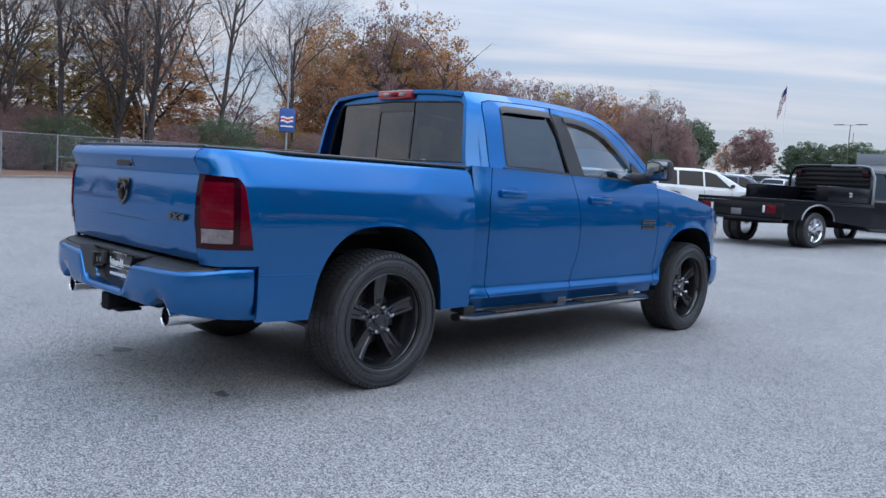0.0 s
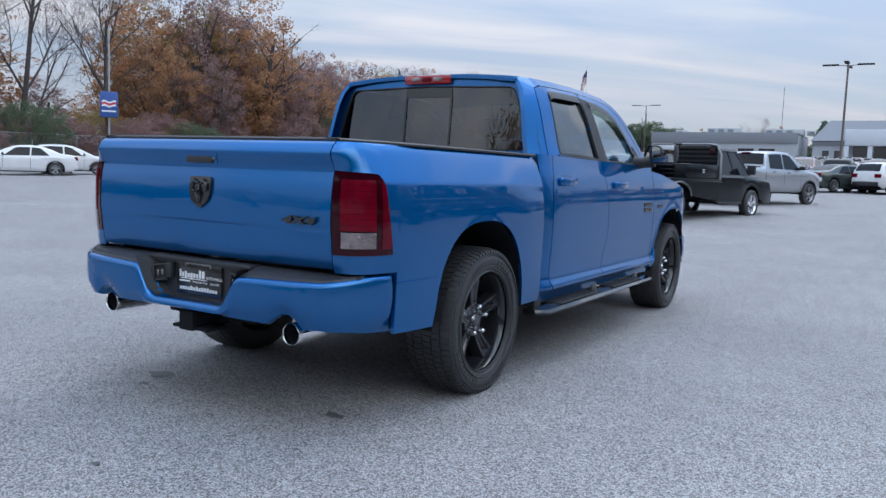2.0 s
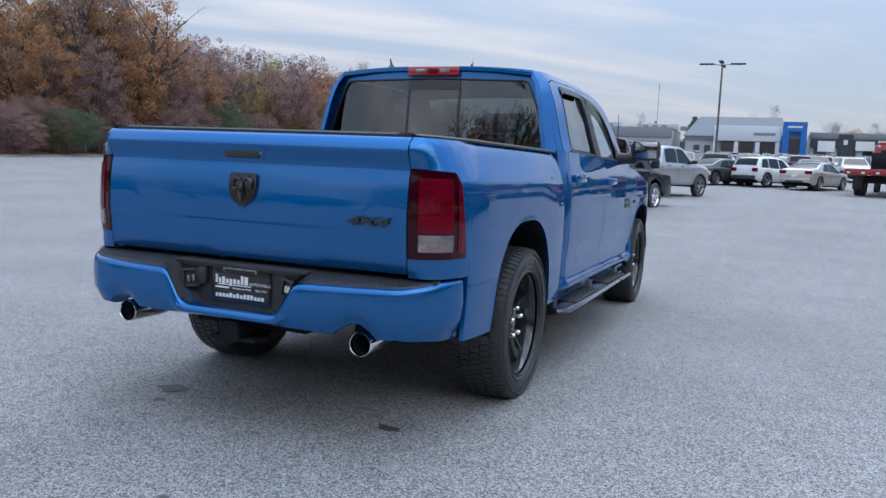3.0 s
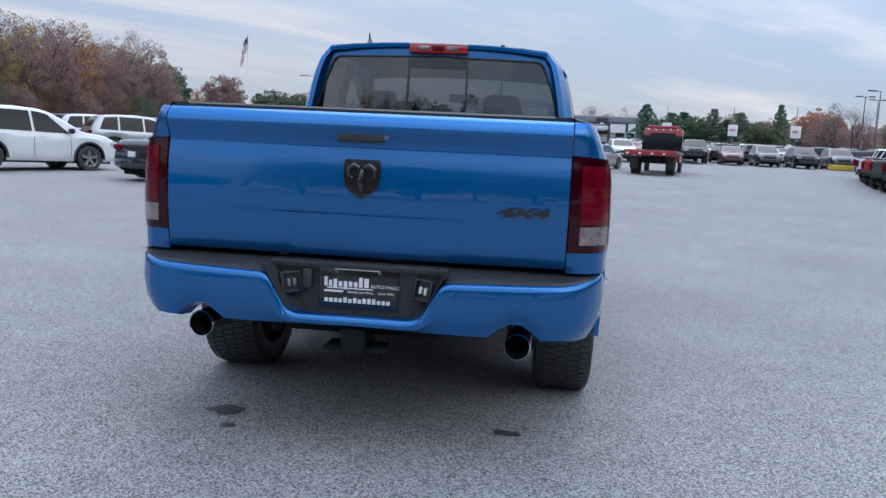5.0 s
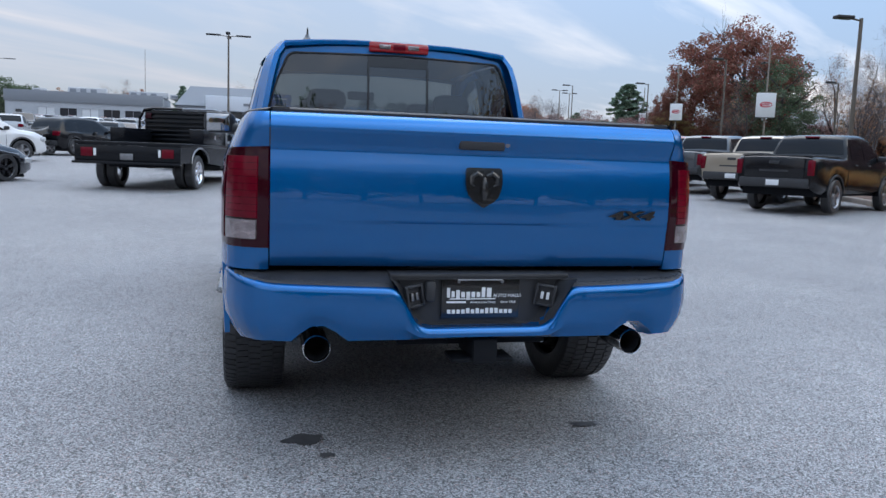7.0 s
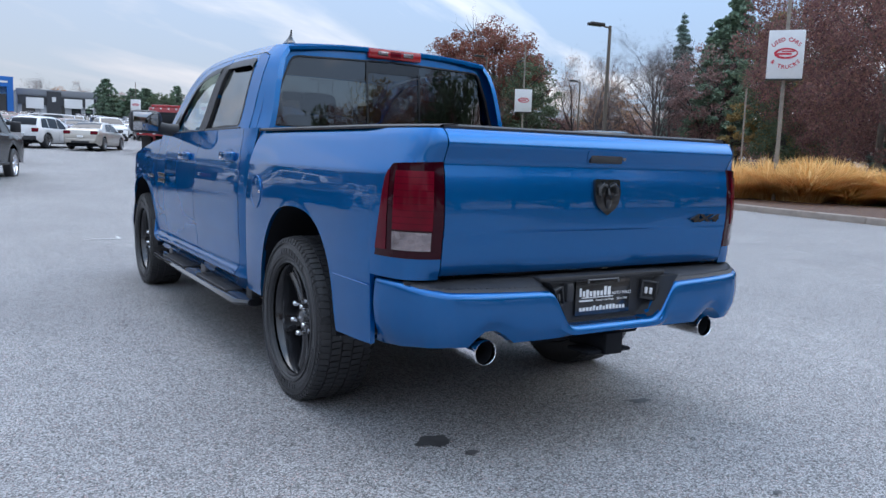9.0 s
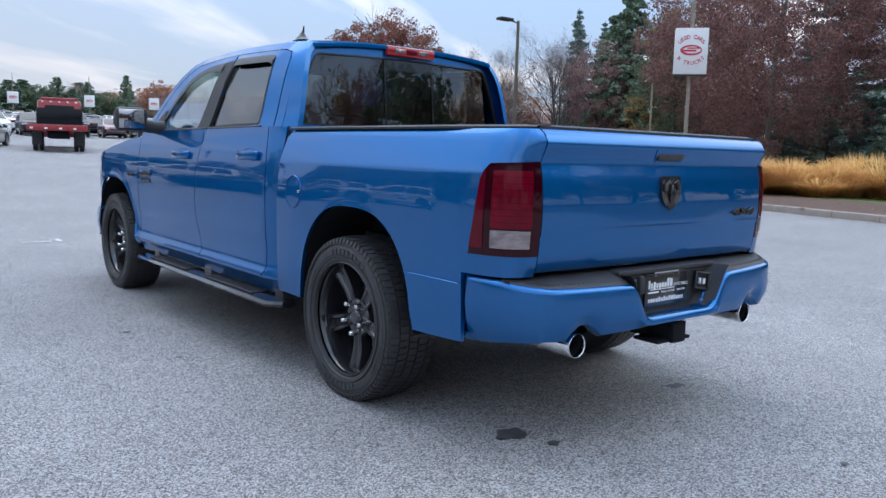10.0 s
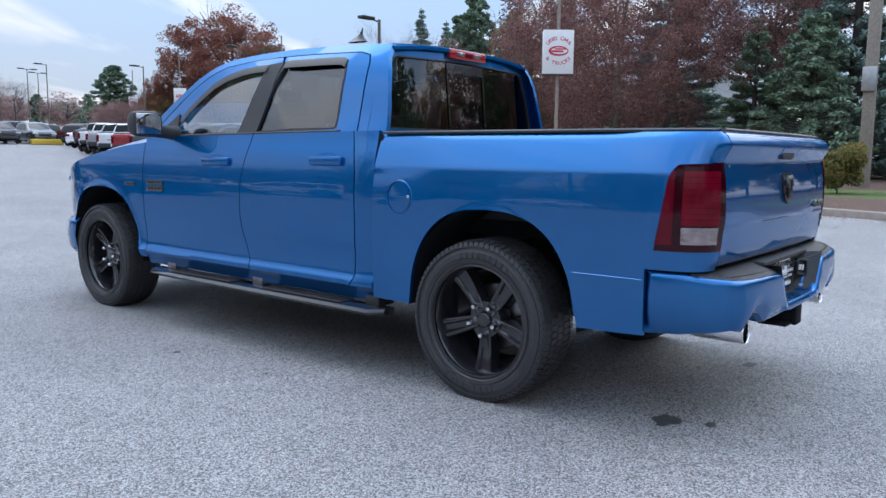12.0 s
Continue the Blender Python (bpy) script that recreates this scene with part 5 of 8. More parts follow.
# ---- trees ----
BARK = mat("bark", (0.098, 0.084, 0.082), 0.95, vary=0.3, scale=6, bump=0.6, bscale=25)
BARK_PALE = mat("pale_bark", (0.17, 0.14, 0.115), 0.95, vary=0.3, scale=6)
TWIGS = island_mat("twigs", [(.12, .095, .098), (.18, .145, .145), (.25, .205, .20)])
LEAF = {
    "brown": island_mat("autumn_leaves", [(0.26, 0.13, 0.075), (0.46, 0.22, 0.115), (0.60, 0.33, 0.17), (0.34, 0.19, 0.11), (0.40, 0.30, 0.16)], trans=.45),
    "olive": island_mat("olive_leaves", [(0.22, 0.165, 0.075), (0.34, 0.255, 0.105), (0.45, 0.31, 0.135), (0.28, 0.22, 0.11)], trans=.45),
    "red": island_mat("red_leaves", [(0.15, 0.068, 0.06), (0.27, 0.10, 0.08), (0.38, 0.14, 0.105), (0.19, 0.135, 0.095), (0.31, 0.11, 0.085), (0.17, 0.165, 0.115)], trans=.45),
    "maroon": island_mat("maroon_leaves", [(0.115, 0.064, 0.072), (0.20, 0.104, 0.11), (0.29, 0.155, 0.14), (0.38, 0.195, 0.16), (0.17, 0.10, 0.102), (0.21, 0.15, 0.105)], trans=.45),
    "rust": island_mat("rust_leaves", [(0.285, 0.133, 0.094), (0.421, 0.203, 0.135), (0.512, 0.289, 0.19), (0.34, 0.174, 0.121)], trans=.45),
    "green": island_mat("evergreen_needles", [(0.101, 0.155, 0.115), (0.169, 0.25, 0.176), (0.257, 0.351, 0.236), (0.142, 0.203, 0.155)]),
    "bluegreen": island_mat("spruce_needles", [(0.123, 0.181, 0.167), (0.203, 0.29, 0.254), (0.304, 0.413, 0.355)]),
    "midgreen": island_mat("green_leaves", [(0.087, 0.121, 0.075), (0.133, 0.178, 0.109), (0.174, 0.22, 0.14)], trans=.45),
    "wine": island_mat("wine_leaves", [(0.20, 0.132, 0.136), (0.31, 0.19, 0.185), (0.43, 0.27, 0.23), (0.26, 0.18, 0.17)], trans=.45),
    "straw": island_mat("straw_grass", [(0.66, 0.40, 0.15), (0.85, 0.57, 0.24), (0.93, 0.70, 0.36), (0.60, 0.36, 0.13), (0.88, 0.52, 0.20)], trans=.45),
    "shrub": island_mat("shrub_leaves", [(0.091, 0.125, 0.049), (0.16, 0.194, 0.068), (0.364, 0.194, 0.079), (0.227, 0.227, 0.079), (0.125, 0.16, 0.064)], trans=.45),
}


def limbs(h, seed, spread=0.55, levels=4, trunk=0.02, first=0.28, kids=(3, 5)):
    """Tapered trunk and limbs: segments (p0, p1, r0, r1, level)."""
    r = random.Random(seed)
    segs = []

    def grow(p, d, length, rad, lev):
        n = 4 if lev == 0 else 3
        pts_, q, dd = [p], p.copy(), d.copy()
        for k in range(n):
            dd = (dd + Vector((r.uniform(-1, 1), r.uniform(-1, 1), r.uniform(-.3, .6))) * (.10 if lev == 0 else .22)).normalized()
            q = q + dd * length / n
            pts_.append(q.copy())
        tip = rad * (.45 if lev < 3 else .3)
        for k in range(n):
            segs.append((pts_[k], pts_[k + 1], rad + (tip - rad) * k / n, rad + (tip - rad) * (k + 1) / n, lev))
        if lev >= levels:
            return
        count = r.randint(*kids) + (3 if lev == 0 else 0)
        for c in range(count):
            t = r.uniform(first if lev == 0 else .25, 1.0)
            k = min(n - 1, int(t * n))
            base = pts_[k].lerp(pts_[k + 1], t * n - k)
            ang = r.uniform(0, 2 * math.pi)
            side = dd.orthogonal().normalized()
            side = (Matrix.Rotation(ang, 3, dd) @ side)
            nd = (dd * (1 - spread) + side * spread + Vector((0, 0, .22))).normalized()
            grow(base, nd, length * r.uniform(.42, .66) * (1.15 - .45 * t if lev == 0 else 1), max(.006, (rad + (tip - rad) * t) * .56), lev + 1)
    grow(Vector((0, 0, -.1)), Vector((r.uniform(-.06, .06), r.uniform(-.06, .06), 1)).normalized(), h * .72, h * trunk, 0)
    return segs


def limb_mesh(name, segs, levels, sides=(7, 5, 4, 3, 3)):
    bm = bmesh.new()
    for a, b, r0, r1, lev in segs:
        if lev in levels:
            tube(bm, [a, b], [r0, r1], sides[min(lev, 4)], False)
    return bm


def tips(segs, lev):
    return np.array([tuple(b) for a, b, r0, r1, l in segs if l >= lev])


def crown_points(h, base, width, n, lobes, seed, shell=0.55, clump=(.28, .46)):
    """Points in a crown made of many lobes, thicker near the outside."""
    g = np.random.default_rng(seed)
    cz, rz = (h + base) / 2, (h - base) / 2
    out = []
    for _ in range(lobes):
        d = g.normal(size=3)
        d /= np.linalg.norm(d)
        k = g.uniform(.35, .80) if clump[0] > .2 else g.uniform(.30, .98) ** .7
        c = np.array([d[0] * width * k, d[1] * width * k, cz + d[2] * rz * k])
        r = g.uniform(*clump) * width
        m_ = n // lobes
        e = g.normal(size=(m_, 3))
        e /= np.linalg.norm(e, axis=1)[:, None]
        rad = g.uniform(shell, 1.0, m_) ** .7
        out.append(c + e * (r * rad)[:, None] * np.array([1, 1, .85]))
    return np.concatenate(out)


def leaf_mesh(name, pts_, size, material):
    n = len(pts_)
    u_ = unit(n)
    v_ = np.cross(u_, unit(n))
    v_ /= np.linalg.norm(v_, axis=1)[:, None] + 1e-9
    s_ = size * rng.uniform(.6, 1.35, n)[:, None]
    me_ = quads_mesh(name, pts_, u_ * s_ * .62, v_ * s_ * .40)
    me_.materials.append(material)
    return me_


def leafy_tree(name, label, h, base, width, n, size, kind, seed, lobes=26, bare=0.0, bark=BARK, trunk=0.02, shell=.55, clump=(.28, .46)):
    t = thing(name, label, "tree", "trees round the lot")
    segs = limbs(h, seed, trunk=trunk, levels=3)
    part("trunk", limb_mesh("trunk", segs, (0, 1)), bark, t)
    tagged(part("branchwork", limb_mesh("branchwork", segs, (2, 3)), bark, t), kind="stuff")
    p_ = crown_points(h, base, width, n, lobes, seed, shell, clump)
    if bare:
        p_ = p_[rng.random(len(p_)) > bare * np.clip((p_[:, 2] - base) / (h - base), 0, 1)]
    ob = part("crown", leaf_mesh("crown", p_, size, LEAF[kind]), None, t)
    tagged(ob, kind="stuff")
    return t


def bare_tree(name, label, h, seed, spread=.5, leaves=0, kind="brown"):
    t = thing(name, label, "tree", "trees round the lot")
    segs = limbs(h, seed, spread, 4, .0135, .16, (4, 6))
    part("trunk", limb_mesh("trunk", segs, (0,)), BARK, t)
    tagged(part("scaffold", limb_mesh("scaffold", segs, (1, 2)), BARK, t), kind="stuff")
    tagged(part("branchwork", limb_mesh("branchwork", segs, (3, 4)), BARK, t), kind="stuff")
    e = tips(segs, 3)
    k = max(1, int(4200 / len(e)))
    c = np.repeat(e, k, 0) + rng.normal(0, .55, (len(e) * k, 3))
    d = unit(len(c), .5)
    v_ = np.cross(d, unit(len(c)))
    me_ = quads_mesh("twigs", c, d * rng.uniform(.20, .50, len(c))[:, None], v_ * .0050)
    me_.materials.append(TWIGS)
    tagged(part("twig_mass", me_, None, t), kind="stuff")
    if leaves:
        c = e[rng.integers(0, len(e), leaves)] + rng.normal(0, .5, (leaves, 3))
        tagged(part("foliage", leaf_mesh("foliage", c, .11, LEAF[kind]), None, t), kind="stuff")
    return t


def conifer(name, label, h, width, seed, kind="green", loose=0.0, n=5200, size=.20, base=.08):
    t = thing(name, label, "tree", "trees round the lot")
    g = np.random.default_rng(seed)
    bm = bmesh.new()
    tube(bm, [(0, 0, -.1), (.05, 0, h * .5), (0, .05, h)], [h * .022, h * .013, .02], 7)
    part("trunk", bm, BARK, t)
    cs, ds, bm = [], [], bmesh.new()
    z = h * base
    while z < h * .985:
        f = (h - z) / (h * (1 - base))
        reach = width * (f ** .85)
        nb = int(5 + 4 * f)
        for k in range(nb):
            if loose and g.random() < loose * .35:
                continue
            a = g.uniform(0, 2 * math.pi)
            r_ = reach * g.uniform(.65 - .25 * loose, 1.08)
            droop = g.uniform(-.30, .05) if not loose else g.uniform(.0, .35)
            tip = np.array([math.cos(a) * r_, math.sin(a) * r_, z + droop * r_])
            tube(bm, [(0, 0, z), tuple(tip)], [.02 + .02 * f, .008], 3, False)
            m_ = max(4, int(n * r_ / (width * 34)))
            s_ = g.uniform(.18 if not loose else .45, 1.02, m_)
            c = np.array([0, 0, z]) + (tip - np.array([0, 0, z])) * s_[:, None] + g.normal(0, .10 + .09 * loose, (m_, 3)) * np.array([1, 1, .7])
            d_ = np.tile((tip - np.array([0, 0, z])) / (r_ + .01), (m_, 1)) + g.normal(0, .6, (m_, 3))
            d_[:, 2] -= .25 * (1 - loose)
            cs.append(c), ds.append(d_ / np.linalg.norm(d_, axis=1)[:, None])
        z += h * (.030 + .018 * loose) * g.uniform(.8, 1.2)
    tagged(part("branchwork", bm, BARK, t), kind="stuff")
    cs, ds = np.concatenate(cs), np.concatenate(ds)
    v_ = np.cross(ds, unit(len(cs)))
    v_ /= np.linalg.norm(v_, axis=1)[:, None] + 1e-9
    s_ = size * g.uniform(.6, 1.4, len(cs))[:, None]
    me_ = quads_mesh("needles", cs, ds * s_, v_ * s_ * .30)
    me_.materials.append(LEAF[kind])
    tagged(part("needles", me_, None, t), kind="stuff")
    return t


def pine(name, label, h, width, seed, n=7000, kind="green"):
    """Bare lower trunk, boughs ending in flat clumps of needles."""
    t = thing(name, label, "tree", "trees round the lot")
    g = np.random.default_rng(seed)
    bm = bmesh.new()
    tube(bm, [(0, 0, -.1), (.12, 0, h * .45), (-.05, .1, h * .97)], [h * .020, h * .013, .03], 7)
    part("trunk", bm, BARK, t)
    bm, cs = bmesh.new(), []
    lobes = 230
    for k_ in range(lobes):
        f = (k_ + g.uniform(-.4, .4)) / lobes
        z = h * (.16 + .82 * f)
        reach = width * (1.0 - .86 * f ** 1.4) * g.uniform(.12, 1.15)
        a = k_ * 2.399 + g.uniform(-.5, .5)
        c = np.array([math.cos(a) * reach, math.sin(a) * reach, z + .12 * reach])
        tube(bm, [(0, 0, z - .1), tuple(c)], [.035, .012], 3, False)
        r = width * g.uniform(.08, .18) * (1.15 - .5 * f)
        e = g.normal(size=(n // lobes, 3))
        e /= np.linalg.norm(e, axis=1)[:, None]
        cs.append(c + e * (r * g.uniform(.35, 1.0, len(e)))[:, None] * np.array([1, 1, .6]))
    tagged(part("branchwork", bm, BARK, t), kind="stuff")
    cs = np.concatenate(cs)
    d = unit(len(cs), .35)
    v_ = np.cross(d, unit(len(cs)))
    v_ /= np.linalg.norm(v_, axis=1)[:, None] + 1e-9
    s_ = .105 * g.uniform(.6, 1.4, len(cs))[:, None]
    me_ = quads_mesh("needles", cs, d * s_, v_ * s_ * .42)
    me_.materials.append(LEAF[kind])
    tagged(part("needles", me_, None, t), kind="stuff")
    return t


def stand(ob, x, y, rz=0, s=1.0, sz=None, sink=0.0):
    ob.matrix_basis = Matrix.Translation((x, y, ground_z(x, y) - sink)) @ Matrix.Rotation(radians(rz), 4, "Z") @ Matrix.Diagonal((s, s, sz or s, 1))
    return ob


def again(ob, x, y, rz=0, s=1.0, sz=None, label="", colour=None):
    c = copy_thing(ob, Matrix.Translation((x, y, ground_z(x, y))) @ Matrix.Rotation(radians(rz), 4, "Z") @ Matrix.Diagonal((s, s, sz or s, 1)))
    c.matrix_basis = Matrix.Translation((x, y, ground_z(x, y))) @ Matrix.Rotation(radians(rz), 4, "Z") @ Matrix.Diagonal((s, s, sz or s, 1))
    if label:
        tagged(c, label)
    if colour:
        for ch in c.children:
            if ch.name.split(".")[0] in ("crown", "foliage", "needles"):
                ch.material_slots[0].link = "OBJECT"
                ch.material_slots[0].material = LEAF[colour]
    return c


# templates stand at their first places
bareA = stand(bare_tree("bare_tree", "tall leafless tree with dark branches", 17, 11, .5), -50, 12, 0)
bareB = stand(bare_tree("bare_tree", "leafless tree with a few brown leaves", 16, 23, .55, 900, "brown"), -47, 18, 40)
bareC = stand(bare_tree("bare_tree", "spreading leafless tree with fine twigs", 17, 37, .62), -54, 21, 90)
autA = stand(leafy_tree("autumn_tree", "tall autumn tree with thinning brown leaves", 15.5, 1.2, 4.4, 19000, .115, "brown", 5, 220, .45, clump=(.10, .20)), -49, 48, 0)
autB = stand(leafy_tree("autumn_tree", "olive and brown autumn tree", 14, .8, 4.6, 20000, .125, "olive", 8, 220, .35, clump=(.10, .20)), -53, 46, 0)
redA = stand(leafy_tree("red_tree", "big oval tree with dark red leaves", 15.5, 1.0, 6.6, 64000, .125, "red", 17, 380, .06, shell=.3, clump=(.09, .17)), 50.0, 72.5, 0, 1.12, .98)
mar = stand(leafy_tree("maroon_tree", "broad maroon-leaved tree with low branches", 12.5, 1.3, 6.4, 78000, .064, "maroon", 19, 420, .10, BARK_PALE, .013, .25, (.075, .15)), 31, 15.2, 30)
rust = stand(leafy_tree("rust_tree", "round rust-coloured autumn tree", 9.0, 1.0, 4.2, 15000, .15, "rust", 29, 200, .05, clump=(.10, .20)), 64.9, 189.6, 0, 1.45, 1.14)
willow = stand(leafy_tree("green_tree", "large rounded green leafy tree", 12, .8, 5.6, 22000, .18, "midgreen", 31, 240, .0, clump=(.10, .20)), -92.0, 182.3, 0, 1.12, 1.26)
pineA = stand(pine("pine_tree", "dark green pine with irregular boughs", 11.5, 2.9, 3, 26000), 44, 86, 0, 1.35, .76)
spruce = stand(conifer("spruce_tree", "tall pointed dark spruce tree", 14.5, 2.9, 7, "bluegreen", 0, 46000, .085, .04), 57, 50, 0)
spruceB = stand(conifer("spruce_tree", "broad dark spruce with drooping boughs", 15, 4.4, 9, "bluegreen", .15, 95000, .080, .03), 36.0, 6.0, 0)

stand(leafy_tree("maroon_tree", "maroon-leaved tree with a high crown over bare limbs", 12.5, 4.4, 5.0, 42000, .070, "maroon", 43, 300, .10, BARK_PALE, .012, .25, (.10, .18)), 37.5, 10.8, 80)

# wood behind the fence: its top line falls towards the far lot
WOOD_TOP = [(-86, 20.0), (-60, 19.5), (-55, 16.5), (-53, 13.5), (-49.5, 15.4), (-46.5, 15.2), (-44.5, 14.2), (-42.5, 13.4), (-40, 13.2), (-37, 13.6), (-34, 13.8), (-30, 13.0), (-27.8, 11.6)]
KIND_H = {bareA: 17, bareB: 16, bareC: 17, autA: 15.5, autB: 14, mar: 12.5}
r_w = random.Random(77)
k = 0
for row, step in ((0, 2.6), (1, 2.3), (2, 3.0)):
    az = -85 + row * .8
    while az < -28.0:
        k += 1
        d = lerp([(-86, 54), (-66, 55), (-52, 66), (-44, 76), (-36, 96), (-28, 120)], az) + 7 * row + r_w.uniform(-2, 2)
        x, y = 4 + d * math.sin(radians(az)), -3 + d * math.cos(radians(az))
        h = lerp(WOOD_TOP, az) * r_w.uniform(.80, 1.03) * (.74 if row == 0 and az > -54 else 1.0)
        if az < -55.5:
            # open stand of bare trunks over a low russet storey
            ob = autA if row == 1 else (bareA, bareC, bareB)[k % 3]
            col = ("wine", "wine", "brown")[k % 3] if ob is autA else None
            if ob is autA:
                h = r_w.uniform(5.5, 9.0)
            az += step * (.9 if row == 0 else .5 if row == 1 else 2.0)
        elif az < -43.5:
            ob, col = (autA, autB, autA)[k % 3], ("brown", "wine", "olive", "brown", "wine")[k % 5]
        elif az < -36:
            ob, col = (autA, bareB, autB, autA)[k % 4], ("wine", "wine", "brown", "wine", "olive")[k % 5]
        else:
            ob, col = (autB, autA, mar, bareB)[k % 4], ("wine", "brown", "wine", "olive")[k % 4]
        sz = h / KIND_H[ob]
        if ob is autA and -70 < az - step * .5 < -64.5:
            az += step
            continue
        again(ob, x, y, (k * 77) % 360, max(sz * .9, .62) if ob is not mar else sz, sz, "", col)
        az += step * r_w.uniform(.8, 1.2) * (1 if az < -44 else .66)
# low thicket along the wood's foot
for i in range(56):
    az = -84 + i * 1.02
    d = lerp([(-86, 50), (-66, 52), (-52, 62), (-44, 72), (-36, 92), (-28, 114)], az) + 5 * ((i * 37) % 10) / 10
    if -70 < az < -64.5:
        continue
    x, y = 4 + d * math.sin(radians(az)), -3 + d * math.cos(radians(az))
    again((autB, mar)[i % 2], x, y, i * 50, .42, (.24, .30, .20, .36)[i % 4] * (1.25 if az > -44 else 1), "dark undergrowth thicket by the fence", ("wine", "wine", "olive", "midgreen", "wine")[i % 5])

# trees round the far lot
for ob, x, y, s, sz, lab, colr in (
        (willow, -84.5, 201.1, 1.1, 1.15, "dark russet rounded autumn tree", "wine"), (willow, -75.8, 215.1, 0.95, 0.92, "", None), (pineA, -81.0, 217.5, 1.4, 0.85, "", None), (willow, -70.9, 221.0, 1.0, 0.88, "", None), (willow, -65.9, 224.5, 1.1, 0.95, "", None), (willow, -60.0, 228.3, 1.0, 0.8, "", None), (autB, -98.6, 214.6, 0.75, 0.72, "", "brown"), (bareB, -95.5, 211.6, 0.6, 0.58, "", None), (rust, -51.9, 230.2, 1.1, 1.0, "", "brown"), (autB, -46.1, 231.4, 0.75, 0.66, "", "brown"), (willow, -41.9, 236.3, 0.9, 0.7, "", "olive"), (bareB, -37.6, 230.9, 0.7, 0.74, "", None), (rust, -33.2, 235.6, 1.1, 1.12, "", None), (rust, -29.2, 238.2, 1.0, 1.0, "", "brown"), (pineA, -20.9, 231.0, 1.1, 1.0, "", None), (pineA, -17.5, 235.3, 1.2, 1.02, "", None), (pineA, -13.2, 233.6, 1.0, 0.95, "", None), (pineA, -6.2, 235.9, 1.0, 0.98, "", None), (bareB, -1.6, 232.0, 0.75, 0.9, "", None), (pineA, 5.6, 239.9, 1.1, 0.95, "", None), (bareC, 14.5, 231.6, 0.7, 0.62, "", None), (autB, 20.2, 231.2, 0.8, 0.62, "", "brown"), (bareB, 24.8, 226.7, 0.7, 0.62, "", None), (pineA, 23.2, 170.5, 1.2, 0.8, "", None), (willow, 26.5, 176.1, 0.8, 0.52, "", None), (pineA, 28.7, 171.8, 1.4, 0.66, "", None), (pineA, 32.5, 179.2, 1.5, 0.70, "", None), (willow, 34.5, 172.8, 0.7, 0.60, "", None), (pineA, 38.4, 176.0, 1.0, 0.78, "", None), (pineA, 39.9, 169.6, 1.2, 0.58, "", None), (willow, 47.4, 176.0, 0.9, 0.55, "", None), (pineA, 53.2, 178.5, 0.8, 0.92, "", None), (pineA, 43.6, 172.8, 0.9, 0.72, "", None),
        (bareB, 42, 112, .6, .5, "", None), (bareC, 46, 118, .6, .45, "", None), (autA, 44, 184, 1.0, .52, "", "wine"), (autA, 54, 186, 1.1, .50, "", "wine"), (autA, 64, 184, 1.1, .48, "", "wine"), (autB, 70, 178, 1.0, .5, "", "wine"), (autB, 50, 180, .9, .46, "", "brown"), (autA, 44, 122, .8, .42, "", "wine"), (autA, 52, 116, .8, .42, "", "wine"),
        (autA, 60, 112, .8, .42, "", "wine"), (pineA, 47.5, 82, .7, .6, "", None),
        (redA, 45.5, 78, .40, .52, "small dark red autumn tree", None), (autB, 50.6, 66.0, .95, .74, "broad grey-green autumn tree", "midgreen"), (bareB, 58, 66, .7, .7, "", None), (bareB, 46, 64, .5, .48, "", None),
        # tall pair at the corner of the wood
        (autA, -51.5, 45.5, 1.0, 1.08, "", "wine"), (autB, -55.5, 40.8, 1.0, 1.05, "", "brown"), (autA, -57.5, 43.5, 1.0, .95, "", "olive"),
        # to the right, past the kerb
        (bareC, 52, 48, .62, .62, "", None), (bareA, 47, 43, .62, .58, "", None), (bareC, 50, 44.5, .55, .55, "", None), (bareA, 44, 40, .5, .48, "", None), (autA, 46, 38, .7, .62, "", "wine"), (bareB, 47, 51, .62, .56, "", None), (bareA, 55, 58, .6, .6, "", None), (bareB, 43, 46, .5, .42, "", None), (spruce, 61, 50, 1.0, .95, "", None), (pineA, 48, 36.5, 1.15, 1.15, "", None), (pineA, 52, 41, 1.1, 1.1, "", None),
        (pineA, 44, 30, 1.0, .95, "bronze-tinged pine with loose boughs", "olive"), (autB, 41, 26.5, .8, .75, "bronze-green bush-like autumn tree", "midgreen"), (mar, 39, 22, .85, .9, "", None), 
        (spruceB, 38, 1.5, 1.0, 1.02, "", None), (spruceB, 41, -3.5, 1.0, .95, "", None), (spruceB, 33.5, 9.6, .55, .50, "", "green"), (pineA, 31.5, 6.6, .8, .62, "", None), (spruceB, 44, 10, 1.0, 1.0, "", None), (spruceB, 43, 18, 1.0, .85, "", None), (autA, 50, 30, 1.0, .6, "", "wine"),
        (autA, 62, 40, 1.0, .5, "", "wine"), (autA, 60, 62, 1.0, .5, "", "brown"), (willow, 52, 22, .8, .55, "", "green"), (willow, 50, 4, .9, .7, "", "green"), (willow, 48, -8, 1.0, .8, "", "green")):
    k += 1
    again(ob, x, y, (k * 53) % 360, s, sz, lab, colr)

# dark thicket along the far edge of the lot
for i in range(34):
    az = 24 + i * 1.10
    d = 88 + 16 * ((i * 37) % 11) / 11 - max(0, az - 36) * 1.1
    again((mar, autB, bareB, autA)[i % 4], 4 + d * math.sin(radians(az)), -3 + d * math.cos(radians(az)), i * 61, (.55, .6, .5, .7)[i % 4], (.36, .34, .46, .34)[i % 4], "low dark autumn tree beyond the lot", ("wine", "maroon", "wine", "olive", "maroon")[i % 5])

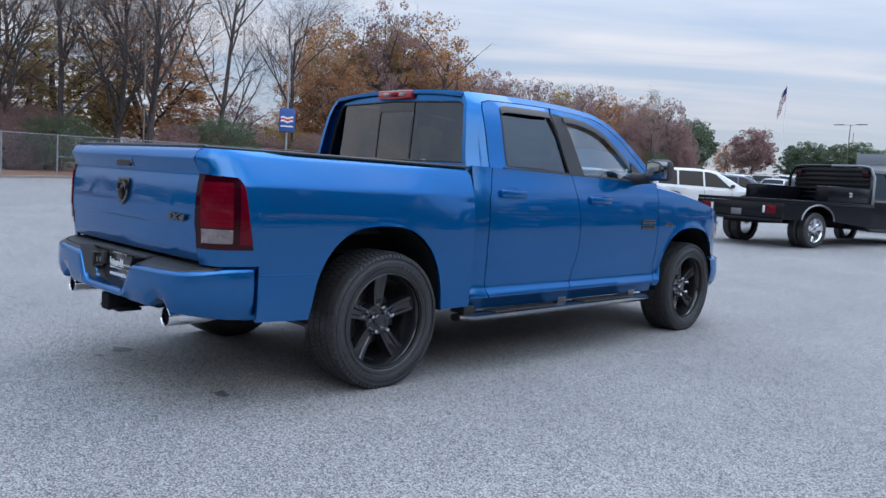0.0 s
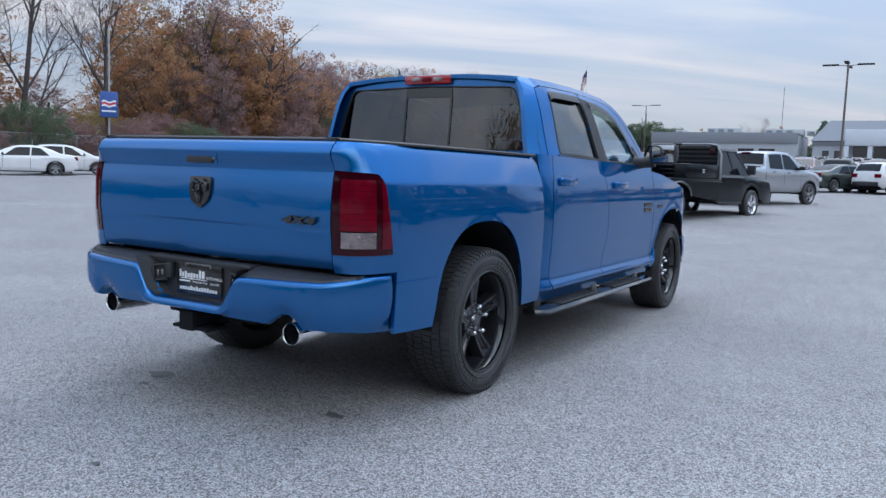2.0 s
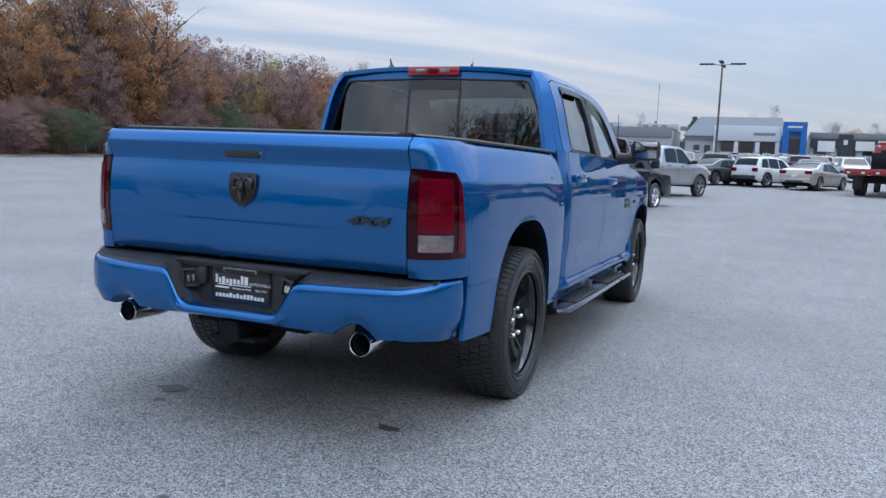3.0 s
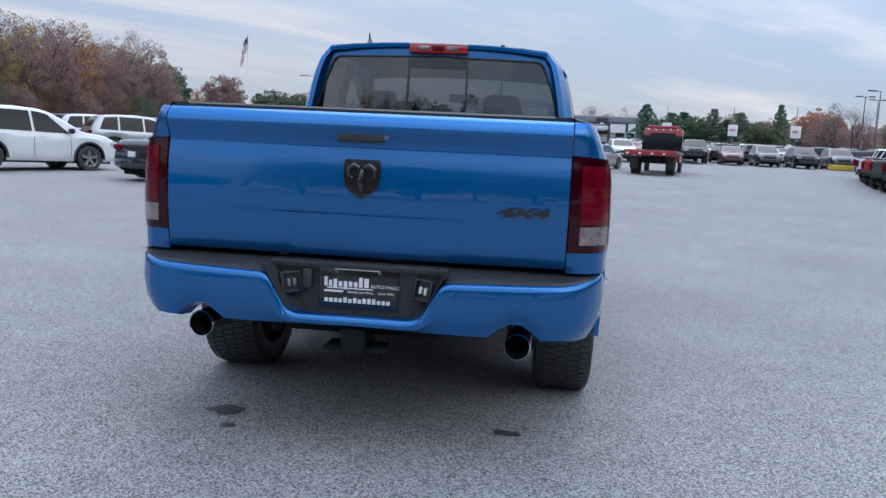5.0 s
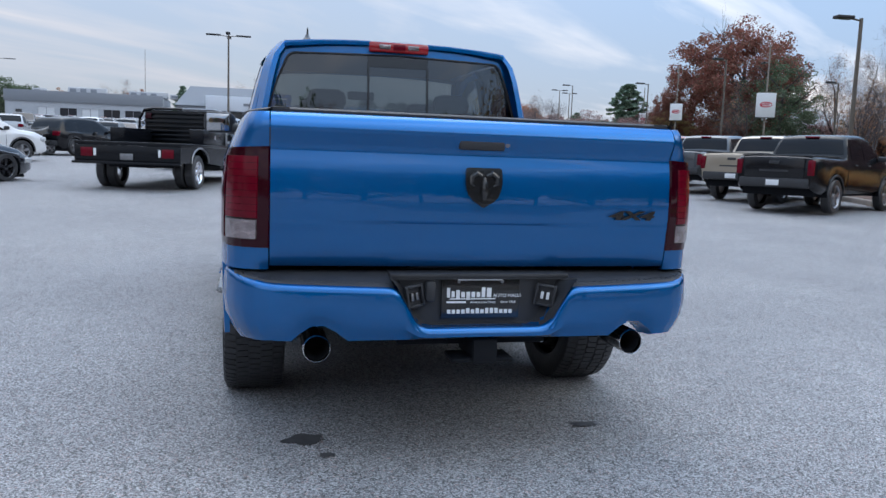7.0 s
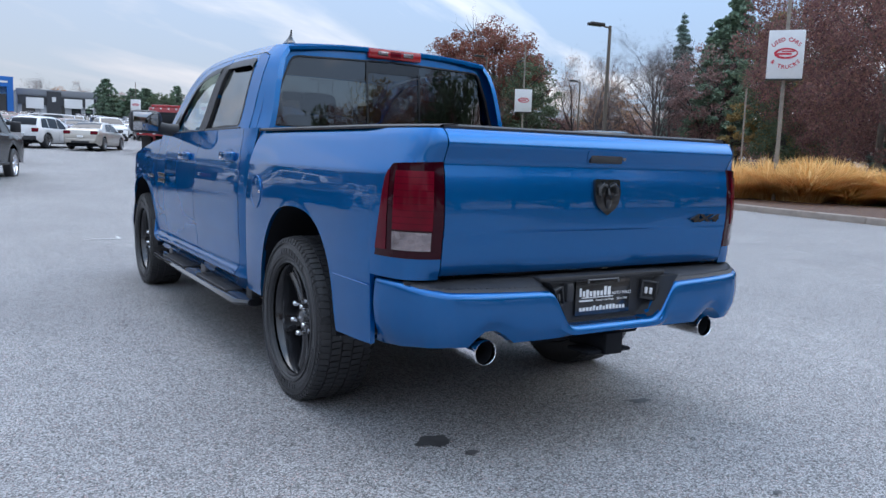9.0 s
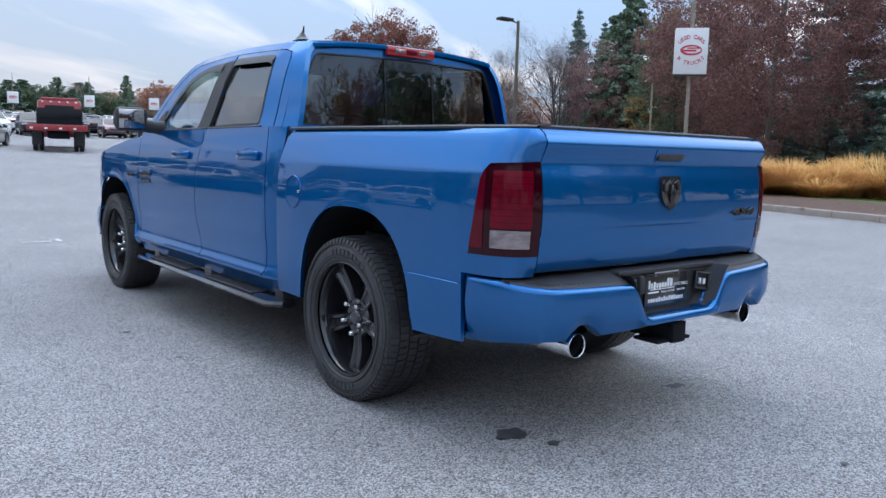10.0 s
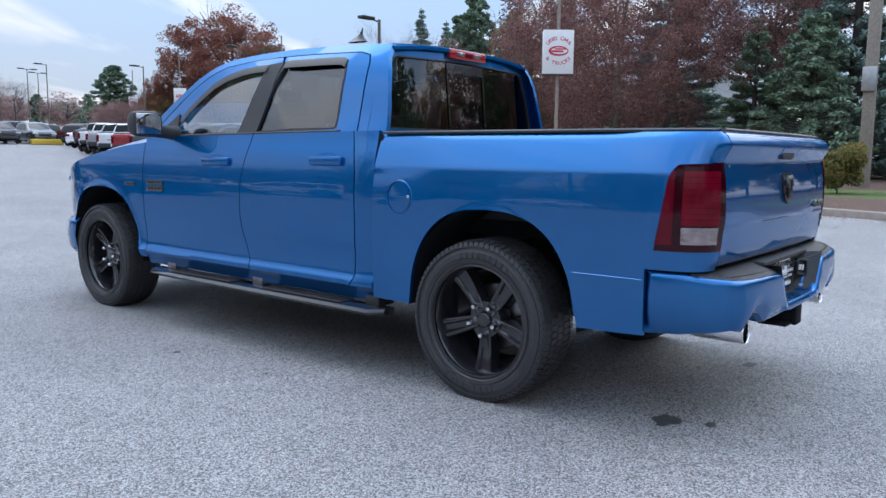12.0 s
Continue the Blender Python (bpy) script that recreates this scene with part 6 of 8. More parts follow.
# far tree line beyond the lot
for i in range(26):
    az = -9 + i * 1.55
    d = (248 if az < 6.6 else 214) + 12 * ((i * 41) % 7) / 7
    again((pineA, willow, pineA, autB)[i % 4], 3 + d * math.sin(radians(az)), -4 + d * math.cos(radians(az)), i * 71, (1.3, 1.0, 1.4, 1.1)[i % 4], (.72, .56, .80, .54)[i % 4], "distant grey-green tree beyond the lot", ("green", "green", "green", "wine")[i % 4])

# woods behind the filming side, mirrored in paint and glass
for i in range(34):
    az = 96 + i * 6.1
    d = (44 if az < 200 else 60 if az < 262 else 52) + 12 * ((i * 29) % 7) / 7
    again((mar, autB, mar, willow)[i % 4] if az < 200 else (autB, autA, bareB, willow if az < 262 else bareC)[i % 4], d * math.sin(radians(az)), d * math.cos(radians(az)) - 4, i * 40, 1.25,
          (1.20, 1.05, 1.10, 1.20)[i % 4] if az < 200 else .50 if az < 262 else .74)


# ---- houses among the trees ----
SIDING = mat("white_siding", (0.62, 0.63, 0.64), 0.6, vary=0.08, scale=3)
SHINGLE = mat("grey_shingles", (0.10, 0.10, 0.11), 0.9, vary=0.25, scale=10)
PANE = mat("dark_house_pane", (0.02, 0.024, 0.03), 0.08)


def house(x, y, w, d, h, rise, rz, label):
    """Gabled house, its gable end towards the lot."""
    t = thing("house", label, "house", "houses among the trees", m=Matrix.Translation((x, y, ground_z(x, y))) @ Matrix.Rotation(radians(rz), 4, "Z"))
    bm = bmesh.new()
    front = [(-w / 2, 0, -.3), (w / 2, 0, -.3), (w / 2, 0, h), (0, 0, h + rise), (-w / 2, 0, h)]
    a, b = [bm.verts.new(p) for p in front], [bm.verts.new((p[0], d, p[2])) for p in front]
    bm.faces.new(a), bm.faces.new(b[::-1])
    for k in range(5):
        bm.faces.new((a[k], b[k], b[(k + 1) % 5], a[(k + 1) % 5]))
    part("wall", bm, SIDING, t)
    for k in range(int((h + .2) / .22)):
        part("board", block(-w / 2 - .012, w / 2 + .012, -.022, .0, -.2 + k * .22, -.2 + k * .22 + .205), SIDING, t)
    for sg in (-1, 1):
        bm = bmesh.new()
        n = Vector((sg * rise, 0, w / 2)).normalized()
        p0, p1 = Vector((0, -.35, h + rise + .03)), Vector((sg * (w / 2 + .4), -.35, h - .4 * rise / (w / 2) + .03))
        grid(bm, [[p0, p1], [p0 + Vector((0, d + .7, 0)), p1 + Vector((0, d + .7, 0))]])
        flange(bm, lambda c: n * .16)
        part("roof", bm, SHINGLE, t)
    for cx in (-w * .28, w * .28):
        for z0 in ((.9, 3.5) if h > 4.5 else (.9,)):
            win = part("window", block(cx - .55, cx + .55, -.05, -.01, z0, z0 + 1.45, .01), SIDING, t)
            for sx in (-1, 1):
                for zz in (z0 + .07, z0 + .75):
                    part("pane", block(*sorted((cx + sx * .03, cx + sx * .49)), -.06, -.045, zz, zz + .63), PANE, win)
    return t


house(58.8, 20.4, 8.5, 9, 5.2, 2.2, -70, "white clapboard house half hidden behind trees")
house(-68.3, 26.8, 6.5, 9, 3.4, 2.0, 70, "white gabled house behind the fence and bare trees")


# ---- shrubs and grasses by the kerb ----
def bush(name, label, r, h, n, size, kind, seed):
    t = thing(name, label, "bush", "bushes by the kerb")
    segs = limbs(h * .8, seed, .7, 2, .022, .05, (4, 6))
    part("stem_cluster", limb_mesh("stem_cluster", segs, (0, 1, 2)), BARK, t)
    p_ = crown_points(h, .05, r, n, 30, seed, .5)
    p_ = p_[p_[:, 2] > .03]
    tagged(part("foliage", leaf_mesh("foliage", p_, size, LEAF[kind]), None, t), kind="stuff")
    return t


b0 = bush("bush", "rounded green bush with orange tips", .78, 1.55, 7000, .055, "shrub", 61)
stand(b0, 20.3, 3.0, 0, 1.0, 1.02, -.14)
for x, y, s, sz in ((20.6, 5.3, 1.02, .95), (21.8, 4.5, .9, .9), (21.4, 1.2, .95, .9), (21.9, 6.6, .8, .75), (20.9, -1.2, 1.0, .9)):
    c = again(b0, x, y, x * 60, s, sz)
    c.matrix_basis = Matrix.Translation((0, 0, .14)) @ c.matrix_basis


def grass_clump(seed, h=1.25):
    g = np.random.default_rng(seed)
    t = thing("ornamental_grass", "clump of straw-yellow ornamental grass", "grass", "grass clumps by the kerb")
    n = 900
    a = g.uniform(0, 2 * math.pi, n)
    lean = g.uniform(.05, 1.9, n)
    hh = h * g.uniform(.25, 1.0, n) ** .8
    r0 = g.uniform(0, .42, n)
    v, f = [], []
    for i in range(n):
        d = np.array([math.cos(a[i]), math.sin(a[i]), 0])
        sd2 = np.array([-d[1], d[0], 0]) * .007
        p0 = d * r0[i]
        for k_, (tt, ww) in enumerate(((0, 1), (.45, 1.1), (.8, 1.5), (1, .3))):
            p = p0 + d * lean[i] * hh[i] * tt ** 1.8 * .8 + np.array([0, 0, hh[i] * (tt - .18 * lean[i] * tt ** 3)])
            v += [tuple(p - sd2 * ww), tuple(p + sd2 * ww)]
        b = i * 8
        f += [(b, b + 1, b + 3, b + 2), (b + 2, b + 3, b + 5, b + 4), (b + 4, b + 5, b + 7, b + 6)]
    me_ = bpy.data.meshes.new("blades")
    me_.from_pydata(v, [], f)
    me_.materials.append(LEAF["straw"])
    tagged(part("blades", me_, None, t), kind="stuff")
    return t


clump = grass_clump(3)
stand(clump, 18.2, 10.6, 0, 1.0, 1.0, -.14)
rg = random.Random(4)
for i in range(95):
    t_ = rg.random()
    x, y = 17.8 + 5.0 * t_ + rg.uniform(-1.1, 1.1), 12.4 - 5.6 * t_ + rg.uniform(-1.1, 1.1)
    c = again(clump, x, y, rg.uniform(0, 360), rg.uniform(.75, 1.25), rg.choice((.45, .62, .8, .95, 1.12)) * rg.uniform(.9, 1.1))
    c.matrix_basis = Matrix.Translation((0, 0, .14)) @ c.matrix_basis

# ---- fence, poles, signs ----
GALV = mat("galvanised_steel", (0.42, 0.43, 0.44), 0.45, 0.8, vary=0.15)
POLE_BROWN = mat("bronze_pole", (0.17, 0.145, 0.12), 0.5, 0.4)
WOOD_POST = mat("grey_wood", (0.30, 0.26, 0.22), 0.9, vary=0.25, scale=10, bump=.3, bscale=30)
SIGN_WHITE = mat("sign_white", (0.80, 0.80, 0.80), 0.45, vary=0.05)
SIGN_BLUE = mat("sign_blue", (0.03, 0.09, 0.32), 0.45)
fence_line = [Vector(p) for p in ((-34, -18), (-36, -6), (-37.5, 4), (-38.4, 9), (-39.5, 12), (-41, 17), (-43.5, 24), (-45, 31), (-46.5, 38), (-48.5, 48), (-50, 60))]
fence = thing("chain_link_fence", "galvanised chain-link fence at the wood's edge", "fence")
fl = spline(fence_line, 2.9)
wires_v, wires_f = [], []
for i, p in enumerate(fl):
    z = ground_z(p.x, p.y)
    bm = bmesh.new()
    tube(bm, [(p.x, p.y, z - .05), (p.x, p.y, z + 2.28)], .040, 6)
    part("post", bm, GALV, fence)
    if i == len(fl) - 1:
        break
    q = fl[i + 1]
    zq = ground_z(q.x, q.y)
    for h in (.08, 1.1, 2.23):
        if h == 1.1 and i % 3:
            continue
        bm = bmesh.new()
        tube(bm, [(p.x, p.y, z + h), (q.x, q.y, zq + h)], .022, 5)
        part("rail", bm, GALV, fence)
    d = q - p
    n = int(d.length / .14)
    for k_ in range(-13, n):
        for sgn in (1, -1):
            a0, a1 = k_ / n, (k_ + 13) / n
            h0, h1 = .06, 2.2
            lo, hi = max(0, a0), min(1, a1)
            if hi <= lo:
                continue
            ha, hb = h0 + (h1 - h0) * (lo - a0) / (a1 - a0), h0 + (h1 - h0) * (hi - a0) / (a1 - a0)
            if sgn < 0:
                ha, hb = h1 + h0 - ha, h1 + h0 - hb
            pa, pb = p + d * lo, p + d * hi
            b_ = len(wires_v)
            wires_v += [(pa.x, pa.y, z + ha), (pb.x, pb.y, zq + hb), (pb.x, pb.y, zq + hb + .012), (pa.x, pa.y, z + ha + .012)]
            wires_f.append((b_, b_ + 1, b_ + 2, b_ + 3))
me = bpy.data.meshes.new("mesh_wire")
me.from_pydata(wires_v, [], wires_f)
me.materials.append(GALV)
tagged(part("mesh_wire", me, None, fence), kind="stuff")
fb = thing("fence_footing", "pale concrete edge under the fence", "kerb", kind="structure")
for i in range(len(fl) - 1):
    a, b = fl[i], fl[i + 1]
    n_ = normal_at(fl, i) * -1
    bm = bmesh.new()
    grid(bm, [[(p.x + normal_at(fl, j).x * o, p.y + normal_at(fl, j).y * o, ground_z(p.x, p.y) + h) for o, h in ((1.2, .0), (1.2, .13), (1.0, .14), (-.4, .16))] for p, j in ((a, i), (b, i + 1))])
    part("kerbstone", bm, CONCRETE, fb)
# leaf litter in front of the fence
SOIL = mat("red_leaf_soil", (0.24, 0.12, 0.07), 0.95, vary=0.35, scale=3, bump=.6, bscale=20)
bm = bmesh.new()
grid(bm, [[(p.x + normal_at(fl, i).x * o, p.y + normal_at(fl, i).y * o, ground_z(p.x, p.y) + h) for o, h in ((.99, .145), (-.5, .17), (-6, .2), (-40, .3))] for i, p in enumerate(fl)])
tagged(link("wood_floor", bm, SOIL), "leaf-strewn ground behind the fence", "ground", kind="structure")


def lamp_post(x, y, h, arms, label="slim bronze lot lamp post", rz=0, reach=1.0, base=True, r=.075):
    z = ground_z(x, y)
    t = thing("street_lamp", label, "lamp post", "lot lamp posts", Matrix.Translation((x, y, z)) @ Matrix.Rotation(radians(rz), 4, "Z"))
    bm = bmesh.new()
    tube(bm, [(0, 0, 0), (0, 0, h)], [r, r * .7], 10)
    part("pole", bm, POLE_BROWN, t)
    if base:
        bm = bmesh.new()
        tube(bm, [(0, 0, -.2), (0, 0, .6)], .26, 16)
        part("footing", bm, CONCRETE, t)
    for a in arms:
        m = Matrix.Rotation(radians(a), 4, "Z")
        bm = bmesh.new()
        tube(bm, [m @ Vector((0, 0, h - .1)), m @ Vector((reach * .45, 0, h - .02))], .035, 6)
        arm = part("arm", bm, POLE_BROWN, t)
        hd = part("lamp_head", block(reach * .35, reach, -.19, .19, h - .07, h + .06, .04, m), BLACK_PLASTIC, arm, "dark flat lamp head")
    return t


def sign_post(x, y, z0, z1, w, h_pole, rz, face, label, lettered=False, arms=()):
    z = ground_z(x, y)
    t = thing("pole_sign", label, "sign", "pole signs", Matrix.Translation((x, y, z)) @ Matrix.Rotation(radians(rz), 4, "Z"))
    bm = bmesh.new()
    tube(bm, [(0, .0, 0), (0, .0, h_pole)], [.06, .045], 8)
    part("pole", bm, WOOD_POST if face is SIGN_WHITE else GALV, t)
    b_ = part("sign_panel", block(-w / 2, w / 2, -.14, -.06, z0, z1, .015), face, t)
    part("sign_back", block(-w / 2, w / 2, .06, .14, z0, z1, .015), face, t)
    part("bottom_rail", block(-w / 2 - .01, w / 2 + .01, -.145, .145, z0 - .04, z0, .006), BLACK_PLASTIC, t)
    c = (z0 + z1) / 2
    hh = z1 - z0
    for sgn, yy in ((1, -.1445), (-1, .1445)):
        R = Matrix.Rotation(0 if sgn > 0 else math.pi, 4, "Z")
        ink = RED_INK if face is SIGN_WHITE else WHITE_INK
        if face is SIGN_BLUE:
            # two waving stripes over a line of print
            for dz, m_ in ((.10, WHITE_INK), (.02, RED_INK), (-.06, WHITE_INK)):
                bm = bmesh.new()
                grid(bm, [[R @ Vector((w * (-.40 + .80 * q / 16), -.1448, c + hh * (dz + .03 * math.sin(q * .55) + e))) for e in (-.035, .035)] for q in range(17)])
                part("wave", bm, m_, t, "waving printed stripe")
        else:
            # car-shaped oval mark with a pale band
            bm = bmesh.new()
            rows = []
            for q in range(33):
                a = 2 * math.pi * q / 32
                rows.append([R @ Vector((w * .33 * math.cos(a), -.1445, c + hh * .02 + hh * .115 * math.sin(a))), R @ Vector((w * .27 * math.cos(a) + .02, -.1445, c + hh * .02 + hh * .075 * math.sin(a) + .006))])
            grid(bm, rows)
            part("mark", bm, ink, t, "plain oval mark")
            for a_, b_, lo, hi in ((-.24, .16, -.03, .012), (-.12, .24, .03, .058)):
                part("mark_bar", block(w * a_, w * b_, -.146, -.144, c + hh * (.02 + lo), c + hh * (.02 + hi), 0, R), ink, t)
        if lettered:
            for word, base_z, sign_ in (("USED CARS", c + hh * .045, 1), ("& TRUCKS", c - hh * .0, -1)):
                n = len(word)
                for i, ch in enumerate(word):
                    if ch == " ":
                        continue
                    f = (i - (n - 1) / 2) / ((n - 1) / 2)
                    o = part("letter", text_mesh(ch, .155 if sign_ > 0 else .15, .001, .003), RED_INK, t)
                    ang = -f * .55 * sign_
                    rx, rz_ = w * .43, hh * .26
                    px, pz = rx * math.sin(f * .95), base_z + sign_ * (rz_ * math.cos(f * .95))
                    o.matrix_basis = R @ Matrix.Translation((px, -.1445, pz)) @ Matrix.Rotation(-ang, 4, "Y") @ Matrix.Rotation(radians(90), 4, "X")
        elif face is SIGN_BLUE:
            part("text_bar", block(-w * .4, w * .4, -.146, -.144, c - hh * .30, c - hh * .24, 0, R), WHITE_INK, t)
    for a, hz, rl in arms:
        bm = bmesh.new()
        m = Matrix.Rotation(radians(a), 4, "Z")
        tube(bm, [m @ Vector((0, 0, hz)), m @ Vector((rl, 0, hz + .1))], .03, 6)
        arm = part("lamp_arm", bm, POLE_BROWN, t)
        part("lamp_head", block(rl * .7, rl * 1.3, -.12, .12, hz + .04, hz + .14, .02, m), BLACK_PLASTIC, arm)
    return t


uc = sign_post(17.8, 10.75, 3.62, 4.97, .95, 9.0, -52, SIGN_WHITE, "white pole sign with red used-car lettering", True)
sign_post(28.1, 36.6, 3.45, 4.85, 1.05, 7.6, -30, SIGN_WHITE, "white pole sign with a red oval mark", False, ((100, 6.6, 1.0),))
sign_post(34, 57, 3.6, 5.0, 1.0, 8.2, -32, SIGN_WHITE, "white pole sign with a red oval mark", False, ((100, 7.8, 1.2),))
sign_post(44, 82, 3.6, 5.0, 1.0, 8.0, -30, SIGN_WHITE, "white pole sign with a red oval mark")
sign_post(27.9, 112.8, 2.9, 4.5, 1.3, 7.0, -12, SIGN_WHITE, "white pole sign among far trees")
sign_post(19.7, 119.5, 2.9, 4.5, 1.4, 7.0, -10, SIGN_WHITE, "white pole sign among far trees")
sign_post(34.4, 105.9, 2.9, 4.5, 1.3, 7.0, -18, SIGN_WHITE, "white pole sign among far trees")
sign_post(-33.5, 22.2, 3.05, 4.35, .86, 7.6, 52, SIGN_BLUE, "blue pole sign with red and white waves")
lamp_post(21.7, 22.2, 6.65, (175,), rz=0, reach=1.1, label="bronze lamp post with one arm", base=False, r=.10)
lamp_post(27.5, 40, 7.0, (190,), reach=1.0, base=False)
lamp_post(37, 41.5, 6.2, (180,), reach=.9, base=False)
lamp_post(36, 66, 7.2, (180,), reach=1.3, base=False)
lamp_post(39, 92, 8.5, (180,), reach=1.4)
lamp_post(42, 104, 8.6, (180, 0), reach=1.2)
lamp_post(46, 110, 8.6, (180, 0), reach=1.2)
lamp_post(-3.3, 72, 9.7, (0, 180, 90, -90), reach=2.0, label="tall lot lamp post with four flat heads", r=.11)
lamp_post(-45.1, 151, 11.3, (0, 180), reach=2.9, label="tall lot lamp post with two flat heads", r=.10)
lamp_post(-26, 193, 17.5, (), label="thin grey radio mast behind the buildings", base=False, r=.07)
lamp_post(-67.5, 224, 13.5, (), label="thin grey radio mast behind the buildings", base=False, r=.10)
for x, y, h in ((-49, 41, 8.2), (-47, 53, 7.6), (-47, 62, 7.2), (-46.5, 74, 7.0), (-47, 86, 7.0), (-39, 16.4, 8.2)):
    lamp_post(x, y, h, (20,), reach=.5, label="slim pole with a small lamp by the wood", base=False, r=.06)
bm = bmesh.new()
lathe(bm, [(.001, -.16), (.10, -.13), (.15, 0), (.13, .10), (.001, .14)], 14, Matrix.Translation((-38.8, 16.35, ground_z(-39, 16.4) + 4.3)) @ Matrix.Rotation(radians(90), 4, "Y"))
tagged(link("camera_dome", bm, SIGN_WHITE), "white camera dome on a slim pole", "camera")
# wooden post by the bushes
t = thing("timber_post", "weathered square timber post on the verge", "post")
part("shaft", block(25.6, 25.95, 3.2, 3.55, .1, 7.5, .02), WOOD_POST, t)
part("meter_box", block(25.50, 25.62, 3.15, 3.6, 3.4, 4.2, .02), GALV, t)
t = thing("thin_mast", "thin grey mast beside the verge", "post")
bm = bmesh.new()
tube(bm, [(19.9, 13.6, .1), (19.9, 13.6, 3.75)], .03, 6)
part("shaft", bm, WOOD_POST, t)

# flag
FLAG_R, FLAG_W, FLAG_B = mat("flag_red", (.30, .03, .04), .8), mat("flag_white", (.62, .62, .64), .8), mat("flag_blue", (.03, .04, .16), .8)
flag = thing("flag_pole", "flag hanging limp from a white pole", "flag", m=Matrix.Translation((-107, 276, ground_z(-107, 276))) @ Matrix.Scale(2.38, 4))
bm = bmesh.new()
tube(bm, [(0, 0, 0), (0, 0, 14.6)], [.10, .05], 8)
part("pole", bm, SIGN_WHITE, flag)
cloth = part("cloth", block(-.02, .02, -.02, .02, 14.4, 14.5), FLAG_W, flag, "striped cloth")
for i in range(13):
    bm = bmesh.new()
    rows = []
    for j in range(9):
        a = j / 8
        rows.append([(-(.10 + 1.25 * a + .10 * math.sin(7 * q + 3 * a)) * (.75 + .3 * (q - i / 13)), .22 * math.sin(9 * a + 3 * q), 14.4 - 2.5 * q - 2.7 * a) for q in (i / 13, (i + 1) / 13)])
    grid(bm, rows)
    part("stripe", bm, FLAG_R if i % 2 == 0 else FLAG_W, cloth)
bm = bmesh.new()
grid(bm, [[(-(.10 + 1.25 * a) * (.75 + .3 * (q - .2)), .22 * math.sin(9 * a + 3 * q) - .03, 14.42 - 2.5 * q - 2.7 * a) for q in (0, .25, .5)] for a in (0, .15, .3, .4)])
part("canton", bm, FLAG_B, cloth)

# ---- buildings of the dealer ----
WALL_GREY = mat("painted_block_wall", (0.42, 0.44, 0.47), 0.8, vary=0.08, scale=1.5)
FASCIA = mat("grey_metal_fascia", (0.22, 0.235, 0.26), 0.6, 0.1, vary=0.06)
FASCIA_BLUE = mat("blue_portal", (0.02, 0.16, 0.52), 0.35, 0.2)
DARK_GLASS = mat("dark_window", (0.03, 0.035, 0.042), 0.06, vary=0.1, spec=.8)
DOOR_WHITE = mat("white_roll_door", (0.68, 0.70, 0.72), 0.6)
ROOF_UNIT = mat("roof_unit_paint", (0.50, 0.51, 0.53), 0.6)
CANOPY_WHITE = mat("white_canopy_panel", (0.62, 0.65, 0.70), 0.55, vary=0.05)
FASCIA_PALE_BLUE = mat("pale_blue_panel", (0.16, 0.36, 0.62), 0.4)
DARK_CLAD = mat("charcoal_cladding", (0.045, 0.048, 0.055), 0.5)


def building(name, label, x0, x1, y0, y1, h, fascia, openings, slope=None):
    z = lerp(RISE, y0) - .3
    t = thing(name, label, "building")
    # front wall in pieces round its openings
    xs_ = sorted({x0, x1, *[v for o in openings for v in o[:2]]})
    for a, b in zip(xs_, xs_[1:]):
        o = [q for q in openings if q[0] <= a and q[1] >= b]
        spans = [(z, z + h)] if not o else [(z, z + .3 + o[0][2]), (z + .3 + o[0][3], z + h)]
        for lo, hi in spans:
            if hi - lo > .05:
                part("wall", block(a, b, y0, y0 + .3, lo, hi), WALL_GREY, t)
    for a, b, lo, hi, m_ in openings:
        w_ = part("window" if m_ is DARK_GLASS else "roll_door", block(a + .06, b - .06, y0 + .14, y0 + .2, z + .3 + lo, z + .3 + hi), m_, t)
        n = max(1, int((b - a) / 1.6))
        for k_ in range(n + 1):
            xx = a + (b - a) * k_ / n
            part("mullion", block(xx - .05, xx + .05, y0 + .06, y0 + .15, z + .3 + lo, z + .3 + hi), FASCIA, w_)
    part("side_wall", block(x0, x0 + .3, y0 + .31, y1, z, z + h), WALL_GREY, t)
    part("side_wall", block(x1 - .3, x1, y0 + .31, y1, z, z + h), WALL_GREY, t)
    part("back_wall", block(x0, x1, y1 + .01, y1 + .3, z, z + h), WALL_GREY, t)
    part("roof", block(x0, x1, y0 + .2, y1, z + h - .3, z + h - .1), FASCIA, t)
    part("fascia", block(x0 - .2, x1 + .2, y0 - .25, y0 - .003, z + h - fascia, z + h + .12, .02), FASCIA, t, "grey metal fascia")
    return t, z


service, zs_ = building("service_building", "long low grey service building", -54, -21.5, 186, 204, 7.0, 2.3,
                        [(-52, -50.6, 1.2, 2.6, DARK_GLASS), (-47.5, -44, 0, 3.2, DOOR_WHITE), (-43, -39.5, 0, 3.2, DARK_GLASS), (-38.5, -35, 0, 3.2, DOOR_WHITE), (-34, -30.5, 0, 3.2, DARK_GLASS),
                         (-29.5, -26, 0, 3.2, DARK_GLASS), (-25, -23, .9, 2.6, DOOR_WHITE)])
for x, w, h in ((-42.5, 8.0, 1.7), (-29.5, 8.5, 1.4), (-50, 2.6, 1.0), (-20.5, 1.6, 1.0)):
    ru = thing("roof_unit", "pale rooftop cooling unit", "roof unit", "rooftop units")
    part("casing", block(x, x + w, 192, 194.5, zs_ + 6.88, zs_ + 7.2 + h * .8, .12), ROOF_UNIT, ru)
    for k_ in range(max(1, int(w / 2.2))):
        part("grille", block(x + .4 + k_ * 2.2, x + 1.7 + k_ * 2.2, 191.94, 192.02, zs_ + 7.2, zs_ + 6.9 + h * .8, .01), FASCIA, ru)
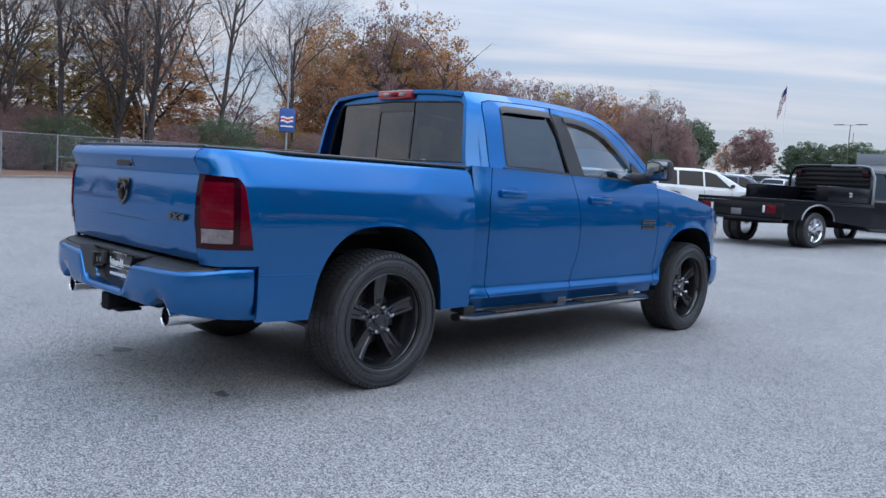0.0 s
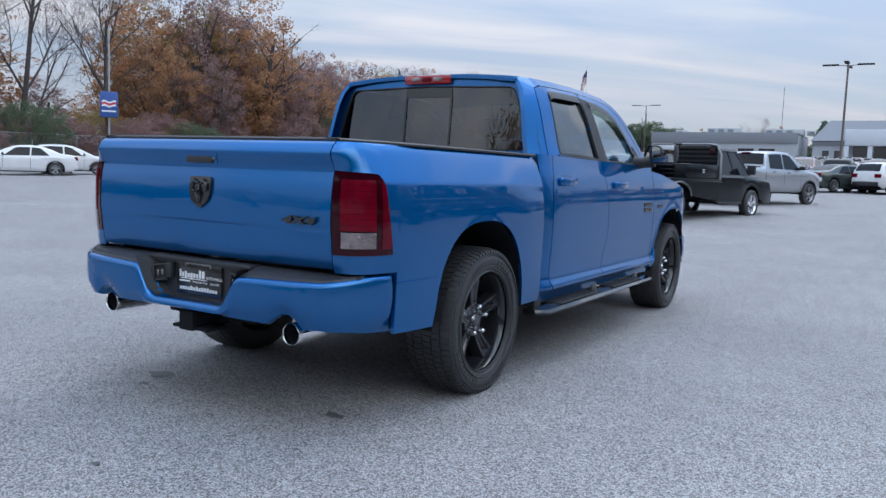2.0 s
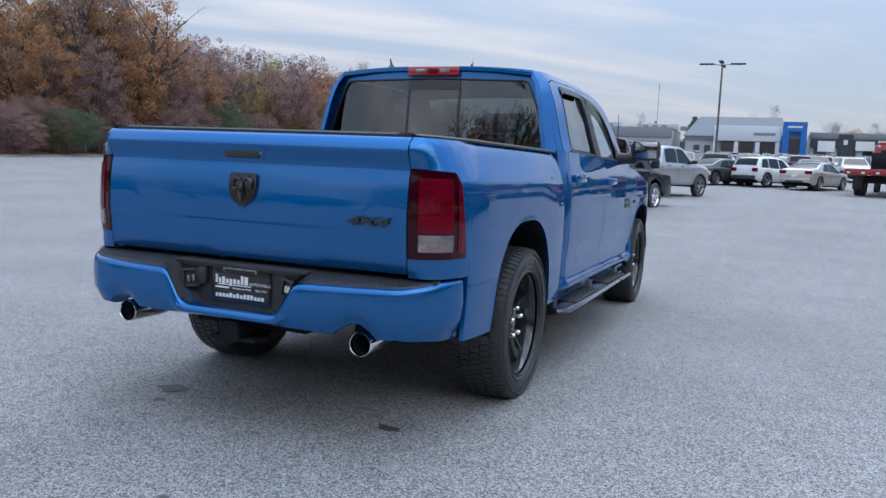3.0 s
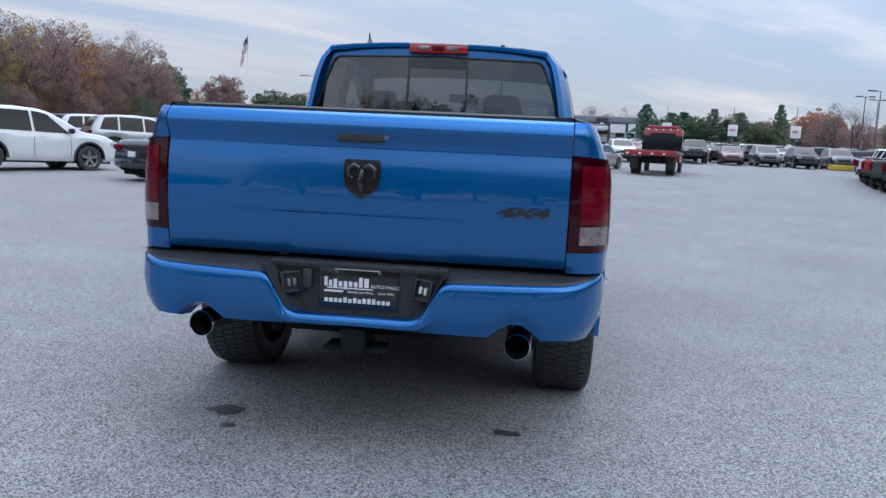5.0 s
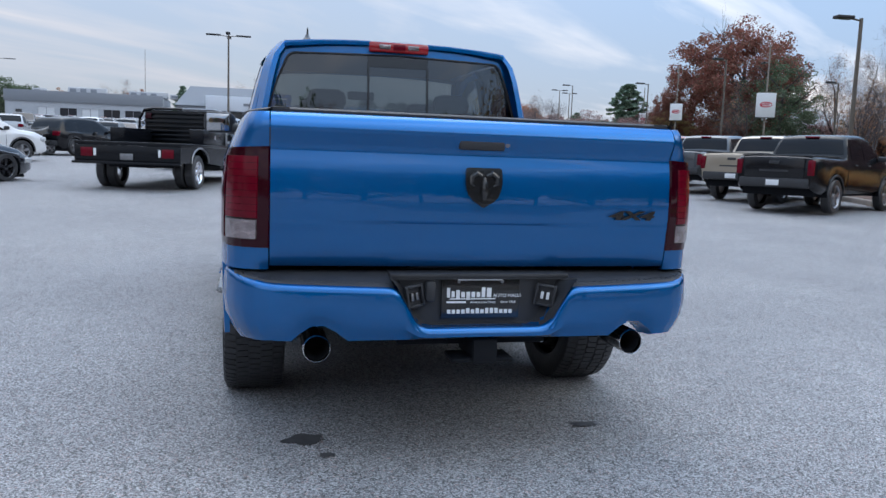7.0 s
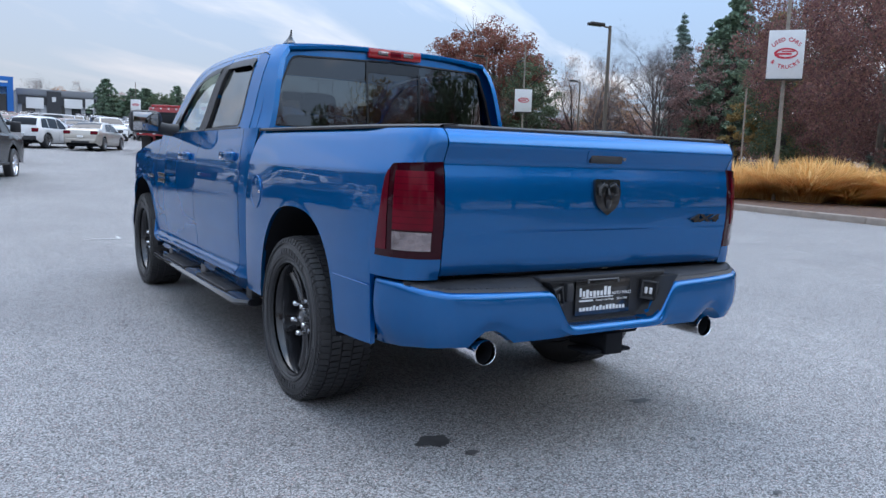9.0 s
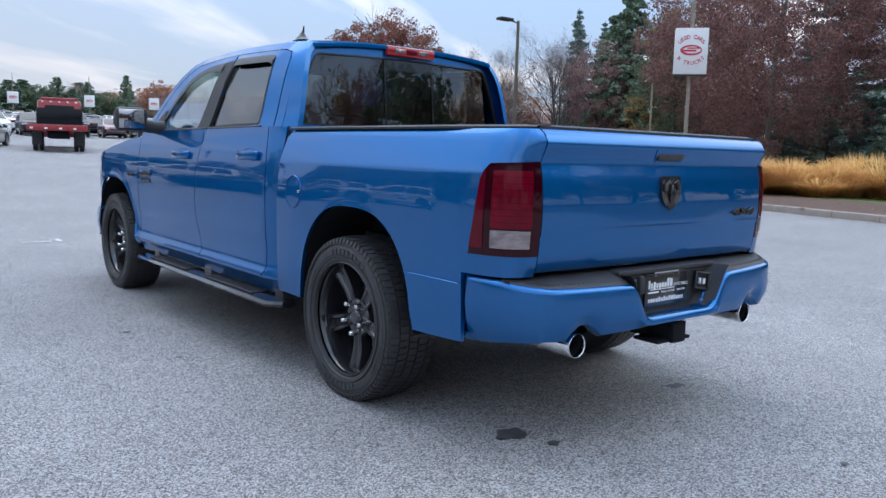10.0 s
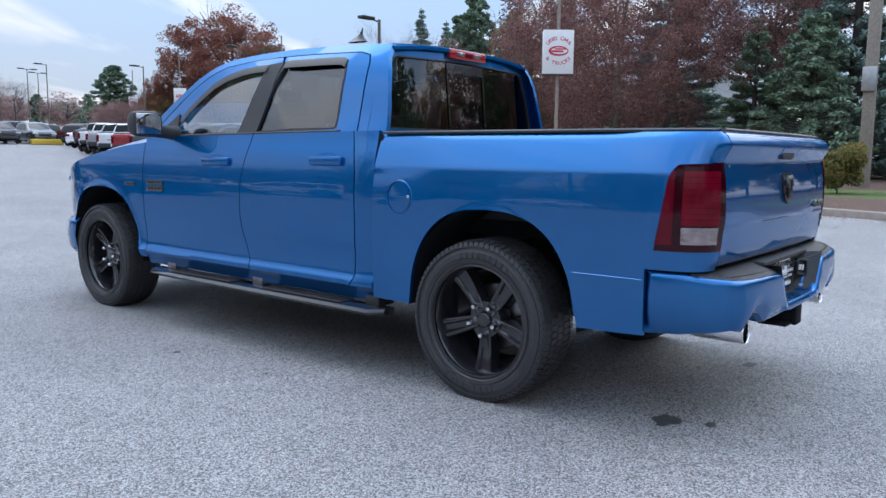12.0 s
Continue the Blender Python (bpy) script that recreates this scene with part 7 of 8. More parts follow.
# showroom: hipped grey wing, then the white front with columns under its canopy
show, zs_ = building("showroom", "grey dealership showroom with a white canopy front", -18.5, 2.2, 188, 206, 5.4, 1.0,
                     [(-16.6, -15.2, 1.2, 3.0, DARK_GLASS), (-14.2, -12.8, 1.2, 3.0, DARK_GLASS), (-10.5, -7.5, .2, 4.0, DARK_GLASS), (-6.5, -3.4, .2, 4.0, DARK_GLASS), (-2.4, 1.2, .2, 4.0, DARK_GLASS)])
bm = bmesh.new()
vs = [bm.verts.new(p) for p in ((-19.0, 187.4, zs_ + 5.4), (2.2, 187.4, zs_ + 5.4), (2.2, 206.6, zs_ + 5.4), (-19.0, 206.6, zs_ + 5.4), (-15.8, 192, zs_ + 10.1), (2.2, 192, zs_ + 10.1), (2.2, 202, zs_ + 10.1), (-15.8, 202, zs_ + 10.1))]
for q in ((0, 1, 5, 4), (1, 2, 6, 5), (2, 3, 7, 6), (3, 0, 4, 7), (4, 5, 6, 7)):
    bm.faces.new([vs[k_] for k_ in q])
part("hipped_roof", bm, FASCIA, show, "grey metal hipped roof", smooth=False)
part("canopy", block(-12.0, 2.1, 184.6, 187.7, zs_ + 4.3, zs_ + 7.7, .05), CANOPY_WHITE, show, "white canopy fascia")
for x in (-11.6, -7.1, -2.6, 1.5):
    part("column", block(x - .45, x + .45, 184.8, 185.7, zs_, zs_ + 4.3, .03), CANOPY_WHITE, show)
part("wordmark", block(-3.6, .9, 184.55, 184.596, zs_ + 5.6, zs_ + 6.2), FASCIA, show)
portal = thing("entrance_portal", "bright blue entrance portal of the dealership", "portal")
part("left_leg", block(2.3, 3.7, 184.0, 187.4, zs_, zs_ + 6.6), FASCIA_BLUE, portal)
part("right_leg", block(6.0, 7.2, 184.0, 187.4, zs_, zs_ + 6.6), FASCIA_BLUE, portal)
part("lintel", block(2.3, 7.2, 184.0, 187.4, zs_ + 6.6, zs_ + 8.7), FASCIA_BLUE, portal)
part("door_glass", block(3.7, 6.0, 186.0, 186.1, zs_, zs_ + 5.2), DARK_GLASS, portal)
part("transom", block(3.7, 6.0, 185.9, 186.2, zs_ + 5.2, zs_ + 6.6), FASCIA_PALE_BLUE, portal)
part("wordmark", block(3.3, 6.2, 183.95, 183.997, zs_ + 7.4, zs_ + 7.8), WHITE_INK, portal)
annex, zs_ = building("annex", "dark grey showroom annex with black and white panels", 8.0, 23.5, 187, 206, 6.6, 1.2,
                      [(8.8, 11.4, .2, 3.2, DARK_GLASS), (12.2, 13.6, .2, 3.6, DOOR_WHITE), (14.6, 17.2, .2, 3.2, DARK_GLASS), (18.4, 20.4, .2, 3.2, DARK_GLASS), (21.2, 22.8, .2, 3.2, DARK_GLASS)])
part("dark_band", block(8.1, 23.4, 186.68, 186.74, zs_ + 3.4, zs_ + 5.3), DARK_CLAD, annex)
for a, b, lo, hi, m_ in ((9.6, 13.0, 2.6, 4.9, SIGN_WHITE), (13.6, 16.4, .4, 6.4, DARK_CLAD), (17.0, 20.6, 3.0, 5.0, SIGN_WHITE), (21.2, 22.9, 3.0, 5.2, SIGN_WHITE)):
    part("sign_panel", block(a, b, 186.45, 186.66, zs_ + lo, zs_ + hi), m_, annex)
part("mark", block(14.6, 15.4, 186.40, 186.446, zs_ + 4.2, zs_ + 5.2), WHITE_INK, annex)
kiosk, zs_ = building("kiosk", "small grey flat-roofed building beyond the lot", 33, 39, 188, 194, 3.9, .8, [(34, 35.6, .3, 2.6, DARK_GLASS), (36.6, 38.2, .3, 2.6, DARK_GLASS)])
hs = thing("white_house", "white house half hidden behind the trees", "house")
part("wall", block(58, 66, 22, 30, .2, 5.2), SIGN_WHITE, hs)
bm = bmesh.new()
grid(bm, [[(57.6, 21.6, 5.2), (62, 21.6, 7.6), (66.4, 21.6, 5.2)], [(57.6, 30.4, 5.2), (62, 30.4, 7.6), (66.4, 30.4, 5.2)]])
part("roof", bm, FASCIA, hs)
for y in (23.5, 27):
    w_ = part("window", block(57.95, 58.0, y, y + 1.0, 2.6, 4.0), DARK_GLASS, hs)
hs2 = thing("white_house", "pale house behind the bare wood", "house", m=Matrix.Translation((-8, 0, 0)))
part("wall", block(-68, -60, 22, 30, .2, 4.6), SIGN_WHITE, hs2)
bm = bmesh.new()
grid(bm, [[(-68.4, 21.6, 4.6), (-68.4, 26, 6.8), (-68.4, 30.4, 4.6)], [(-59.6, 21.6, 4.6), (-59.6, 26, 6.8), (-59.6, 30.4, 4.6)]])
part("roof", bm, FASCIA, hs2)
part("window", block(-59.98, -59.93, 25, 26, 2.0, 3.2), DARK_GLASS, hs2)

# ---- parked vehicles ----
PAINTS = {"white": paint("white_paint", (.72, .72, .73), 0, .35), "silver": paint("silver_paint", (.42, .43, .45), .6), "grey": paint("grey_paint", (.075, .08, .088), .5),
          "black": mat("black_paint", (.006, .006, .008), .22, coat=.3, spec=.3), "red": paint("red_paint", (.34, .02, .025), .3), "maroon": paint("maroon_paint", (.12, .02, .025), .4),
          "tan": paint("tan_paint", (.40, .33, .25), .5), "green": paint("dark_green_paint", (.045, .06, .055), .5), "blue": paint("navy_paint", (.02, .035, .09), .4), "champagne": paint("champagne_paint", (.50, .46, .41), .5), "gunmetal": paint("gunmetal_paint", (.022, .026, .036), .5, .25)}
CAR_GLASS = mat("car_glass", (.008, .009, .012), .06, vary=.1, spec=.28)
ALLOY = mat("alloy_rim", (.45, .45, .47), .3, .9)
HEAD = mat("headlamp_glass", (.55, .56, .58), .08, vary=.3, scale=20, coat=1.0)
SPEC = {
    # length, width, height, wheel radius, rear axle, front axle, outline of the top, belt line, belt-to-roof inset, sill height,
    # side windows as (rear foot, front foot, rear head, front head), rear window span, windscreen span
    "sedan": (4.85, 1.86, 1.47, .335, 1.02, 3.86, [(0, .66), (.03, .86), (.09, .99), (.22, 1.05), (.62, 1.085), (.80, 1.12), (1.20, 1.30), (1.62, 1.43), (2.1, 1.47), (2.6, 1.455), (2.95, 1.38), (3.35, 1.21), (3.72, 1.03),
              (3.85, .99), (4.35, .91), (4.65, .80), (4.80, .64), (4.85, .48)], [(0, .97), (1.2, .975), (3.4, .93), (4.85, .8)], .21, .22, ((1.28, 2.10, 1.66, 2.06), (2.16, 3.30, 2.12, 2.78)), (.82, 1.56), (2.92, 3.70)),
    "suv": (4.78, 1.90, 1.71, .37, .96, 3.76, [(0, .62), (.03, .94), (.07, 1.10), (.13, 1.22), (.30, 1.50), (.42, 1.60), (.60, 1.655), (1.1, 1.70), (1.8, 1.71), (2.35, 1.68), (2.7, 1.60), (3.15, 1.37), (3.56, 1.14), (3.72, 1.09),
            (4.3, 1.03), (4.60, .92), (4.73, .72), (4.78, .5)], [(0, 1.08), (1, 1.06), (3.5, 1.02), (4.78, .9)], .20, .27, ((.38, 1.10, .58, 1.10), (1.17, 2.10, 1.17, 2.08), (2.17, 3.15, 2.15, 2.58)), (.11, .40), (2.70, 3.54)),
    "hatch": (4.2, 1.78, 1.53, .32, .80, 3.35, [(0, .6), (.03, .9), (.07, 1.02), (.16, 1.16), (.42, 1.41), (.62, 1.48), (1.2, 1.53), (1.8, 1.52), (2.2, 1.45), (2.7, 1.24), (3.1, 1.04), (3.2, 1.0), (3.7, .92), (4.02, .80), (4.15, .64), (4.2, .48)],
              [(0, 1.0), (1, .98), (3.1, .95), (4.2, .8)], .20, .23, ((.45, 1.70, .72, 1.66), (1.77, 2.66, 1.74, 2.10)), (.15, .44), (2.22, 3.08)),
    "pickup": (5.75, 2.0, 1.90, .41, 1.22, 4.72, [(0, .82), (.02, 1.18), (.05, 1.29), (.10, 1.31), (1.80, 1.31), (1.90, 1.33), (1.97, 1.52), (2.06, 1.76), (2.20, 1.855), (2.8, 1.90), (3.3, 1.89), (3.62, 1.82), (4.0, 1.58), (4.42, 1.31), (4.55, 1.27),
               (5.25, 1.21), (5.58, 1.10), (5.70, .90), (5.75, .6)], [(0, 1.27), (4.4, 1.25), (5.75, 1.1)], .17, .46, ((2.16, 2.98, 2.20, 2.96), (3.05, 4.05, 3.03, 3.50)), (1.925, 2.10), (3.66, 4.40)),
    "coupe": (4.5, 1.92, 1.24, .345, .84, 3.55, [(0, .55), (.03, .78), (.07, .90), (.16, .96), (.5, .985), (.95, 1.03), (1.25, 1.15), (1.50, 1.22), (1.82, 1.24), (2.1, 1.20), (2.5, 1.05), (2.82, .92), (3.0, .905), (3.5, .89), (4.0, .79), (4.32, .63),
              (4.46, .5), (4.5, .40)], [(0, .90), (1.0, .93), (2.8, .86), (4.5, .6)], .25, .16, ((1.42, 2.40, 1.58, 2.04),), (1.02, 1.46), (2.14, 2.78)),
}


def car_wheel(r, rim_mat, parent, x, y, s):
    bm = bmesh.new()
    w = .22
    lathe(bm, [(r * .66, -w / 2), (r * .9, -w / 2), (r, -w * .36), (r, w * .36), (r * .92, w / 2), (r * .68, w / 2), (r * .66, w * .4)], 24)
    wh = part("wheel", bm, RUBBER, parent, "black tyre on an alloy wheel")
    wh.matrix_basis = Matrix.Translation((s * x, y, r)) @ Matrix.Rotation(0 if s > 0 else math.pi, 4, "Z")
    bm = bmesh.new()
    lathe(bm, [(r * .67, .10), (r * .63, .085), (r * .60, .03), (r * .58, -.05), (.001, -.06)], 24)
    lathe(bm, [(.001, .085), (r * .16, .08), (r * .2, .04)], 12)
    for k_ in range(5):
        m = Matrix.Rotation(2 * math.pi * k_ / 5, 4, "X")
        vs = [bm.verts.new(m @ Vector(p)) for p in ((.07, -.03, r * .12), (.07, .03, r * .12), (.085, .045, r * .62), (.085, -.045, r * .62))]
        bm.faces.new(vs)
        vs2 = [bm.verts.new(m @ Vector(p)) for p in ((.07, .03, r * .12), (.02, .035, r * .12), (.02, .055, r * .62), (.085, .045, r * .62))]
        bm.faces.new(vs2)
    part("rim", bm, rim_mat, wh)
    return wh


def car_shape(kind):
    """The outline functions of one kind: half width, belt, top, bottom and the half cross-section at y."""
    L, W, H, R, ya, yf, top, belt_, inset, low = SPEC[kind][:10]
    hw = W / 2

    def bottom(y):
        for c in (ya, yf):
            d = abs(y - c) / (R + .085)
            if d < 1:
                return max(low, R + (R + .085) * math.sqrt(1 - d * d) - .02)
        return low + .16 * max(0, 1 - y / .3) + .10 * max(0, (y - L + .3) / .3)
    plan_w = lambda y: hw * (1 - .13 * max(0, 1 - y / .45) ** 2.2 - .24 * max(0, (y - (L - .9)) / .9) ** 2.4)
    sil = lambda y: smooth_tab(top, y, .02)
    belt = lambda y: min(lerp(belt_, y), sil(y) - .015)

    def section(y):
        w, b, t_ = plan_w(y), belt(y), sil(y)
        zb = min(bottom(y), b - .10)
        h = b - zb
        k_ = min(1, max(0, (t_ - b - .03) / .22))
        pts_ = [(w * .90, zb), (w * .965, zb + .10 * h), (w * .985, zb + .30 * h), (w * .995, zb + .55 * h), (w, zb + .74 * h), (w * .985, zb + .90 * h), (w * .955, b)]
        for f, hx in ((.30, .945), (.60, .93), (.84, .91)):
            z = b + (t_ - b) * f
            pts_.append((k_ * (w * .948 - inset * ((z - b) / (H - b)) ** 1.1) + (1 - k_) * w * hx, z))
        e = k_ * (w * .948 - inset * ((t_ - b) / (H - b)) ** 1.1) + (1 - k_) * w * .90
        return pts_ + [(e - .020, t_ - .012 * k_), (e - .07, t_ + .012), (e * .6, t_ + .026), (0, t_ + .032)]

    def side(y, z):
        q = section(y)
        return lerp([(b_, a_) for a_, b_ in q[4:11]], z)
    return plan_w, belt, sil, bottom, section, side


def make_car(kind, label, colour, m, rim=None, roof_mat=None, far=False):
    L, W, H, R, ya, yf, top, belt_, inset, low, sides, rear, screen = SPEC[kind]
    plan_w, belt, sil, bottom, section, side = car_shape(kind)
    t = thing("parked_" + {"coupe": "sports_car", "pickup": "pickup"}.get(kind, "car"), label, "car" if kind != "pickup" else "pickup truck", "parked vehicles", m)
    body = PAINTS[colour]
    hw = W / 2
    arcs = (-1.04, -1, -.96, -.85, -.6, -.3, 0, .3, .6, .85, .96, 1, 1.04)
    ys_ = sorted({*[round(p[0], 3) for p in top], *[round(c + (R + .085) * a, 3) for c in (ya, yf) for a in arcs], *[round(L * k_ / 24, 3) for k_ in range(25)]})
    ys_ = [y for k_, y in enumerate(ys_) if k_ == 0 or y - ys_[k_ - 1] > .008]
    bm = bmesh.new()
    rows = []
    for y in ys_:
        half = section(y)
        rows.append([(-x, y - L / 2, z) for x, z in half] + [(x, y - L / 2, z) for x, z in reversed(half[:-1])])
    vs = grid(bm, rows)
    bm.faces.new(vs[0][::-1]), bm.faces.new(vs[-1])
    part("body", bm, body, t)
    # windows stand 6 mm proud of the sheet metal, in dark rubber-edged glass
    for s in (-1, 1):
        for a0, a1, b0, b1 in sides:
            bm = bmesh.new()
            rows = []
            for i_ in range(6):
                u_ = i_ / 5
                col = []
                for j_ in range(5):
                    v = .0 + j_ / 4
                    y = (a0 + (a1 - a0) * u_) * (1 - v) + (b0 + (b1 - b0) * u_) * v
                    zl = belt(y) + .025
                    z = zl + (max(zl + .02, min(H - .085, sil(b0 + (b1 - b0) * u_) - .075)) - zl) * v
                    col.append((s * (side(y, z) + .007), y - L / 2, z))
                rows.append(col)
            grid(bm, rows)
            part("side_window", bm, CAR_GLASS, t, "dark side window")
    for nm, (y0, y1) in (("rear_window", rear), ("windscreen", screen)):
        bm = bmesh.new()
        rows = []
        for k_ in range(6):
            y = y0 + (y1 - y0) * k_ / 5
            e = section(y)[10][0] - .06
            up_ = (sil(y0 + .01) > sil(y1)) * 2 - 1
            rows.append([(e * q, y - L / 2 + up_ * .006, sil(y) + .040 - .026 * abs(q) ** 2) for q in (-1, -.75, -.4, 0, .4, .75, 1)])
        grid(bm, rows)
        part(nm, bm, CAR_GLASS, t, "dark car window")
    if roof_mat:
        bm = bmesh.new()
        rows = []
        for k_ in range(13):
            y = 1.0 + 1.14 * k_ / 12
            half = section(y)[7 if k_ < 4 else 9:]
            half = [half[0]] * (7 - len(half)) + half
            rows.append([(-(x + .006), y - L / 2, z + .008) for x, z in half] + [(x + .006, y - L / 2, z + .008) for x, z in reversed(half[:-1])])
        grid(bm, rows)
        part("soft_top", bm, roof_mat, t, "black folding cloth top")
    # lamps, bumpers, plate, mirrors
    for s in (-1, 1):
        w = plan_w(.06)
        z1_ = {"suv": 1.06, "hatch": 1.0, "pickup": 1.24, "sedan": .98, "coupe": .86}[kind]
        z0_ = {"suv": .84, "hatch": .80, "pickup": .88, "sedan": .80, "coupe": .72}[kind]
        a = sorted((s * (w - (.14 if kind == "pickup" else .34)), s * (w + .008)))
        part("tail_lamp", block(a[0], a[1], -L / 2 - .012, -L / 2 + (.10 if kind == "pickup" else .22), z0_, z1_, .03), RED_LENS, t, "red tail lamp")
        w, zt = plan_w(L - .30), sil(L - .25)
        a = sorted((s * w * .55, s * (w + .006)))
        part("headlamp", block(a[0], a[1], L / 2 - .36, L / 2 - .09, zt - .22, zt - .07, .04), HEAD, t, "clear headlamp")
        for y in (ya, yf):
            car_wheel(R, rim or ALLOY, t, hw - .112, y - L / 2, s)
        if far:
            continue
        a = sorted((s * (hw * .94), s * (hw + .17)))
        ymir = screen[1] - .42
        part("mirror", block(a[0], a[1], ymir - L / 2, ymir - L / 2 + .10, belt(ymir) + .03, belt(ymir) + .17, .04), BLACK_PLASTIC if kind != "coupe" else body, t)
        for y in (ya, yf):
            bm = bmesh.new()
            grid(bm, [[(s * x, y - L / 2 + (R + .08) * math.cos(math.pi * q / 12), R + (R + .08) * math.sin(math.pi * q / 12) - .02) for x in (hw * .97, hw * .5)] for q in range(13)])
            part("wheel_well", bm, DARK, t)
            if kind in ("suv", "pickup"):
                bm = bmesh.new()
                grid(bm, [[(s * (side(y + (R + r_) * math.cos(math.pi * q / 14), .6) * .985 + d_), y - L / 2 + (R + r_) * math.cos(math.pi * q / 14), max(low, R - .02 + (R + r_) * math.sin(math.pi * q / 14))) for r_, d_ in ((.080, .004), (.085, .018), (.125, .016), (.135, .0))] for q in range(15)])
                part("arch_trim", bm, BLACK_PLASTIC, t)
        # door shut lines and handles
        for a0, a1, b0, b1 in sides[-2:]:
            y = a1 + .035
            bm = bmesh.new()
            grid(bm, [[(s * (side(yy, z) + .003), yy - L / 2, z) for yy in (y - .006, y + .006)] for z in [low + .12 + (belt(y) - low - .14) * q / 6 for q in range(7)]])
            part("shut_line", bm, DARK, t)
            yh = a0 + .14
            zh = belt(yh) - .09
            x = side(yh, zh)
            part("door_handle", block(*sorted((s * (x - .01), s * (x + .022))), yh - L / 2, yh - L / 2 + .17, zh - .016, zh + .016, .008), body if kind != "pickup" else BLACK_PLASTIC, t)
    w = plan_w(.04)
    part("rear_bumper", block(-w * .93, w * .93, -L / 2 - .035, -L / 2 + .16, low + .13, low + .36, .05), BLACK_PLASTIC if kind in ("suv", "pickup") else body, t)
    part("underside", block(-hw * .84, hw * .84, -L / 2 + .25, L / 2 - .3, low - .05, low + .12), DARK, t)
    part("front_bumper", block(-hw * .66, hw * .66, L / 2 - .20, L / 2 + .015, low + .06, low + .28, .05), BLACK_PLASTIC, t)
    part("grille", block(-hw * .48, hw * .48, L / 2 - .20, L / 2 + .008, low + .32, sil(L - .15) - .07, .03), BLACK_PLASTIC, t)
    if far:
        return t
    part("number_plate", block(-.15, .15, -L / 2 - .05, -L / 2 - .02, low + .40 if kind != "pickup" else low + .18, low + .53 if kind != "pickup" else low + .31, .004), SIGN_WHITE, t)
    if kind == "pickup":
        part("bed_cover", block(-hw * .82, hw * .82, -L / 2 + .09, -L / 2 + 1.78, 1.325, 1.352, .006), BLACK_PLASTIC, t, "black bed cover")
        part("tailgate", block(-hw * .70, hw * .70, -L / 2 - .014, -L / 2 + .03, .80, 1.285, .015), body, t)
        part("tailgate_handle", block(-.12, .12, -L / 2 - .026, -L / 2 + .02, 1.14, 1.21, .01), BLACK_PLASTIC, t)
        part("wordmark", block(-.34, .34, -L / 2 - .018, -L / 2 + .02, .96, 1.00, .002), BLACK_PLASTIC, t)
        part("roof_brake_lamp", block(-.16, .16, 2.04 - L / 2, 2.16 - L / 2, 1.815, 1.86, .01), RED_LENS, t)
        for s in (-1, 1):
            bm = bmesh.new()
            grid(bm, [[(s * (side(yy, z) + .003), yy - L / 2, z) for yy in (1.885, 1.91)] for z in [.52 + .72 * q / 6 for q in range(7)]])
            part("bed_gap", bm, DARK, t)
    else:
        part("lower_trim", block(-w * .55, w * .55, -L / 2 - .042, -L / 2 + .05, low + .12, low + .24, .02), BLACK_PLASTIC, t)
    return t


def at_pose(x, y, az):
    return Matrix.Translation((x, y, ground_z(x, y))) @ Matrix.Rotation(radians(-az), 4, "Z")


PAINT_SET = set(PAINTS.values())


def recolour(c, colour):
    for ch in c.children:
        if ch.name.split(".")[0] in ("body", "tailgate", "rear_bumper", "door_handle", "mirror") and ch.data.materials and ch.data.materials[0] in PAINT_SET:
            ch.material_slots[0].link = "OBJECT"
            ch.material_slots[0].material = PAINTS[colour]


TEMPLATE = {}
WORDS = {"sedan": "four-door saloon", "suv": "sport utility car", "hatch": "hatchback", "pickup": "crew-cab pickup", "coupe": "low sports car"}


def park(kind, colour, x, y, az, label="", far=False, size=1.0):
    lab = label or f"{colour} {WORDS[kind]} parked on the lot"
    if (kind, far) not in TEMPLATE:
        TEMPLATE[kind, far] = make_car(kind, lab, colour, at_pose(x, y, az), SATIN_BLACK if kind == "coupe" else None, SEAT if kind == "coupe" else None, far)
        return TEMPLATE[kind, far]
    c = copy_thing(TEMPLATE[kind, far], at_pose(x, y, az))
    c.matrix_basis = at_pose(x, y, az) @ Matrix.Scale(size, 4)
    tagged(c, lab)
    recolour(c, colour)
    return c


park("coupe", "gunmetal", -8.1, 16.1, 30, "dark grey sports car with a black soft top")
park("suv", "white", -13.7, 16.5, 27, "white sport utility car seen side-on")
park("suv", "white", -10.9, 27.4, 43, "large white sport utility car in the aisle", size=1.07)
park("suv", "white", -19.4, 30.8, 50)
park("suv", "silver", -16.0, 27.6, 46)
park("suv", "black", -9.0, 37.0, 30)
park("sedan", "black", -9.6, 36.4, 42)
park("suv", "blue", -14.6, 39, 50)
park("sedan", "white", -35.6, 18.8, -152, "white saloon parked side-on by the fence")
park("hatch", "white", -36.4, 22.0, 35)
park("sedan", "red", -50.5, 40.5, 60)
park("pickup", "silver", -2.3, 27.0, 24)
park("sedan", "green", -.9, 44.2, 38)
park("suv", "white", 1.6, 44.4, 33, size=.95)
park("sedan", "champagne", 4.0, 43.2, 26, "champagne saloon standing in the aisle")
# row of pickups nosed to the kerb
for (x, y), c, k_ in zip(((13.45, 13.5), (14.4, 16.7), (14.6, 20.2), (15.3, 23.9), (16.1, 27.4), (17.0, 30.9), (18.0, 34.4), (19.1, 38.0), (20.3, 41.6), (21.6, 45.2), (23.0, 48.8)),
                         ("black", "tan", "grey", "maroon", "black", "grey", "red", "white", "silver", "white", "grey"), range(11)):
    park("pickup", c, x, y, 60 - k_ * 1.0)
park("sedan", "white", 25.5, 55, 60)
park("suv", "black", 27, 59, 60)
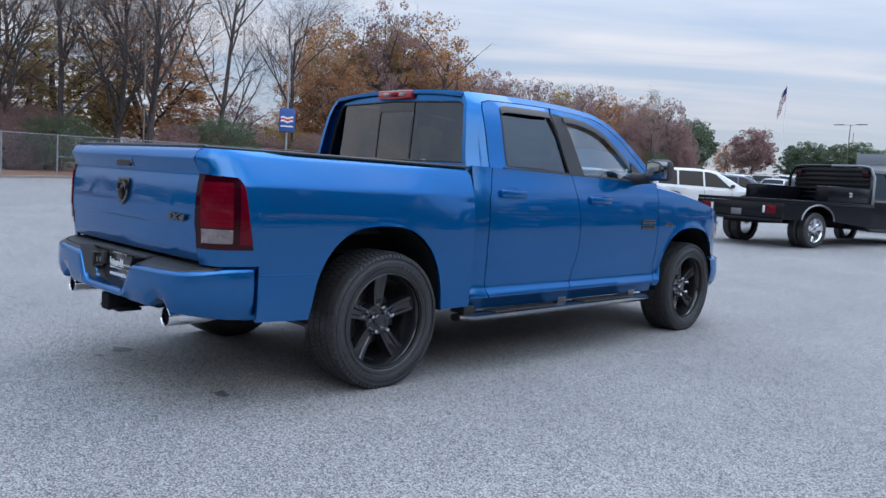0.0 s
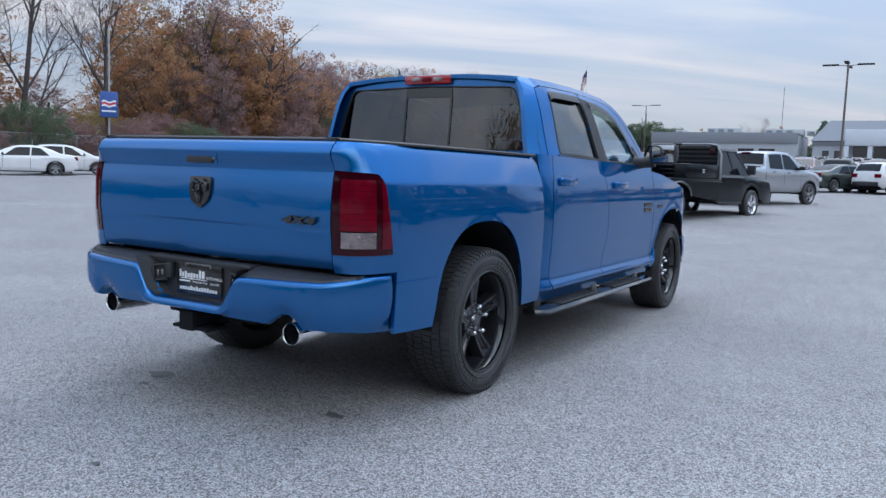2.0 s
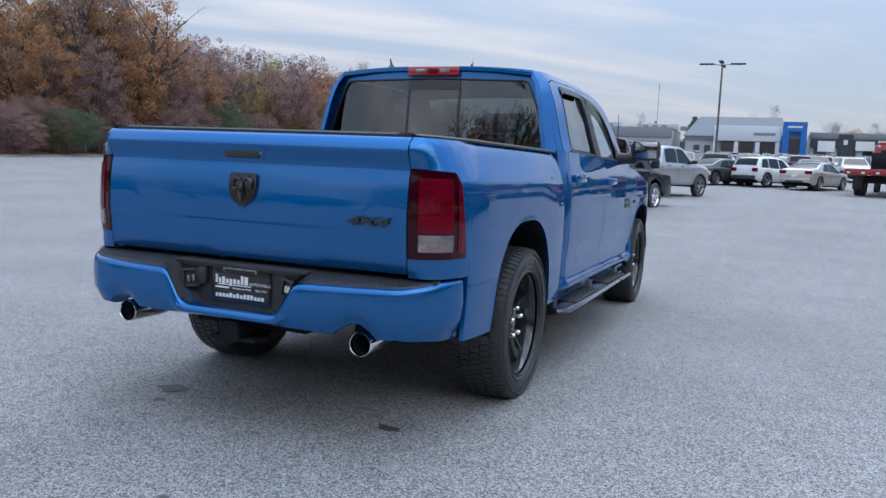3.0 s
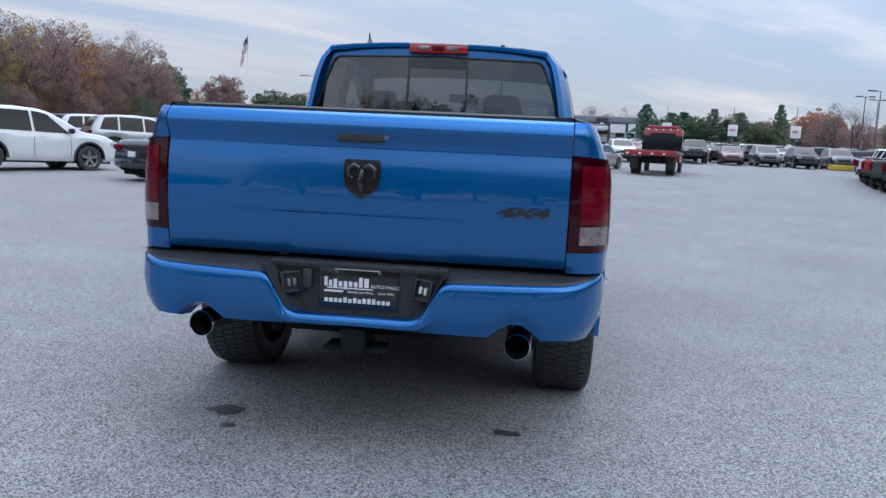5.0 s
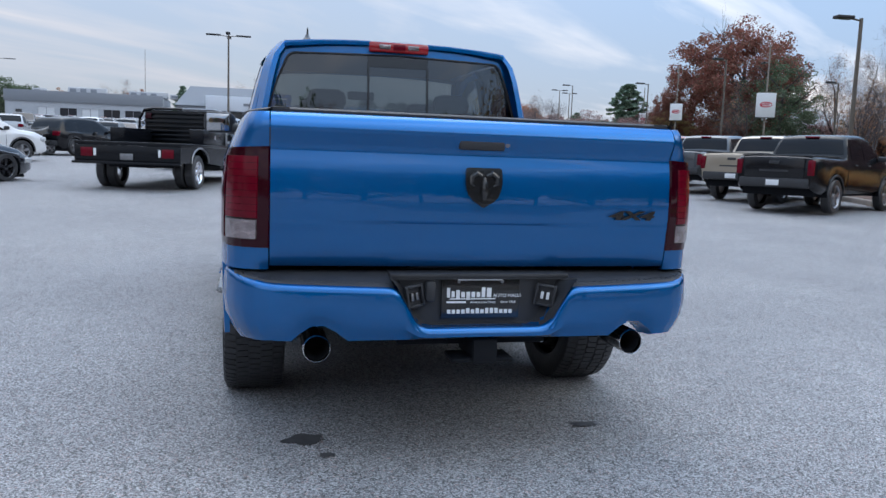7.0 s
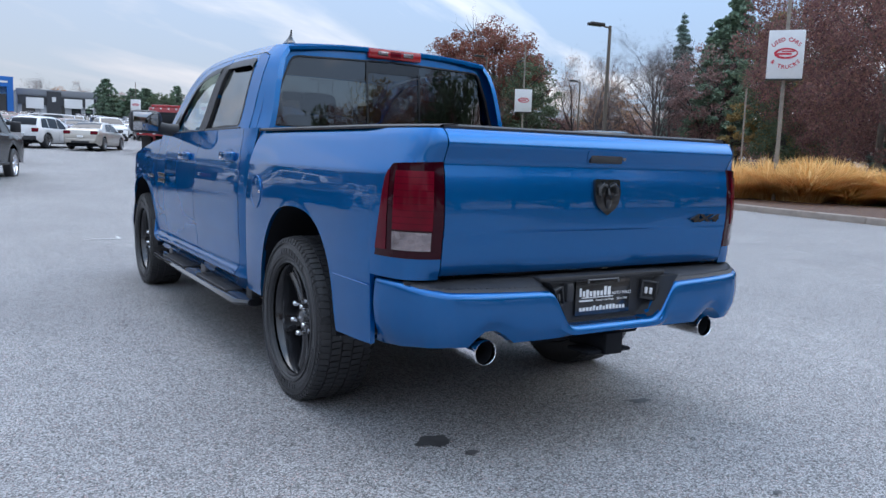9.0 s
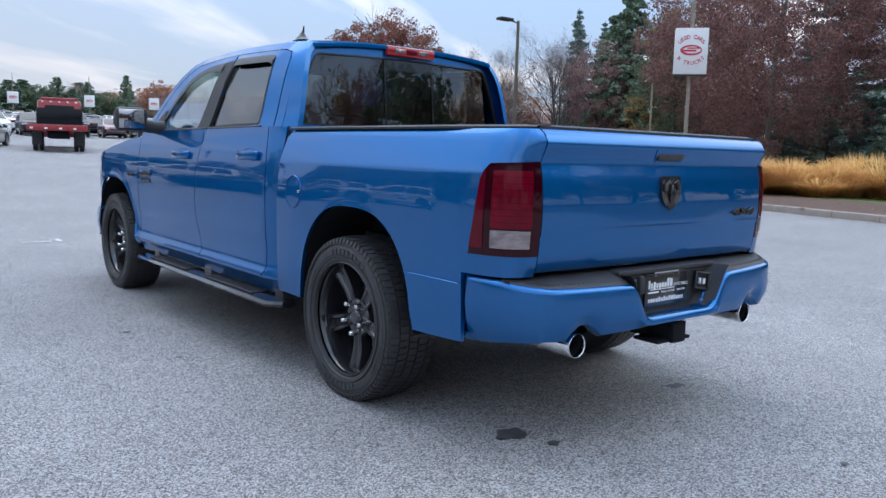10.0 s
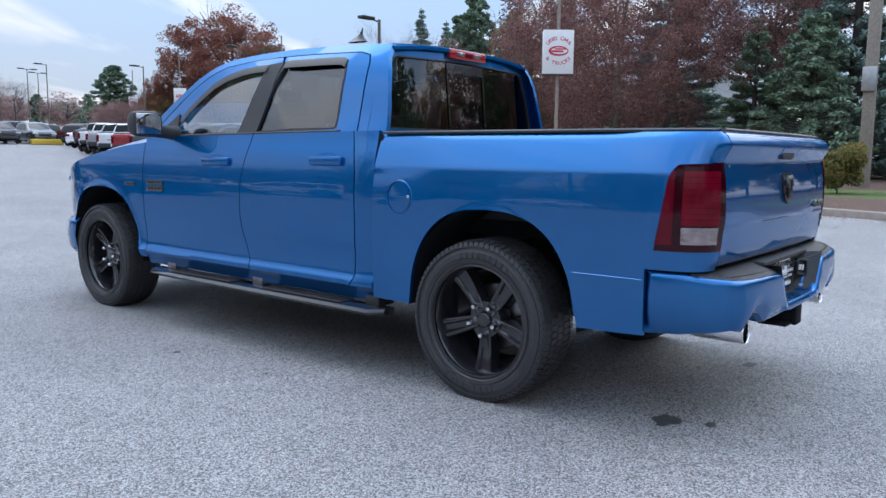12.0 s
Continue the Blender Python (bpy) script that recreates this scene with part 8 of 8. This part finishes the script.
# the filled lot
rl = random.Random(12)
hues = ["white"] * 7 + ["silver"] * 7 + ["grey"] * 6 + ["black"] * 6 + ["red"] * 2 + ["blue"] * 2 + ["champagne", "champagne", "maroon", "green"]
for y, xa, xb in ((50.5, -34, -16), (53, -13, 6.5), (58.5, -13, 8.5), (56.5, -40, -16), (63, 10.5, 25), (64.5, -42, 7), (69, 11, 30), (71, -46, 8), (78, -50, 32), (86, -54, 34), (95, -58, 36)):
    x = xa
    while x < xb:
        if rl.random() > .10:
            kd = rl.choices(("sedan", "suv", "hatch", "pickup"), (4, 6, 2, 1))[0]
            park(kd, rl.choice(hues), x + rl.uniform(-.12, .12), y + rl.uniform(-.25, .25), (180 if y in (58.5, 63, 71, 86) else 0) + rl.uniform(-3, 3) + (8 if x > 8 else -10 if x < -14 else 0), "", True)
        x += 2.85 if y < 75 else 3.1


def far_rows():
    """Rows of cars so far off that only roofs, glass and sides can be told, joined into one mesh."""
    r = random.Random(31)
    co, fc, mi = [], [], []
    for y in (104, 113, 122, 131, 140, 149, 158, 167, 176):
        x = -.56 * y
        while x < .30 * y:
            if r.random() > .12:
                kd = r.choice(("sedan", "suv", "suv", "hatch"))
                plan_w, belt, sil, bottom, section, side = car_shape(kd)
                L, H = SPEC[kd][0], SPEC[kd][2]
                px, py, flip = x + r.uniform(-.2, .2), y + r.uniform(-.4, .4), r.choice((1, -1))
                g_ = ground_z(px, py)
                b = len(co)
                st = [0, .08, .35, .7, 1.6, 2.5, 3.2, 3.75, L - .12, L]
                for yy in st:
                    q = section(min(L, max(0, yy)))
                    h_ = [q[0], q[4], q[6], q[9], q[11]]
                    for xx, z in [(-a_, z_) for a_, z_ in h_] + [(a_, z_) for a_, z_ in reversed(h_)]:
                        co.append((px + xx, py + flip * (yy - L / 2), g_ + max(.22, z) if z < .5 else g_ + z))
                for i_ in range(len(st) - 1):
                    for j_ in range(9):
                        fc.append((b + i_ * 10 + j_, b + i_ * 10 + j_ + 1, b + i_ * 10 + j_ + 11, b + i_ * 10 + j_ + 10))
                        mi.append(0)
                fc += [tuple(b + j_ for j_ in range(9, -1, -1)), tuple(b + (len(st) - 1) * 10 + j_ for j_ in range(10))]
                mi += [0, 0]
                # glass band and wheels
                for s_ in (-1, 1):
                    b = len(co)
                    y0_, y1_ = SPEC[kd][10][0][0], SPEC[kd][10][-1][1]
                    for yy, f in ((y0_, .08), (y1_, .08), (y1_ - .55, .86), (y0_ + .25, .86)):
                        z = belt(yy) + (H - .06 - belt(yy)) * f
                        co.append((px + s_ * (side(yy, z) + .03), py + flip * (yy - L / 2), g_ + z))
                    fc.append((b, b + 1, b + 2, b + 3)), mi.append(1)
                for y0_, y1_ in SPEC[kd][11:13]:
                    b = len(co)
                    for yy, s_ in ((y0_, -1), (y0_, 1), (y1_, 1), (y1_, -1)):
                        co.append((px + s_ * .62, py + flip * (yy - L / 2), g_ + sil(yy) + .06))
                    fc.append((b, b + 1, b + 2, b + 3)), mi.append(1)
                for yy in SPEC[kd][4:6]:
                    b, R = len(co), SPEC[kd][3]
                    for s_ in (-1, 1):
                        co.extend((px + s_ * (SPEC[kd][1] / 2 - .02), py + flip * (yy - L / 2) + R * math.cos(k_ * math.pi / 4), g_ + R + R * math.sin(k_ * math.pi / 4)) for k_ in range(8))
                        fc.append(tuple(b + (0 if s_ < 0 else 8) + k_ for k_ in range(8))), mi.append(2)
            x += 3.0
    me_ = bpy.data.meshes.new("distant_cars")
    me_.from_pydata(co, [], fc)
    me_.materials.append(FAR_PAINT), me_.materials.append(CAR_GLASS), me_.materials.append(RUBBER)
    me_.polygons.foreach_set("material_index", mi)
    me_.update()
    tagged(new("distant_cars", me_), "dense rows of parked cars far up the lot", "cars", kind="stuff")


FAR_PAINT = island_mat("distant_car_paint", [(.70, .70, .71), (.72, .72, .73), (.40, .41, .43), (.07, .075, .085), (.45, .46, .47), (.70, .70, .70), (.02, .02, .025), (.30, .03, .03), (.35, .36, .38), (.68, .69, .70), (.05, .06, .10), (.55, .51, .45)], .3)
far_rows()
# small yellow kerb barrier at the end of the aisle
yb = thing("kerb_barrier", "low yellow painted kerb barrier on the lot", "barrier")
part("block", block(23.3, 25.8, 60.6, 61.0, ground_z(24, 61), ground_z(24, 61) + .45, .06), mat("yellow_road_paint", (.62, .42, .05), .6), yb)

# ---- black dual-wheel flatbed truck ----
fbm = Matrix.Translation((-3.25, 15.8, ground_z(-3.3, 15.8))) @ Matrix.Rotation(radians(-16), 4, "Z")
ft = thing("flatbed_truck", "black dual-wheel flatbed truck with headache rack", "truck", m=fbm)
BLK = BLACK_STEEL
part("deck", block(-1.2, 1.2, -1.25, 2.05, .98, 1.06, .01), BLK, ft, "black steel deck")
part("rear_skirt", block(-1.2, 1.2, -1.262, -1.21, .62, .975, .01), BLK, ft)
part("rear_rail", block(-1.22, 1.22, -1.36, -1.24, .56, .62, .015), BLK, ft)
for s in (-1, 1):
    a = sorted((s * 1.14, s * 1.2))
    bm = sheet([[Vector(p) for p in [(-1.2, .62), (-.55, .62)] + [(-.0 + .55 * -math.cos(math.pi * q / 10), .62 + .33 * math.sin(math.pi * q / 10)) for q in range(11)] + [(2.0, .50), (2.0, .975), (-1.2, .975)]]], lambda y, z: Vector((s * 1.19, y, z)))
    flange(bm, lambda c: Vector((-s * .05, 0, 0)))
    part("side_skirt", bm, BLK, ft)
    bm = bmesh.new()
    tube(bm, [(s * 1.195, -.57 * math.cos(math.pi * q / 10), .62 + .35 * math.sin(math.pi * q / 10)) for q in range(11)], .022, 6)
    part("fender_trim", bm, STEEL, ft)
    part("tail_lamp_box", block(*sorted((s * .78, s * 1.05)), -1.275, -1.26, .72, .92, .01), RED_LENS, ft, "red tail lamp")
    part("reflector", block(*sorted((s * .70, s * .76)), -1.277, -1.262, .74, .90, .006), SIGN_WHITE, ft)
    # headache rack uprights and inner tool box
    bm = bmesh.new()
    tube(bm, [(s * 1.16, 2.0, 1.05), (s * 1.14, 2.02, 1.7), (s * 1.02, 2.03, 1.93), (s * .8, 2.03, 1.97), (0, 2.03, 1.97)], .035, 8)
    part("rack_tube", bm, STEEL if s > 0 else BLK, ft)
    part("rack_lamp", block(*sorted((s * .82, s * .98)), 1.99, 2.04, 1.70, 1.86, .02), RED_DARK, ft)
    part("tool_box", block(*sorted((s * .80, s * 1.15)), .35, 2.0, 1.065, 1.42, .02), BLK, ft)
    part("latch", block(*sorted((s * 1.15, s * 1.165)), 1.1, 1.2, 1.2, 1.3, .006), CHROME, ft)
for k_ in range(7):
    part("rack_slat", block(-1.0, 1.0, 2.01, 2.05, 1.14 + k_ * .115, 1.20 + k_ * .115, .006), BLK, ft)
part("rack_plate", block(-1.02, 1.02, 2.06, 2.075, 1.08, 1.93, .004), BLK, ft)
part("number_plate", block(-.16, .14, -1.285, -1.266, .66, .80, .004), STEEL, ft)
part("chassis", block(-.45, .45, -1.2, 5.3, .50, .72, .02), DARK, ft)
# cab and bonnet
bm = bmesh.new()
rows = []
cab_top = [(2.12, 1.22), (3.55, 1.22), (4.0, 1.22), (4.3, 1.20), (5.3, 1.12), (5.55, .98), (5.6, .6)]
for y in (2.12, 2.5, 3.0, 3.5, 3.72, 3.78, 3.9, 4.2, 4.5, 4.6, 4.68, 5.0, 5.3, 5.5, 5.6):
    d = abs(y - 4.2) / .50
    zb = .42 if d >= 1 else .42 + .52 * math.sqrt(1 - d * d)
    zt = lerp(cab_top, y)
    w = 1.0 - .12 * max(0, (y - 5.0) / .6) ** 2
    rows.append([(-w * .97, y, zb), (-w, y, (zb + zt) / 2), (-w * .98, y, zt - .1), (-w * .88, y, zt), (0, y, zt + .05), (w * .88, y, zt), (w * .98, y, zt - .1), (w, y, (zb + zt) / 2), (w * .97, y, zb)])
vs = grid(bm, rows)
bm.faces.new(vs[0][::-1]), bm.faces.new(vs[-1])
part("cab", bm, BLK, ft)
bm = bmesh.new()
grid(bm, [[(-.93, a, 1.2), (-.76, b, 1.86), (0, b, 1.89), (.76, b, 1.86), (.93, a, 1.2)] for a, b in ((2.13, 2.2), (2.9, 2.8), (3.5, 3.2), (4.15, 3.5))])
part("cab_glass", bm, CAR_GLASS, ft, "dark cab windows")
bm = bmesh.new()
grid(bm, [[(-.80, y, 1.83), (-.72, y, 1.90), (0, y, 1.925), (.72, y, 1.90), (.80, y, 1.83)] for y in (2.12, 2.6, 3.1, 3.5)])
part("cab_roof", bm, BLK, ft)
for s in (-1, 1):
    for a, b, pw in ((2.22, 2.2, .12), (3.25, 3.05, .05), (4.1, 3.48, .05)):
        bm = bmesh.new()
        grid(bm, [[(s * .94, a - pw, 1.2), (s * .94, a + pw, 1.2)], [(s * .775, b - pw, 1.86), (s * .775, b + pw, 1.86)]])
        part("pillar", bm, BLK, ft)
for s in (-1, 1):
    part("mirror", block(*sorted((s * 1.02, s * 1.26)), 3.7, 3.8, 1.22, 1.48, .03), BLACK_PLASTIC, ft)
    car_wheel(.40, CHROME, ft, .90, 4.2, s)
    car_wheel(.40, CHROME, ft, 1.05, 0, s)
    car_wheel(.40, CHROME, ft, .80, 0, s)
    part("step_tube", block(*sorted((s * .94, s * 1.05)), 2.2, 3.5, .40, .47, .02), BLACK_PLASTIC, ft)

# ---- red roll-back tow truck ----
tm = Matrix.Translation((6.7, 38.5, ground_z(6.7, 38.5))) @ Matrix.Rotation(radians(-14), 4, "Z")
tw = thing("tow_truck", "red tow truck with a flat pale bed", "truck", m=tm)
part("bed", block(-1.25, 1.25, -2.2, 3.6, 1.12, 1.24, .01), STEEL, tw, "pale steel tow bed")
part("bed_edge", block(-1.27, 1.27, -2.26, -2.19, .96, 1.24, .01), PAINTS["red"], tw)
for k_ in range(8):
    part("marker_lamp", block(-1.15 + k_ * .3, -1.02 + k_ * .3, -2.275, -2.255, 1.02, 1.10, .006), RED_BRIGHT if k_ % 2 else SIGN_WHITE, tw)
part("chassis", block(-.45, .45, -1.9, 5.8, .6, .95, .02), DARK, tw)
part("headboard", block(-1.1, 1.1, 3.62, 3.75, 1.2, 2.2, .02), BLK, tw)
part("cab", block(-1.05, 1.05, 3.85, 5.6, .7, 2.62, .12), PAINTS["red"], tw, "red cab")
part("rear_window", block(-.7, .7, 3.82, 3.846, 1.75, 2.35, .02), CAR_GLASS, tw)
part("bonnet", block(-.95, .95, 5.55, 6.6, .7, 1.55, .12), PAINTS["red"], tw)
part("light_bar", block(-.9, .9, 3.95, 4.25, 2.63, 2.76, .03), RED_BRIGHT, tw, "red light bar")
for k_ in range(5):
    part("clearance_lamp", block(-.85 + k_ * .4, -.75 + k_ * .4, 3.80, 3.84, 2.50, 2.58, .01), SIGN_WHITE, tw)
for s in (-1, 1):
    car_wheel(.46, STEEL, tw, 1.02, 0.0, s)
    car_wheel(.46, STEEL, tw, .76, 0.0, s)
    car_wheel(.46, STEEL, tw, .95, 5.4, s)
    part("mud_flap", block(*sorted((s * .72, s * 1.15)), -.62, -.60, .3, .95), BLACK_PLASTIC, tw)
